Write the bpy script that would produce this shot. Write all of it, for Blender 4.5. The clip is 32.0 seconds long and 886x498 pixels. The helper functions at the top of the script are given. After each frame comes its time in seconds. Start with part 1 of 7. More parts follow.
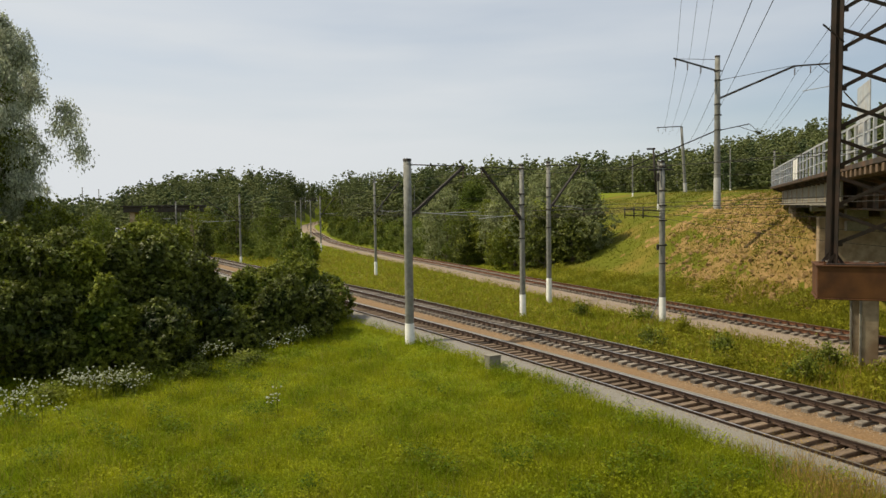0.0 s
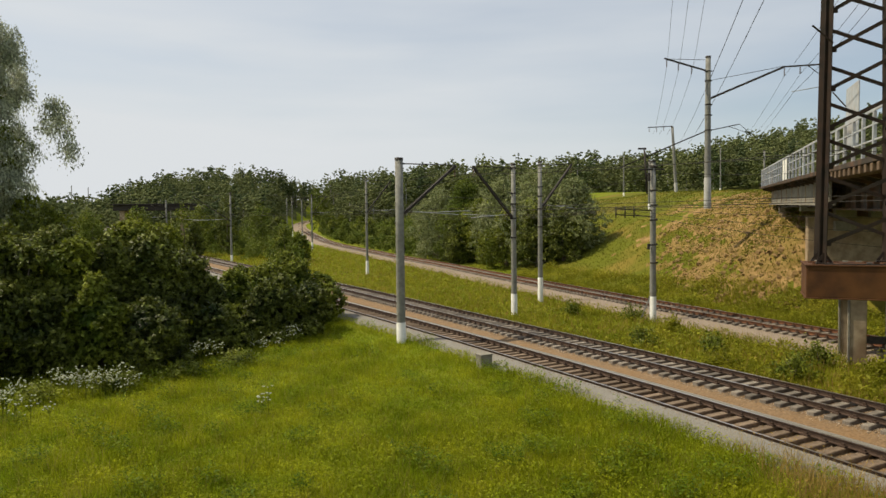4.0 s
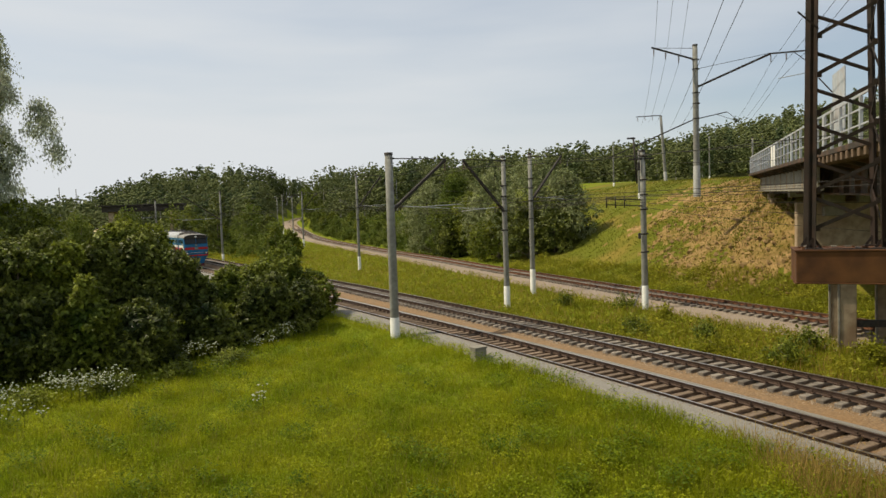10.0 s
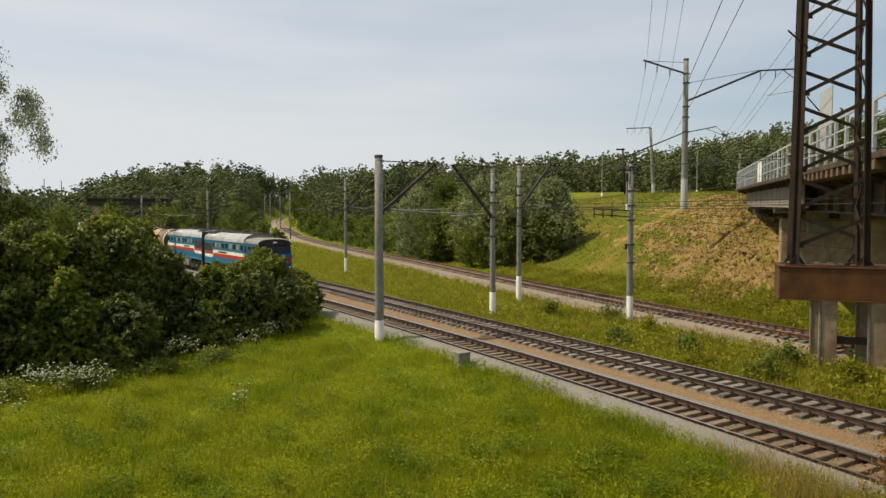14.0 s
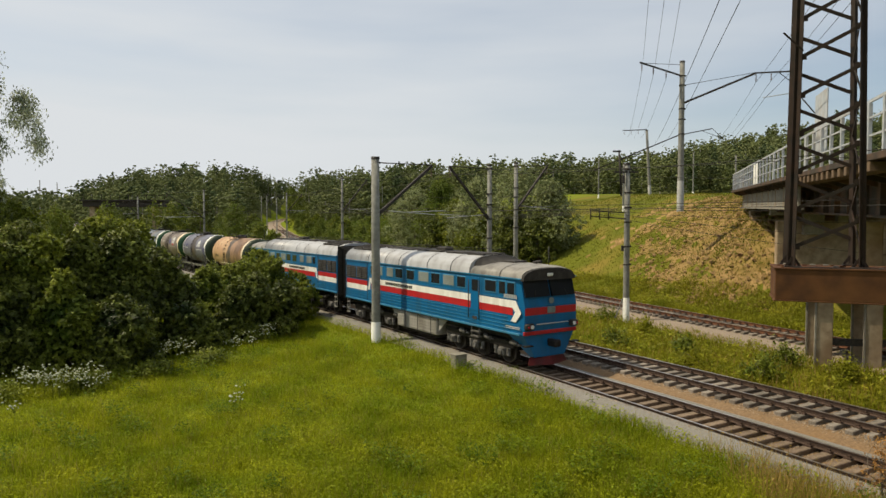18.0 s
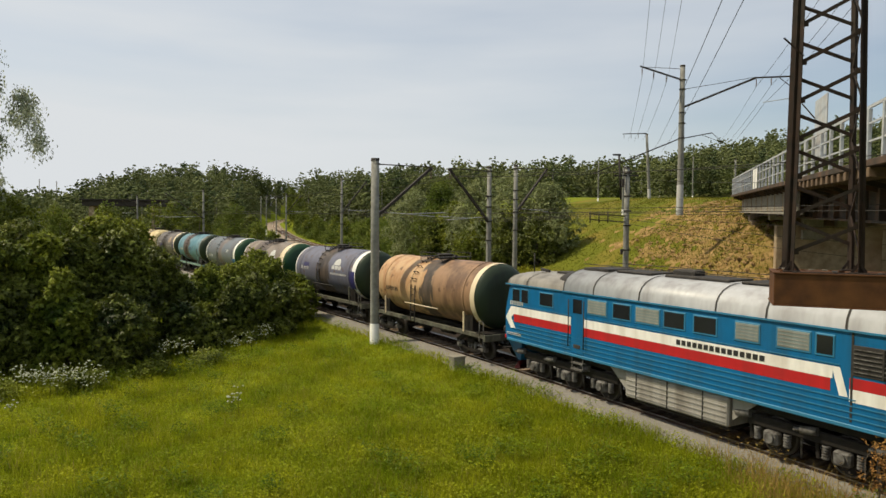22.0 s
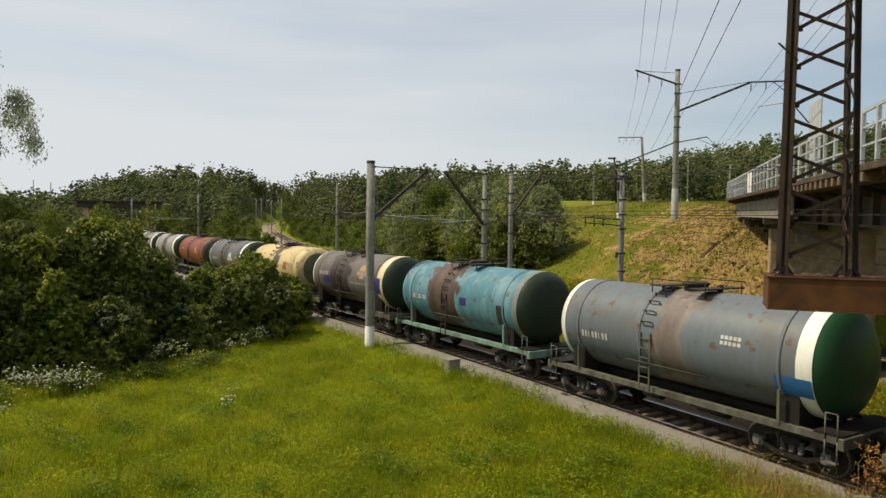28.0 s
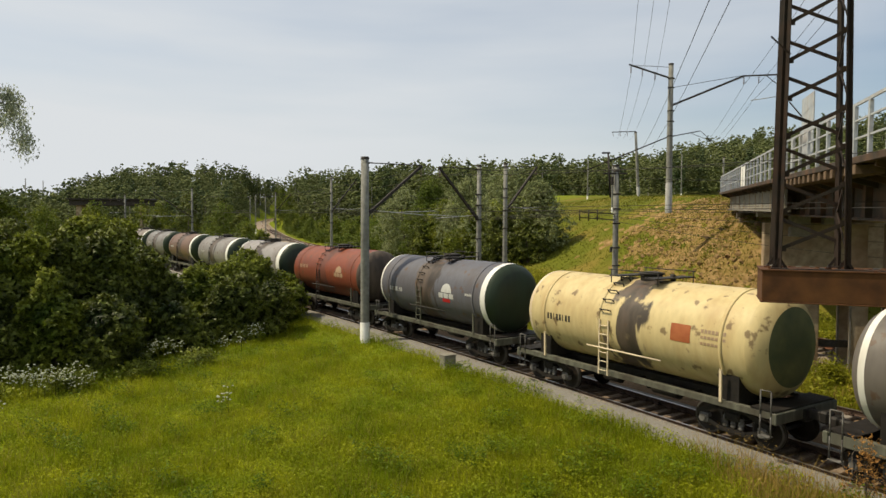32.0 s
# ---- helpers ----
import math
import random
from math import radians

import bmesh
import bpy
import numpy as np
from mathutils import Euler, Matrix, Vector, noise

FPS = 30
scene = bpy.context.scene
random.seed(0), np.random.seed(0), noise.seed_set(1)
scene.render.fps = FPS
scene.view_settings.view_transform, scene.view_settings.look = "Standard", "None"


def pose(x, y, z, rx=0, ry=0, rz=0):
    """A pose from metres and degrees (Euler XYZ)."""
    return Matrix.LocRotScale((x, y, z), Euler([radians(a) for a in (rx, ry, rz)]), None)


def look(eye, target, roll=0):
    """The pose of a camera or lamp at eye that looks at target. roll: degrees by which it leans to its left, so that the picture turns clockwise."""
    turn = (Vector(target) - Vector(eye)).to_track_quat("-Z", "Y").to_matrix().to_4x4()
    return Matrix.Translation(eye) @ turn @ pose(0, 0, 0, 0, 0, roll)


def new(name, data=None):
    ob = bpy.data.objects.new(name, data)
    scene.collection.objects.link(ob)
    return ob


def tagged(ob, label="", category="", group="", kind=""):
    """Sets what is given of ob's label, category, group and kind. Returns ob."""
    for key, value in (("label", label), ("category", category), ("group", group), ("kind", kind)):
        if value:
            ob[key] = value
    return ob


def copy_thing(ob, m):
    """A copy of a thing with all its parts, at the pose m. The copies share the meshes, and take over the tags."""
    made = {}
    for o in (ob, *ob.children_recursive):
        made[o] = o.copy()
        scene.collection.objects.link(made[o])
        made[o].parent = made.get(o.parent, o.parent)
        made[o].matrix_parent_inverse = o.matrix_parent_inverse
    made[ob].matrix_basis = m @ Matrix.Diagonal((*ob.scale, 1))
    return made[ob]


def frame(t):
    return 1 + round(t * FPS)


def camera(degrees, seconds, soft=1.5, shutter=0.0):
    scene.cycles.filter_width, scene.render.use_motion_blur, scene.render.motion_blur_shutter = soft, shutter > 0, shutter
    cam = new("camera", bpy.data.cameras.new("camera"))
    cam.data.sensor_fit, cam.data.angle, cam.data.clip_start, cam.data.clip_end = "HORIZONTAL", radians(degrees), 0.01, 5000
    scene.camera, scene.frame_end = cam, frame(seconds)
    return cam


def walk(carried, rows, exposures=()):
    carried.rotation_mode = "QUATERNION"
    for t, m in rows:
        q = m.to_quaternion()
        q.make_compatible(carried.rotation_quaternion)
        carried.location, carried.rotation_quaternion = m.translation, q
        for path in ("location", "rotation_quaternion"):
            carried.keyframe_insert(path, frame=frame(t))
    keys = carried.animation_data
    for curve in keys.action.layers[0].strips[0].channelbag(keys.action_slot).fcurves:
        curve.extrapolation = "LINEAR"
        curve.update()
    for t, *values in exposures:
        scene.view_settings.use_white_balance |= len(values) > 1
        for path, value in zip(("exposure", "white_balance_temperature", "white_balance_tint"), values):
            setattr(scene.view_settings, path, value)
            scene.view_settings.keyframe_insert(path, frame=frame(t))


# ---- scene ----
cam = camera(67.0, 32.0, soft=1.5)
EYE = (0.0, 0.0, 6.08)
walk(cam, [
    (0.0, pose(*EYE, 90 - 2.30, 0.78, -0.01)),
    (0.5, pose(*EYE, 90 - 2.28, 0.55, 0.10)),
    (1.0, pose(*EYE, 90 - 2.45, 0.67, -0.15)),
    (1.5, pose(*EYE, 90 - 2.22, 0.94, -0.07)),
    (2.0, pose(*EYE, 90 - 2.38, 1.08, -0.19)),
    (2.5, pose(*EYE, 90 - 2.43, 0.98, -0.21)),
    (3.0, pose(*EYE, 90 - 2.50, 0.75, -0.42)),
    (3.5, pose(*EYE, 90 - 2.40, 0.64, -0.62)),
    (5.5, pose(*EYE, 90 - 2.37, 0.73, -0.85)),
    (6.0, pose(*EYE, 90 - 2.31, 0.71, -0.84)),
    (6.5, pose(*EYE, 90 - 2.39, 0.87, -0.96)),
    (7.0, pose(*EYE, 90 - 2.60, 0.86, -1.00)),
    (7.5, pose(*EYE, 90 - 2.60, 1.30, -1.18)),
    (8.0, pose(*EYE, 90 - 2.86, 1.46, -1.44)),
    (8.5, pose(*EYE, 90 - 2.82, 1.79, -1.42)),
    (9.0, pose(*EYE, 90 - 3.01, 1.60, -1.45)),
    (9.5, pose(*EYE, 90 - 3.03, 1.73, -1.50)),
    (10.0, pose(*EYE, 90 - 2.92, 1.97, -1.48)),
    (10.5, pose(*EYE, 90 - 2.83, 1.90, -1.53)),
    (11.0, pose(*EYE, 90 - 2.71, 0.76, -1.88)),
    (11.5, pose(*EYE, 90 - 2.71, 0.24, -2.03)),
    (12.0, pose(*EYE, 90 - 2.55, 0.12, -2.14)),
    (12.5, pose(*EYE, 90 - 2.53, 0.08, -2.29)),
    (13.0, pose(*EYE, 90 - 2.49, 0.10, -2.22)),
    (13.5, pose(*EYE, 90 - 2.65, -0.23, -2.40)),
    (14.0, pose(*EYE, 90 - 2.56, 0.04, -2.49)),
    (14.5, pose(*EYE, 90 - 2.43, -0.03, -2.56)),
    (16.5, pose(*EYE, 90 - 2.49, -0.35, -2.78)),
    (17.0, pose(*EYE, 90 - 2.43, -0.38, -2.72)),
    (17.5, pose(*EYE, 90 - 2.58, -0.48, -2.80)),
    (18.0, pose(*EYE, 90 - 2.41, 0.02, -2.77)),
    (18.5, pose(*EYE, 90 - 2.39, 0.07, -2.87)),
    (19.0, pose(*EYE, 90 - 2.44, -0.10, -3.00)),
    (19.5, pose(*EYE, 90 - 2.57, -0.15, -2.90)),
    (20.0, pose(*EYE, 90 - 2.61, 0.09, -3.00)),
    (20.5, pose(*EYE, 90 - 2.48, 0.48, -2.95)),
    (21.0, pose(*EYE, 90 - 2.19, 0.22, -2.79)),
    (21.5, pose(*EYE, 90 - 2.09, -0.00, -2.78)),
    (22.0, pose(*EYE, 90 - 2.24, -0.44, -2.82)),
    (22.5, pose(*EYE, 90 - 2.38, -0.32, -2.90)),
    (23.0, pose(*EYE, 90 - 2.54, -0.32, -3.00)),
    (23.5, pose(*EYE, 90 - 2.68, -0.50, -3.11)),
    (24.0, pose(*EYE, 90 - 2.44, -0.26, -3.13)),
    (24.5, pose(*EYE, 90 - 2.37, -0.34, -3.11)),
    (26.5, pose(*EYE, 90 - 2.37, -0.41, -3.11)),
    (27.0, pose(*EYE, 90 - 2.36, -0.35, -3.36)),
    (27.5, pose(*EYE, 90 - 2.31, -0.36, -3.45)),
    (28.0, pose(*EYE, 90 - 2.00, -0.65, -3.21)),
    (28.5, pose(*EYE, 90 - 2.06, -0.57, -3.45)),
    (29.0, pose(*EYE, 90 - 1.91, -0.57, -3.38)),
    (29.5, pose(*EYE, 90 - 2.02, -0.66, -3.46)),
    (30.0, pose(*EYE, 90 - 2.29, -0.72, -3.15)),
    (30.5, pose(*EYE, 90 - 2.31, -0.74, -3.43)),
    (31.0, pose(*EYE, 90 - 2.25, -0.65, -3.47)),
    (31.5, pose(*EYE, 90 - 2.25, -0.48, -3.62)),
    (32.0, pose(*EYE, 90 - 2.37, -0.25, -3.67)),
])

# world, sun and exposure
SUN_TO = Vector((-0.579, 0.102, 0.809)).normalized()
world = bpy.data.worlds.new("sky")
scene.world = world
world.use_nodes = True
wn, wl = world.node_tree.nodes, world.node_tree.links
wbg = wn["Background"]
wsky = wn.new("ShaderNodeTexSky")
wsky.sky_type, wsky.sun_disc = "NISHITA", False
wsky.sun_elevation = math.asin(SUN_TO.z)
wsky.sun_rotation = math.atan2(SUN_TO.x, SUN_TO.y)
wsky.air_density, wsky.dust_density, wsky.ozone_density = 1.2, 1.0, 1.6
wtc = wn.new("ShaderNodeTexCoord")
wmap = wn.new("ShaderNodeMapping")
wmap.inputs["Scale"].default_value = (0.8, 0.8, 5.0)
wmap.inputs["Location"].default_value = (0.3, 0.1, 0.0)
wno = wn.new("ShaderNodeTexNoise")
wno.inputs["Scale"].default_value, wno.inputs["Detail"].default_value = 1.1, 5
# a thin veil of cloud, whiter towards the sun
wdot = wn.new("ShaderNodeVectorMath")
wdot.operation = "DOT_PRODUCT"
wdot.inputs[1].default_value = SUN_TO
wveil = wn.new("ShaderNodeMapRange")
wveil.inputs["From Min"].default_value, wveil.inputs["From Max"].default_value = -0.25, 0.45
wveil.inputs["To Min"].default_value, wveil.inputs["To Max"].default_value = 0.0, 0.66
wnr = wn.new("ShaderNodeMapRange")
wnr.inputs["From Min"].default_value, wnr.inputs["From Max"].default_value = 0.36, 0.64
wnr.inputs["To Max"].default_value = 0.5
wadd = wn.new("ShaderNodeMath")
wadd.operation, wadd.use_clamp = "ADD", True
wmix = wn.new("ShaderNodeMix")
wmix.data_type = "RGBA"
wmix.inputs["B"].default_value = (6.8, 7.06, 7.25, 1)
wl.new(wtc.outputs["Generated"], wmap.inputs["Vector"])
wl.new(wtc.outputs["Generated"], wdot.inputs[0])
wl.new(wdot.outputs["Value"], wveil.inputs["Value"])
wl.new(wmap.outputs["Vector"], wno.inputs["Vector"])
wl.new(wno.outputs["Fac"], wnr.inputs["Value"])
wl.new(wveil.outputs["Result"], wadd.inputs[0])
wl.new(wnr.outputs["Result"], wadd.inputs[1])
wl.new(wadd.outputs["Value"], wmix.inputs["Factor"])
wl.new(wsky.outputs["Color"], wmix.inputs["A"])
wl.new(wmix.outputs["Result"], wbg.inputs["Color"])
wbg.inputs["Strength"].default_value = 0.105
sun = new("sun", bpy.data.lights.new("sun", "SUN"))
sun.data.energy, sun.data.angle, sun.data.color = 5.0, radians(0.6), (1.0, 0.885, 0.66)
sun.matrix_world = look((0, 0, 80), Vector((0, 0, 80)) - SUN_TO)
scene.view_settings.exposure = 0.0


# materials
def mat(name, c1, c2, scale=6.0, rough=0.8, metal=0.0, bump=0.15, stain=None, stain_scale=0.6, stain_amount=0.5, island=0.0, stretch=(1, 1, 1), obj_random=0.0, spec=0.25):
    """Two-colour grain, an optional larger stain, relief, and variation from piece to piece."""
    m = bpy.data.materials.new(name)
    m.use_nodes = True
    n, l = m.node_tree.nodes, m.node_tree.links
    b = n["Principled BSDF"]
    b.inputs["Roughness"].default_value, b.inputs["Metallic"].default_value = rough, metal
    b.inputs["Specular IOR Level"].default_value = spec
    tc, mp = n.new("ShaderNodeTexCoord"), n.new("ShaderNodeMapping")
    mp.inputs["Scale"].default_value = stretch
    l.new(tc.outputs["Object"], mp.inputs["Vector"])
    no = n.new("ShaderNodeTexNoise")
    no.inputs["Scale"].default_value, no.inputs["Detail"].default_value = scale, 5
    l.new(mp.outputs["Vector"], no.inputs["Vector"])
    mx = n.new("ShaderNodeMix")
    mx.data_type = "RGBA"
    mx.inputs["A"].default_value, mx.inputs["B"].default_value = (*c1, 1), (*c2, 1)
    rp = n.new("ShaderNodeMapRange")
    rp.inputs["From Min"].default_value, rp.inputs["From Max"].default_value = 0.32, 0.68
    l.new(no.outputs["Fac"], rp.inputs["Value"])
    l.new(rp.outputs["Result"], mx.inputs["Factor"])
    out = mx.outputs["Result"]
    if stain:
        n2 = n.new("ShaderNodeTexNoise")
        n2.inputs["Scale"].default_value, n2.inputs["Detail"].default_value = stain_scale, 4
        l.new(mp.outputs["Vector"], n2.inputs["Vector"])
        r2 = n.new("ShaderNodeMapRange")
        r2.inputs["From Min"].default_value, r2.inputs["From Max"].default_value = 0.45, 0.7
        r2.inputs["To Max"].default_value = stain_amount
        l.new(n2.outputs["Fac"], r2.inputs["Value"])
        m2 = n.new("ShaderNodeMix")
        m2.data_type = "RGBA"
        m2.inputs["B"].default_value = (*stain, 1)
        l.new(out, m2.inputs["A"])
        l.new(r2.outputs["Result"], m2.inputs["Factor"])
        out = m2.outputs["Result"]
    for amount, node, socket in ((island, "ShaderNodeNewGeometry", "Random Per Island"), (obj_random, "ShaderNodeObjectInfo", "Random")):
        if amount:
            g = n.new(node)
            r3 = n.new("ShaderNodeMapRange")
            r3.inputs["To Min"].default_value, r3.inputs["To Max"].default_value = 1 - amount, 1 + amount
            l.new(g.outputs[socket], r3.inputs["Value"])
            hs = n.new("ShaderNodeHueSaturation")
            l.new(r3.outputs["Result"], hs.inputs["Value"])
            l.new(out, hs.inputs["Color"])
            out = hs.outputs["Color"]
    l.new(out, b.inputs["Base Color"])
    if bump:
        bp = n.new("ShaderNodeBump")
        bp.inputs["Strength"].default_value, bp.inputs["Distance"].default_value = bump, 0.05
        l.new(no.outputs["Fac"], bp.inputs["Height"])
        l.new(bp.outputs["Normal"], b.inputs["Normal"])
    return m


def leaf_mat(name, c1, c2, through_amount=0.35, island=0.35, clump=0.5, gloss=0.08):
    """Leaves: a dull upper side that lets part of the light through."""
    m = mat(name, c1, c2, scale=clump, rough=0.5, bump=0, island=island, spec=gloss)
    n, l = m.node_tree.nodes, m.node_tree.links
    b, o = n["Principled BSDF"], n["Material Output"]
    tr, ms = n.new("ShaderNodeBsdfTranslucent"), n.new("ShaderNodeMixShader")
    src = b.inputs["Base Color"].links[0].from_socket
    l.new(src, tr.inputs["Color"])
    ms.inputs["Fac"].default_value = through_amount
    l.new(b.outputs["BSDF"], ms.inputs[1])
    l.new(tr.outputs["BSDF"], ms.inputs[2])
    l.new(ms.outputs["Shader"], o.inputs["Surface"])
    return m


M_GRASS = mat("grass_ground", (0.10, 0.14, 0.010), (0.16, 0.18, 0.014), 1.2, 0.95, bump=0.4, stain=(0.15, 0.125, 0.02), stain_scale=0.09, stain_amount=0.5, spec=0.03)
M_BLADE = leaf_mat("grass_blades", (0.165, 0.22, 0.008), (0.315, 0.33, 0.014), 0.55, 0.4)
M_DRY = leaf_mat("dry_grass", (0.28, 0.19, 0.05), (0.40, 0.28, 0.085), 0.4, 0.3)
# noise mixes a near-black shade tone with a sunlit tip tone
M_LEAF = leaf_mat("bush_leaves", (0.018, 0.033, 0.005), (0.18, 0.20, 0.03), 0.22, 0.65, 0.55, 0.2)
M_LEAF2 = leaf_mat("willow_leaves", (0.13, 0.163, 0.06), (0.29, 0.31, 0.135), 0.35, 0.35, 0.5, 0.2)
# pale grey base imitates sky sheen on the birch leaves, beside the gloss
M_LEAF3 = leaf_mat("birch_leaves", (0.24, 0.27, 0.17), (0.45, 0.47, 0.36), 0.55, 0.5, 0.5, 0.5)
M_LEAF4 = leaf_mat("young_leaves", (0.045, 0.075, 0.008), (0.245, 0.265, 0.03), 0.3, 0.55, 0.5, 0.16)
M_DOCK = leaf_mat("dry_dock", (0.27, 0.13, 0.04), (0.42, 0.235, 0.075), 0.35, 0.45, 2.0)
M_WEED = leaf_mat("meadow_weed_leaves", (0.07, 0.115, 0.006), (0.15, 0.195, 0.010), 0.4, 0.4, 0.8)
M_SEED = leaf_mat("seed_grass", (0.22, 0.20, 0.03), (0.34, 0.29, 0.07), 0.5, 0.3, 0.6)
M_STRIPG = leaf_mat("trackside_grass", (0.165, 0.185, 0.014), (0.30, 0.28, 0.026), 0.5, 0.4, 0.7)
M_SLOPEG = leaf_mat("slope_grass", (0.105, 0.125, 0.014), (0.185, 0.172, 0.024), 0.5, 0.3, 0.3)
M_YOUNG = leaf_mat("young_growth_leaves", (0.085, 0.12, 0.018), (0.19, 0.215, 0.04), 0.35, 0.35, 0.15)
# paler, duller green stands in for haze over the far hills
M_FOREST = leaf_mat("forest_leaves", (0.13, 0.155, 0.062), (0.225, 0.245, 0.10), 0.4, 0.3, 0.06, 0.02)
M_DARKWOOD = leaf_mat("dark_forest_leaves", (0.07, 0.095, 0.045), (0.125, 0.155, 0.068), 0.3, 0.3, 0.12, 0.02)
M_UMBEL = mat("umbel_petals", (0.40, 0.42, 0.28), (0.52, 0.53, 0.40), 20, 0.9, bump=0)
M_BARK = mat("bark", (0.09, 0.07, 0.05), (0.16, 0.13, 0.10), 8, 0.9, bump=0.5, stretch=(1, 1, 0.2))
M_BIRCH = mat("birch_bark", (0.5, 0.48, 0.43), (0.2, 0.18, 0.16), 5, 0.8, bump=0.2, stretch=(1, 1, 3))
M_SAND = mat("sandy_slope", (0.30, 0.195, 0.085), (0.155, 0.10, 0.036), 0.9, 0.95, bump=0.8, stain=(0.14, 0.112, 0.018), stain_scale=0.3, stain_amount=0.9, stretch=(1, 1, 2.5), spec=0.05)
M_BANK = mat("grassy_bank", (0.105, 0.115, 0.012), (0.088, 0.094, 0.011), 1.5, 0.95, bump=0.5, stain=(0.19, 0.135, 0.03), stain_scale=0.2, stain_amount=0.75, spec=0.05)
M_FLOOR = mat("woodland_floor", (0.05, 0.06, 0.018), (0.08, 0.085, 0.025), 0.3, 0.95, bump=0.4, spec=0.05)
M_CLOD = mat("sandy_clods", (0.31, 0.205, 0.095), (0.18, 0.115, 0.05), 2.5, 0.95, bump=0.6, stain=(0.10, 0.08, 0.02), stain_scale=0.6, stain_amount=0.6, spec=0.05)
M_BALLAST = mat("ballast", (0.25, 0.165, 0.092), (0.125, 0.08, 0.043), 16, 0.95, bump=0.9, stain=(0.20, 0.12, 0.055), stain_scale=0.8, stain_amount=0.6)
M_GRAVEL = mat("grey_gravel", (0.25, 0.235, 0.21), (0.125, 0.117, 0.10), 22, 0.95, bump=0.4, stain=(0.2, 0.18, 0.14), stain_scale=0.9, stain_amount=0.4)
M_BALLAST3 = mat("pale_ballast", (0.29, 0.235, 0.18), (0.18, 0.14, 0.105), 14, 0.95, bump=0.9, stain=(0.22, 0.16, 0.10), stain_scale=0.5, stain_amount=0.6)
M_RAIL3 = mat("bright_rusty_rail", (0.15, 0.062, 0.028), (0.07, 0.032, 0.018), 5, 0.8, bump=0.1)
M_STONE = mat("ballast_stone", (0.32, 0.25, 0.18), (0.18, 0.14, 0.10), 2, 0.9, bump=0, island=0.5)
M_SLEEPER = mat("old_wood_sleeper", (0.235, 0.205, 0.17), (0.12, 0.10, 0.08), 7, 0.9, bump=0.5, stretch=(4, 0.6, 1), obj_random=0.35)
M_CSLEEPER = mat("concrete_sleeper", (0.225, 0.165, 0.115), (0.115, 0.082, 0.056), 9, 0.9, bump=0.3, obj_random=0.25)
M_RAIL = mat("rusty_rail", (0.075, 0.046, 0.032), (0.036, 0.023, 0.017), 9, 0.75, bump=0.1)
M_RAILTOP = mat("worn_rail_head", (0.60, 0.59, 0.58), (0.50, 0.48, 0.46), 12, 0.28, metal=0.9, bump=0)
M_CONC = mat("concrete", (0.27, 0.25, 0.205), (0.18, 0.165, 0.13), 4, 0.9, bump=0.25, stain=(0.15, 0.13, 0.11), stain_scale=1.0, stain_amount=0.6)
M_CONCW = mat("weathered_concrete", (0.38, 0.295, 0.195), (0.24, 0.18, 0.115), 3, 0.9, bump=0.3, stain=(0.20, 0.125, 0.07), stain_scale=0.8, stain_amount=0.8)
M_BEAMEND = mat("stained_beam_end", (0.15, 0.10, 0.062), (0.09, 0.06, 0.038), 4, 0.9, bump=0.2)
M_POLE = mat("pole_concrete", (0.25, 0.247, 0.22), (0.175, 0.172, 0.152), 5, 0.9, bump=0.2, stain=(0.13, 0.12, 0.105), stain_scale=1.5, stain_amount=0.6)
M_PALEFOOT = mat("faded_whitewash", (0.40, 0.395, 0.37), (0.31, 0.305, 0.28), 5, 0.9, bump=0.2)
M_WHITE = mat("whitewash", (0.78, 0.77, 0.73), (0.66, 0.65, 0.6), 6, 0.85, bump=0.15, stain=(0.4, 0.38, 0.32), stain_scale=2.0, stain_amount=0.35)
M_IRON = mat("dark_iron", (0.025, 0.022, 0.02), (0.05, 0.04, 0.033), 8, 0.7, bump=0.1)
M_RUST = mat("rust", (0.09, 0.036, 0.013), (0.048, 0.02, 0.009), 3.5, 0.9, bump=0.25, stain=(0.15, 0.065, 0.02), stain_scale=1.2, stain_amount=0.45)
M_TOWER = mat("rusty_steel", (0.012, 0.009, 0.007), (0.032, 0.017, 0.011), 3, 0.8, bump=0.2, stain=(0.03, 0.025, 0.02), stain_scale=0.7)
M_GALV = mat("galvanised_paint", (0.40, 0.42, 0.44), (0.30, 0.32, 0.34), 5, 0.6, bump=0.05, stain=(0.34, 0.26, 0.18), stain_scale=2.0, stain_amount=0.4)
M_WIRE = mat("wire", (0.022, 0.02, 0.018), (0.035, 0.03, 0.026), 3, 0.7, bump=0)
M_INSUL = mat("insulator_glaze", (0.10, 0.06, 0.04), (0.16, 0.10, 0.07), 4, 0.3, bump=0)
# near-black base carries the shade under the bridge deck; rusty stains on top
M_GIRDER = mat("shaded_girder_paint", (0.055, 0.043, 0.032), (0.032, 0.025, 0.019), 2, 0.8, bump=0.15, stain=(0.16, 0.08, 0.04), stain_scale=0.9, stain_amount=0.7)


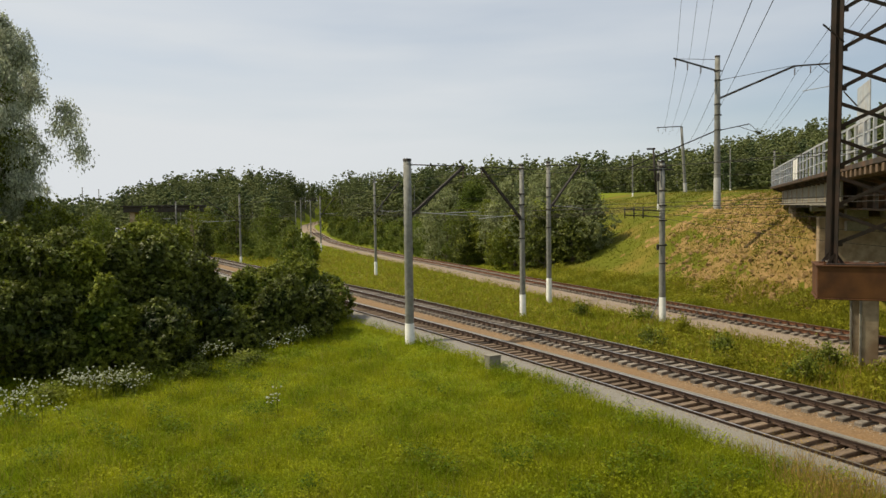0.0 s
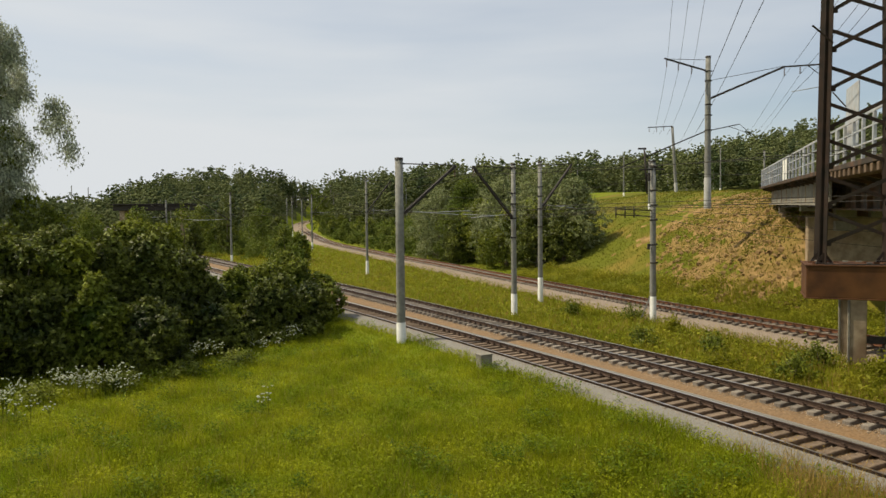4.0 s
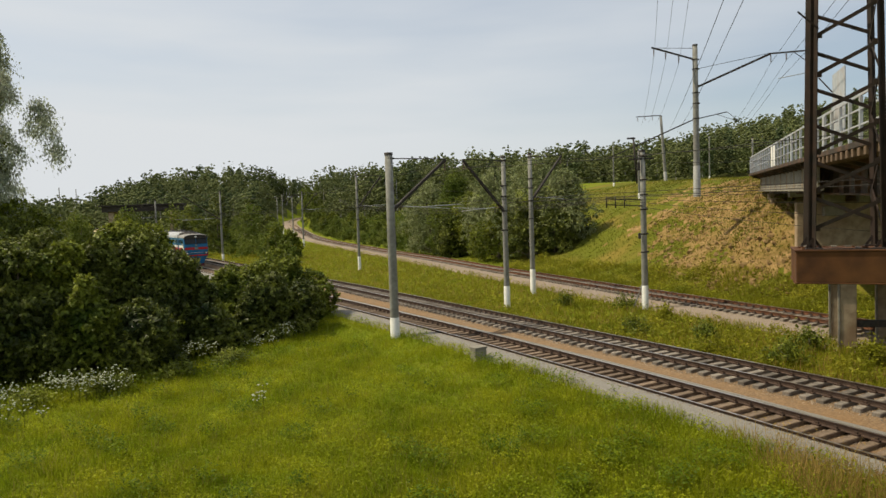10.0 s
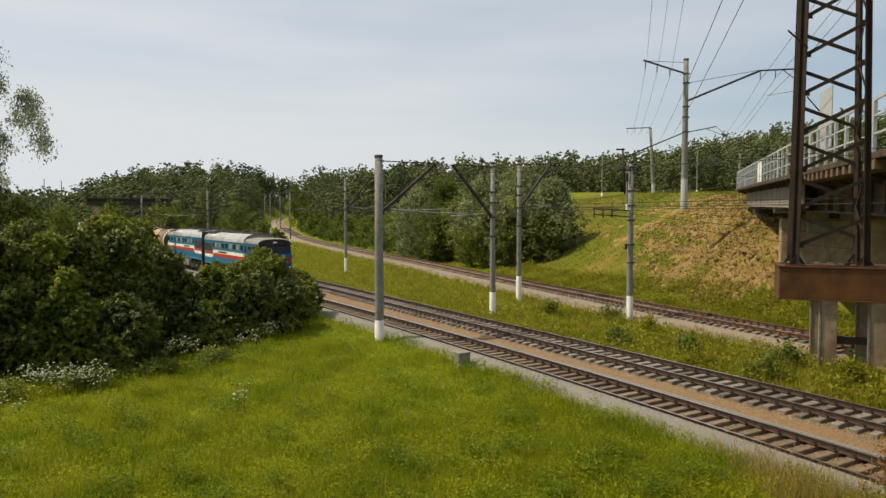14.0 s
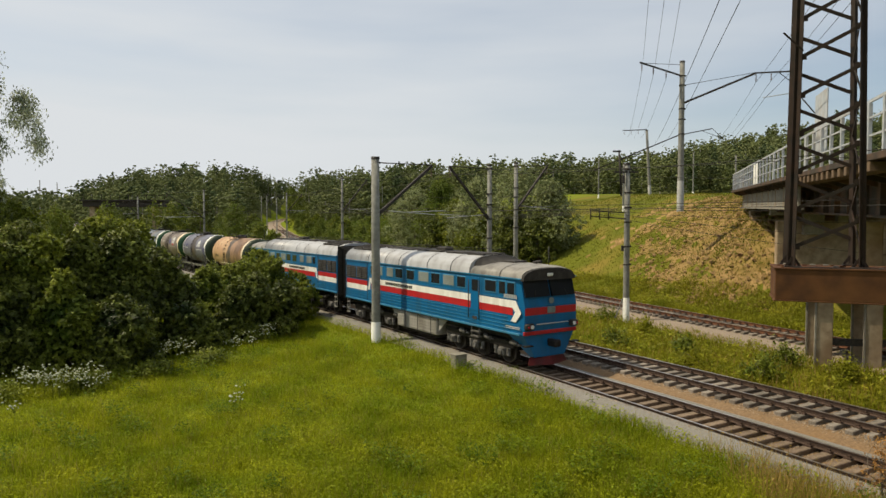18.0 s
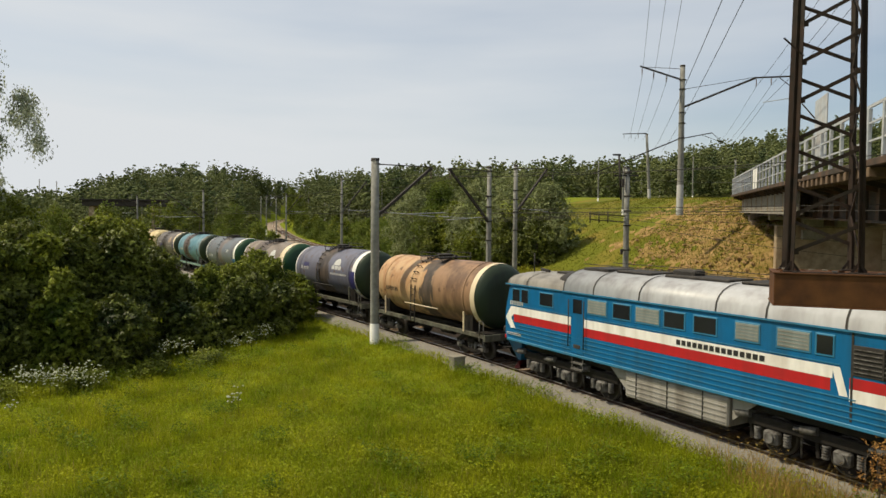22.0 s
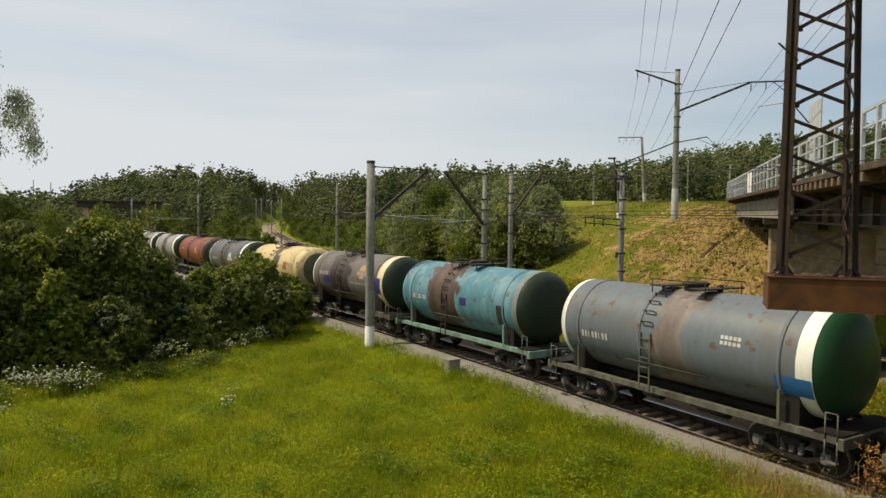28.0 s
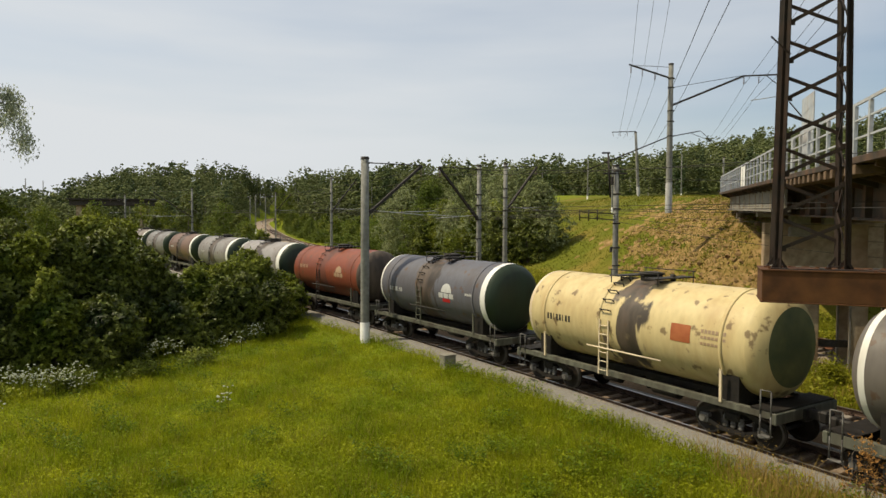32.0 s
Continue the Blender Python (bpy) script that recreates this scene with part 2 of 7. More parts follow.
# mesh building
class MB:
    """Collects vertices and faces of one mesh."""

    def __init__(self):
        self.v, self.f, self.s = [], [], []

    def add(self, verts, faces, smooth=False):
        o = len(self.v)
        self.v += [tuple(p) for p in verts]
        self.f += [tuple(i + o for i in q) for q in faces]
        self.s += [smooth] * len(faces)
        return self

    def box(self, c, size, bevel=0.0, m=None):
        """A box, with chamfered edges where bevel is given."""
        hx, hy, hz = size[0] / 2, size[1] / 2, size[2] / 2
        if not bevel:
            vs = [(sx * hx, sy * hy, sz * hz) for sx in (-1, 1) for sy in (-1, 1) for sz in (-1, 1)]
            fs = [(0, 1, 3, 2), (4, 6, 7, 5), (0, 4, 5, 1), (2, 3, 7, 6), (0, 2, 6, 4), (1, 5, 7, 3)]
        else:
            e, vs, idx = bevel, [], {}
            for sx in (-1, 1):
                for sy in (-1, 1):
                    for sz in (-1, 1):
                        for a in range(3):
                            p = [sx * (hx - e), sy * (hy - e), sz * (hz - e)]
                            p[a] = (sx * hx, sy * hy, sz * hz)[a]
                            idx[sx, sy, sz, a] = len(vs)
                            vs.append(tuple(p))
            fs = []

            def face(q):
                pts = [Vector(vs[i]) for i in q]
                nrm = (pts[1] - pts[0]).cross(pts[2] - pts[0])
                mid = sum(pts, Vector()) / len(pts)
                fs.append(tuple(q) if nrm.dot(mid) > 0 else tuple(reversed(q)))

            for a in range(3):
                b, c2 = [i for i in range(3) if i != a]
                for s in (-1, 1):
                    q = []
                    for tb, tc in ((-1, -1), (1, -1), (1, 1), (-1, 1)):
                        k = [0, 0, 0]
                        k[a], k[b], k[c2] = s, tb, tc
                        q.append(idx[(*k, a)])
                    face(q)
                for tb in (-1, 1):
                    for tc in (-1, 1):
                        q = []
                        for s, w in ((-1, b), (-1, c2), (1, c2), (1, b)):
                            k = [0, 0, 0]
                            k[a], k[b], k[c2] = s, tb, tc
                            q.append(idx[(*k, w)])
                        face(q)
            for sx in (-1, 1):
                for sy in (-1, 1):
                    for sz in (-1, 1):
                        face([idx[sx, sy, sz, a] for a in range(3)])
        c = Vector(c)
        vs = [((m @ Vector(p)) if m else Vector(p)) + c for p in vs]
        return self.add(vs, fs)

    def tube(self, p, q, r1, r2=None, n=8, caps=True, smooth=True):
        """A straight round bar from p to q."""
        p, q = Vector(p), Vector(q)
        r2 = r1 if r2 is None else r2
        d = (q - p).normalized()
        a = d.orthogonal().normalized()
        b = d.cross(a)
        vs = []
        for c, r in ((p, r1), (q, r2)):
            vs += [c + r * (math.cos(2 * math.pi * i / n) * a + math.sin(2 * math.pi * i / n) * b) for i in range(n)]
        self.add(vs, [(i, (i + 1) % n, n + (i + 1) % n, n + i) for i in range(n)], smooth)
        if caps:
            o = len(self.v) - 2 * n
            self.f += [tuple(o + i for i in reversed(range(n))), tuple(o + n + i for i in range(n))]
            self.s += [False, False]
        return self

    def bar(self, p, q, w, h=None):
        """A straight square bar from p to q, w wide and h high."""
        p, q, h = Vector(p), Vector(q), h or w
        d = q - p
        m = d.to_track_quat("X", "Z").to_matrix()
        return self.box((p + q) / 2, (d.length, w, h), 0, m)

    def lathe(self, profile, n=24, axis="x", c=(0, 0, 0), smooth=True, a0=0.0, a1=2 * math.pi):
        """A surface of revolution; profile: (place along the axis, radius)."""
        full = abs(a1 - a0 - 2 * math.pi) < 1e-6
        k = n if full else n + 1
        vs = []
        for u, r in profile:
            for i in range(k):
                t = a0 + (a1 - a0) * i / n
                if axis == "x":
                    vs.append((c[0] + u, c[1] + r * math.cos(t), c[2] + r * math.sin(t)))
                elif axis == "y":
                    vs.append((c[0] + r * math.sin(t), c[1] + u, c[2] + r * math.cos(t)))
                else:
                    vs.append((c[0] + r * math.cos(t), c[1] + r * math.sin(t), c[2] + u))
        fs = []
        for j in range(len(profile) - 1):
            for i in range(n):
                i2 = (i + 1) % k
                fs.append((j * k + i, j * k + i2, (j + 1) * k + i2, (j + 1) * k + i))
        return self.add(vs, fs, smooth)

    def mesh(self, name):
        me = bpy.data.meshes.new(name)
        me.from_pydata(self.v, [], self.f)
        me.polygons.foreach_set("use_smooth", self.s)
        return me


def part(name, mb, material, parent=None, label=""):
    """One mesh object, under a thing or a part."""
    me = mb.mesh(name) if isinstance(mb, MB) else mb
    if not me.materials:
        me.materials.append(material)
    ob = new(name, me)
    ob.parent = parent
    return tagged(ob, label)


def thing(name, m, label, category, group="", kind=""):
    ob = new(name)
    ob.matrix_basis = m
    return tagged(ob, label, category, group, kind)


def quads_mesh(name, v, k=4):
    """A mesh of separate faces of k corners each, from an array of corners."""
    me = bpy.data.meshes.new(name)
    n = len(v) // k
    me.vertices.add(len(v))
    me.vertices.foreach_set("co", np.asarray(v, np.float32).ravel())
    me.loops.add(n * k)
    me.loops.foreach_set("vertex_index", np.arange(n * k, dtype=np.int32))
    me.polygons.add(n)
    me.polygons.foreach_set("loop_start", np.arange(0, n * k, k, dtype=np.int32))
    me.update(calc_edges=True)
    return me


# plan: three tracks, the hill and the ground
def smooth(a, b, x):
    t = np.clip((np.asarray(x, float) - a) / (b - a), 0, 1)
    return t * t * (3 - 2 * t)


class Track:
    """A track's centre line, with the length along it counted from where y is 30."""

    def __init__(self, pts):
        self.p = np.array(pts, float)
        d = np.linalg.norm(np.diff(self.p[:, :2], axis=0), axis=1)
        self.s = np.concatenate([[0], np.cumsum(d)])
        self.s -= np.interp(30.0, self.p[:, 1], self.s) if self.p[0, 1] < 30 else 0
        t = np.gradient(self.p[:, :2], axis=0)
        self.t = t / np.linalg.norm(t, axis=1)[:, None]

    def at(self, s):
        return Vector([np.interp(s, self.s, self.p[:, k]) for k in range(3)])

    def way(self, s):
        return Vector((np.interp(s, self.s, self.t[:, 0]), np.interp(s, self.s, self.t[:, 1]), 0)).normalized()

    def side(self, x, y):
        """The distance to the right of the track as it goes away, and the track's height there."""
        x, y = np.atleast_1d(x), np.atleast_1d(y)
        best, w, z = np.full(x.shape, 1e9), np.zeros(x.shape), np.zeros(x.shape)
        for i in range(0, len(self.p), 8):
            dx, dy = x - self.p[i, 0], y - self.p[i, 1]
            d = dx * dx + dy * dy
            m = d < best
            best = np.where(m, d, best)
            w = np.where(m, dx * self.t[i, 1] - dy * self.t[i, 0], w)
            z = np.where(m, self.p[i, 2], z)
        return w, z, np.sqrt(best)


def spline(pts, step=0.25):
    """Points along a smooth line through pts."""
    pts = [Vector(p) for p in pts]
    out = []
    for i in range(len(pts) - 1):
        a, b, c, d = pts[max(i - 1, 0)], pts[i], pts[i + 1], pts[min(i + 2, len(pts) - 1)]
        n = max(2, int((c - b).length / step))
        for k in range(n):
            u = k / n
            out.append(tuple(0.5 * ((2 * b) + (c - a) * u + (2 * a - 5 * b + 4 * c - d) * u * u + (3 * b - a - 3 * c + d) * u ** 3)))
    return out


def near_line(y):
    """The near track: a wide bend that straightens at y = 42."""
    b = np.minimum(y, 42.0)
    return -0.00195 * b * b - 0.44347 * b + 19.124 - 0.6073 * np.maximum(y - 42.0, 0)


yy = np.arange(-25, 330, 0.25)
T1 = Track(np.stack([near_line(yy), yy, np.clip(0.009 * (yy - 30), -0.15, 1.2)], 1))
T2 = Track(np.stack([24.8 - 0.5605 * yy - 0.045 * np.maximum(yy - 55, 0), yy, 0.25 + np.clip(0.009 * (yy - 30), -0.15, 1.2)], 1))
T3 = Track(spline([(27.5, 16, 0.4), (23.6, 24, 0.4), (19.69, 32.5, 0.38), (15.2, 45.5, 0.36), (10.71, 59, 0.38), (6.8, 70, 0.46), (1.1, 87, 0.6), (-8.0, 112, 0.8), (-24.5, 157, 1.6), (-38, 205, 2.9), (-51.2, 257, 4.7), (-57.7, 295, 6.2), (-54, 330, 8.3), (-38, 365, 9.8)]))


def ground_z(x, y):
    """The ground's height at arrays of places."""
    x, y = np.atleast_1d(np.asarray(x, float)), np.atleast_1d(np.asarray(y, float))
    r = np.hypot(x, y)
    w1, z1, d1 = T1.side(x, y)
    w2, z2, d2 = T2.side(x, y)
    w3, z3, d3 = T3.side(x, y)
    h = -0.5 + 0.009 * np.clip(y - 35, 0, 130) + 0 * x
    h += 0.12 * np.sin(x * 0.31 + 1.0) * np.cos(y * 0.27) * smooth(5, 9, d1) * smooth(3, 6, d3)
    # far wooded hills
    rise = np.interp(np.degrees(np.arctan2(x, y)), [-60, -33.4, -28.8, -22.1, -17.8, -11.5, -4.0, 5.6, 14.9, 21.4, 28.9, 33.4, 60], [0.025, 0.025, 0.039, 0.069, 0.081, 0.082, 0.079, 0.08, 0.086, 0.105, 0.124, 0.138, 0.138])
    hill = 330 * rise - 9.5 + 0.8 * np.sin(x * 0.05 + 0.6)
    far = smooth(195, 330, r)
    h = h + np.clip(hill, 1, 90) * far * smooth(-200, 60, y)
    # the slope beyond the third track
    top = np.clip(18 + (y - 54) * 0.42, 14, 60)
    up = np.clip((w3 - 4.8) / (top - 4.8), 0, 1)
    bank = (8.55 + 0.03 * np.clip(y - 54, 0, 120)) * (up * up * (3 - 2 * up) * 0.55 + up * 0.45)
    bank *= smooth(34, 50, y + 0.35 * (w3 - 6)) * (w3 > 0) * (1 - far)
    h = h + bank
    rough = np.sin(x * 2.1 + 1.3 * np.sin(y * 1.7)) * np.cos(y * 2.3 + 1.1 * np.sin(x * 1.3)) + 0.6 * np.sin(x * 4.7 + y * 3.1) * np.cos(y * 5.3 - x * 2.2)
    h = h + 0.07 * rough * smooth(1.0, 2.5, bank) * (1 - smooth(80, 110, r))
    # beds of the tracks
    k3 = 1 - smooth(5, 22, d3)
    h = np.where(w3 < 4.8, h * (1 - k3) + (z3 - 0.55) * k3, h)
    h = np.where((w3 >= 4.8) & (bank < 1.5), np.maximum(h, h * (1 - k3) + (z3 - 0.55 + bank) * k3), h)
    near = np.minimum(d1, d2)
    zb = np.where(d1 < d2, z1, z2) - 0.62 + np.where(d1 < d2, 0.30 * smooth(1.0, 1.8, -w1), 0)
    kb = 1 - smooth(2.2, 5.0, near)
    h = h * (1 - kb) + zb * kb
    return h


def polar_ground():
    az = np.radians(np.concatenate([np.arange(-180, -46, 4.0), np.arange(-46, 46, 0.4), np.arange(46, 180, 4.0)]))
    rr = np.concatenate([[0.5], np.geomspace(3, 14, 10), np.geomspace(14.4, 130, 190), np.geomspace(133, 3200, 70)])
    A, Rr = np.meshgrid(az, rr)
    x, y = (Rr * np.sin(A)).ravel(), (Rr * np.cos(A)).ravel()
    z = ground_z(x, y)
    na, nr = len(az), len(rr)
    fs = [(j * na + i, j * na + (i + 1) % na, (j + 1) * na + (i + 1) % na, (j + 1) * na + i) for j in range(nr - 1) for i in range(na)]
    mb = MB().add(np.stack([x, y, z], 1).tolist(), fs, True)
    mb.f.append(tuple(reversed(range(na))))
    mb.s.append(True)
    me = mb.mesh("ground")
    me.materials.append(M_GRASS)
    me.materials.append(M_SAND)
    me.materials.append(M_BANK)
    me.materials.append(M_FLOOR)
    w3 = T3.side(x, y)[0]
    sandy = (w3 > 5.5) & (w3 < 24 + 0.0 * x) & (y > 40) & (y < 75) & (x > 12.5 + 0.0 * y) & (x / np.maximum(y, 1) > 0.37 + 0.05 * np.sin(y * 0.9) + 0.05 * np.sin(z * 2.3 + x) + np.random.default_rng(2).normal(size=x.shape) * 0.03) & (z > 0.9 + 0.5 * np.sin(x * 1.1))
    idx = np.array([f[0] for f in fs] + [0])
    woods = (np.hypot(x, y) > 186) & (T3.side(x, y)[2] > 9) & ~((w3 > 0) & (np.hypot(x, y) < 212))
    bank = (w3 > 5.0) & (y > 36) & (y < 130) & (x > 8) & ~sandy
    me.polygons.foreach_set("material_index", (sandy[idx] * 1 + bank[idx] * 2 + woods[idx] * 3).astype(np.int32))
    ob = new("ground", me)
    return tagged(ob, "grassy ground with a sandy slope and wooded hills", "ground", kind="structure")


polar_ground()


# tracks
def ribbon(track, s0, s1, profile, step=1.0):
    """A strip along a track; profile: (distance to the right, height over the rail's top)."""
    mb = MB()
    ss = np.arange(s0, s1 + 0.01, step)
    rows = []
    for s in ss:
        p, d = track.at(s), track.way(s)
        r = Vector((d.y, -d.x, 0))
        rows.append([p + r * a + Vector((0, 0, b)) for a, b in profile])
    k = len(profile)
    vs = [q for row in rows for q in row]
    fs = [(i * k + j, i * k + j + 1, (i + 1) * k + j + 1, (i + 1) * k + j) for i in range(len(ss) - 1) for j in range(k - 1)]
    return mb.add(vs, fs)


def sleeper_mesh(name, material, w=0.25, length=2.75, h=0.18):
    me = MB().box((0, 0, 0), (w, length, h), 0.02).mesh(name)
    me.materials.append(material)
    return me


def plate_mesh():
    me = MB().box((0, 0.79, 0), (0.2, 0.36, 0.05)).box((0, -0.79, 0), (0.2, 0.36, 0.05)).box((0, 0.88, 0.04), (0.09, 0.06, 0.08)).box((0, 0.70, 0.04), (0.09, 0.06, 0.08)).box((0, -0.88, 0.04), (0.09, 0.06, 0.08)).box((0, -0.70, 0.04), (0.09, 0.06, 0.08)).mesh("tie_plate")
    me.materials.append(M_RAIL)
    return me


def build_track(track, label, s0, s1, bed, near_w, far_w, shoulder, rail_mat=None):
    top = thing("railway_track", pose(0, 0, 0), label, "railway track", "railway tracks", "structure")
    lo = -0.40
    prof = [(-near_w - 1.1, -0.95), (-near_w, lo), (-1.5, -0.31), (-0.9, -0.305), (0.9, -0.305), (1.5, -0.31), (far_w, lo), (far_w + 1.1, -0.95)]
    part("ballast_bed", ribbon(track, s0, s1, prof), bed, top, "crushed stone ballast")
    if shoulder:
        part("gravel_shoulder", ribbon(track, s0, s1, [(-near_w - 0.6, -0.46), (-near_w - 0.1, -0.27), (-1.5, -0.13), (-0.87, -0.075)]), M_GRAVEL, top, "grey gravel shoulder")
        part("gravel_shoulder", ribbon(track, s0, s1, [(0.87, -0.08), (1.45, -0.13), (far_w, -0.36), (far_w + 0.1, -0.48)]), M_GRAVEL, top, "grey gravel shoulder")
    for side in (-0.79, 0.79):
        rail = part("rail", ribbon(track, s0, s1, [(side - 0.075, -0.18), (side - 0.075, -0.165), (side - 0.012, -0.14), (side - 0.012, -0.045), (side - 0.036, -0.035), (side - 0.036, -0.006), (side + 0.036, -0.006), (side + 0.036, -0.035), (side + 0.012, -0.045), (side + 0.012, -0.14), (side + 0.075, -0.165), (side + 0.075, -0.18)]), rail_mat or M_RAIL, top, "rusty steel rail")
        part("rail_head", ribbon(track, s0, s1, [(side - 0.03, -0.008), (side - 0.03, 0.0), (side + 0.03, 0.0), (side + 0.03, -0.008)]), M_RAILTOP, rail, "polished running surface")
    return top


def lay_sleepers(track, top, s0, s1, mesh, seed):
    rng = random.Random(seed)
    s, k, rest = s0, 0, MB()
    src = plate_src
    while s < s1:
        p, d = track.at(s), track.way(s)
        a = math.degrees(math.atan2(d.y, d.x)) + rng.uniform(-0.8, 0.8)
        m = pose(p.x, p.y, p.z - 0.268 + rng.uniform(-0.012, 0.008), 0, 0, a)
        if k < 300:
            ob = new("sleeper", mesh)
            ob.matrix_basis, ob.parent = m, top
            if s < 35:
                pl = new("tie_plate", src)
                pl.parent = ob
                pl.matrix_basis = pose(0, 0, 0.112)
        else:
            rest.box(m.translation, (0.25, 2.75, 0.18), 0, m.to_3x3())
        k += 1
        s += 0.545
    if rest.v:
        ob = part("far_sleepers", rest, mesh.materials[0], top)
        tagged(ob, "sleepers of the far stretch", kind="stuff")


plate_src = plate_mesh()
near_track = build_track(T1, "rusty railway track on grey ballast beside the meadow", -36, 190, M_BALLAST, 1.8, 1.8, True)
mid_track = build_track(T2, "railway track with dark wooden sleepers on brown ballast", -36, 190, M_BALLAST, 1.9, 2.0, False)
far_track = build_track(T3, "single rusty track curving away below the slope", -12, 375, M_BALLAST3, 3.1, 2.1, False, M_RAIL3)


# poles and wires
def gz(x, y):
    return float(ground_z(x, y)[0])


def pole(name, x, y, z0, h, label, lean=(0, 0), r0=0.2, r1=0.14, white=1.3, group="catenary posts", turn=0, category="catenary post", shaft=None, foot=None):
    """A tapered concrete post with a whitewashed foot. Returns the thing."""
    t = thing(name, pose(x, y, z0, lean[0], lean[1], turn), label, category, group)
    mb = MB().lathe([(white, r0 - 0.01), (h * 0.6, r0 * 0.45 + r1 * 0.55), (h, r1), (h, 0.0)], 14, "z")
    part("shaft", mb, shaft or M_POLE, t)
    part("painted_foot", MB().lathe([(-0.9, r0 + 0.02), (white * 0.97, r0 + 0.004), (white, r0 - 0.02)], 14, "z"), foot or M_WHITE, t, "whitewashed foot of the post")
    part("cap", MB().lathe([(h - 0.08, r1 + 0.02), (h + 0.05, r1 + 0.02), (h + 0.06, 0.0)], 12, "z"), M_IRON, t)
    return t


def clamp(t, z, r=0.19):
    part("clamp", MB().lathe([(z - 0.04, r), (z - 0.04, r + 0.03), (z + 0.04, r + 0.03), (z + 0.04, r)], 12, "z").box((r + 0.05, 0, z), (0.12, 0.08, 0.1)), M_IRON, t)


def insulator(t, p, q, n=4, r=0.07):
    """A string of ribbed discs from p to q."""
    p, q = Vector(p), Vector(q)
    mb = MB().tube(p, q, 0.02, n=6)
    for i in range(n):
        c = p.lerp(q, (i + 0.5) / n)
        d = (q - p).normalized() * 0.03
        mb.tube(c - d, c + d, r * 0.6, r, n=8)
    part("insulator", mb, M_INSUL, t, "brown ribbed insulator")


def wire(name, pts, r=0.012, sag=0.0, label="thin dark overhead wire above the tracks", m=None):
    """A hanging wire through pts, a thin round curve."""
    cu = bpy.data.curves.new(name, "CURVE")
    cu.dimensions, cu.bevel_depth, cu.bevel_resolution = "3D", r, 1
    sp = cu.splines.new("POLY")
    out = []
    for a, b in zip(pts[:-1], pts[1:]):
        a, b = Vector(a), Vector(b)
        n = 10 if sag else 1
        for i in range(n):
            u = i / n
            out.append(a.lerp(b, u) - Vector((0, 0, 4 * sag * u * (1 - u))))
    out.append(Vector(pts[-1]))
    sp.points.add(len(out) - 1)
    for p, c in zip(sp.points, out):
        p.co = (*c, 1)
    cu.materials.append(m or M_WIRE)
    return tagged(new(name, cu), label, "wire", "overhead wires")


def bracket_post(x, y, z0, h, towards, reach, z_foot, z_tip, label, r0=0.21, r1=0.15, white=1.3, arm=True):
    """A post with a slanting bracket that reaches over a track; towards: unit vector to the track."""
    turn = math.degrees(math.atan2(towards[1], towards[0]))
    t = pole("catenary_post", x, y, z0, h, label, r0=r0, r1=r1, white=white, turn=turn)
    part("bracket_strut", MB().bar((0.12, -0.06, z_foot), (reach, -0.03, z_tip), 0.07, 0.14).bar((0.12, 0.06, z_foot), (reach, 0.03, z_tip), 0.07, 0.14), M_IRON, t, "dark slanting steel bracket")
    part("stay_rod", MB().tube((0.1, 0, h - 0.25), (reach, 0, z_tip + 0.03), 0.03, n=6), M_IRON, t)
    for z in (z_foot - 0.05, z_foot + 0.9, h - 0.25, h - 1.9, 0.55 * h - 0.3):
        clamp(t, z, 0.17)
    insulator(t, (reach * 0.98, 0, z_tip - 0.08), (reach * 0.98, 0, z_tip - 0.62))
    if arm:
        part("registration_arm", MB().tube((0.1, 0, z_foot + 0.25), (reach * 1.05, 0, z_foot + 0.02), 0.025, n=6).tube((reach * 0.55, 0, z_foot + 0.15), (reach * 1.25, 0, z_foot + 0.25), 0.02, n=6), M_GALV, t, "light steel registration arm")
        insulator(t, (0.2, 0, z_foot + 0.25), (0.75, 0, z_foot + 0.19), 3, 0.06)
    return t


R1 = Vector((0.86, 0.51, 0))
bracket_post(-1.82, 35.0, -0.35, 9.7, R1, 3.5, 6.75, 9.45, "grey concrete catenary post with a white foot beside the near track", 0.24, 0.2, 1.15)
bracket_post(5.2, 44.0, -0.25, 10.0, -R1, 3.2, 6.5, 9.75, "slim concrete catenary post between the tracks", 0.2, 0.14, 1.5)
bracket_post(8.05, 51.0, 0.2, 10.3, R1, 3.2, 6.8, 10.2, "concrete catenary post beside the far track", 0.2, 0.15, 1.5)
bracket_post(-31.2, 103.0, gz(-31.2, 103), 10.6, -R1, 5.4, 6.3, 9.9, "far concrete catenary post with a slanting bracket", 0.17, 0.13, 1.0)
bracket_post(-60.5, 152.0, gz(-60.5, 152), 11.0, -R1, 3.0, 7.0, 10.0, "distant catenary post before the bridge", 0.2, 0.16, 1.0)

# the signal-line pole with cross-arms
util = pole("utility_pole", 13.26, 40.5, 0.0, 9.55, "dark weathered pole with cross-arms and a white foot", r0=0.2, r1=0.15, white=1.35, group="line poles", category="utility pole", shaft=M_POLE)
part("side_pole", MB().tube((-0.30, 0.2, 7.6), (-0.46, 0.25, 10.4), 0.06, n=8), M_IRON, util, "slim pole strapped to the side")
for z, w in ((9.05, 1.5), (10.3, 0.5)):
    part("cross_arm", MB().box((-0.1 if w > 1 else -0.7, -0.1, z), (w, 0.09, 0.1), 0.01), M_IRON, util)
for z in (6.7, 6.35):
    part("cross_arm", MB().bar((-2.35, -0.15, z), (0.1, -0.1, z - 0.15), 0.06, 0.06), M_IRON, util)
for dx in (-2.3, -1.75, -1.2):
    part("pin", MB().tube((dx, -0.15, 6.15), (dx, -0.15, 6.85), 0.035, n=6), M_IRON, util)
for z in (3.4, 4.5, 6.0, 6.9, 7.8, 9.2):
    clamp(util, z, 0.17)
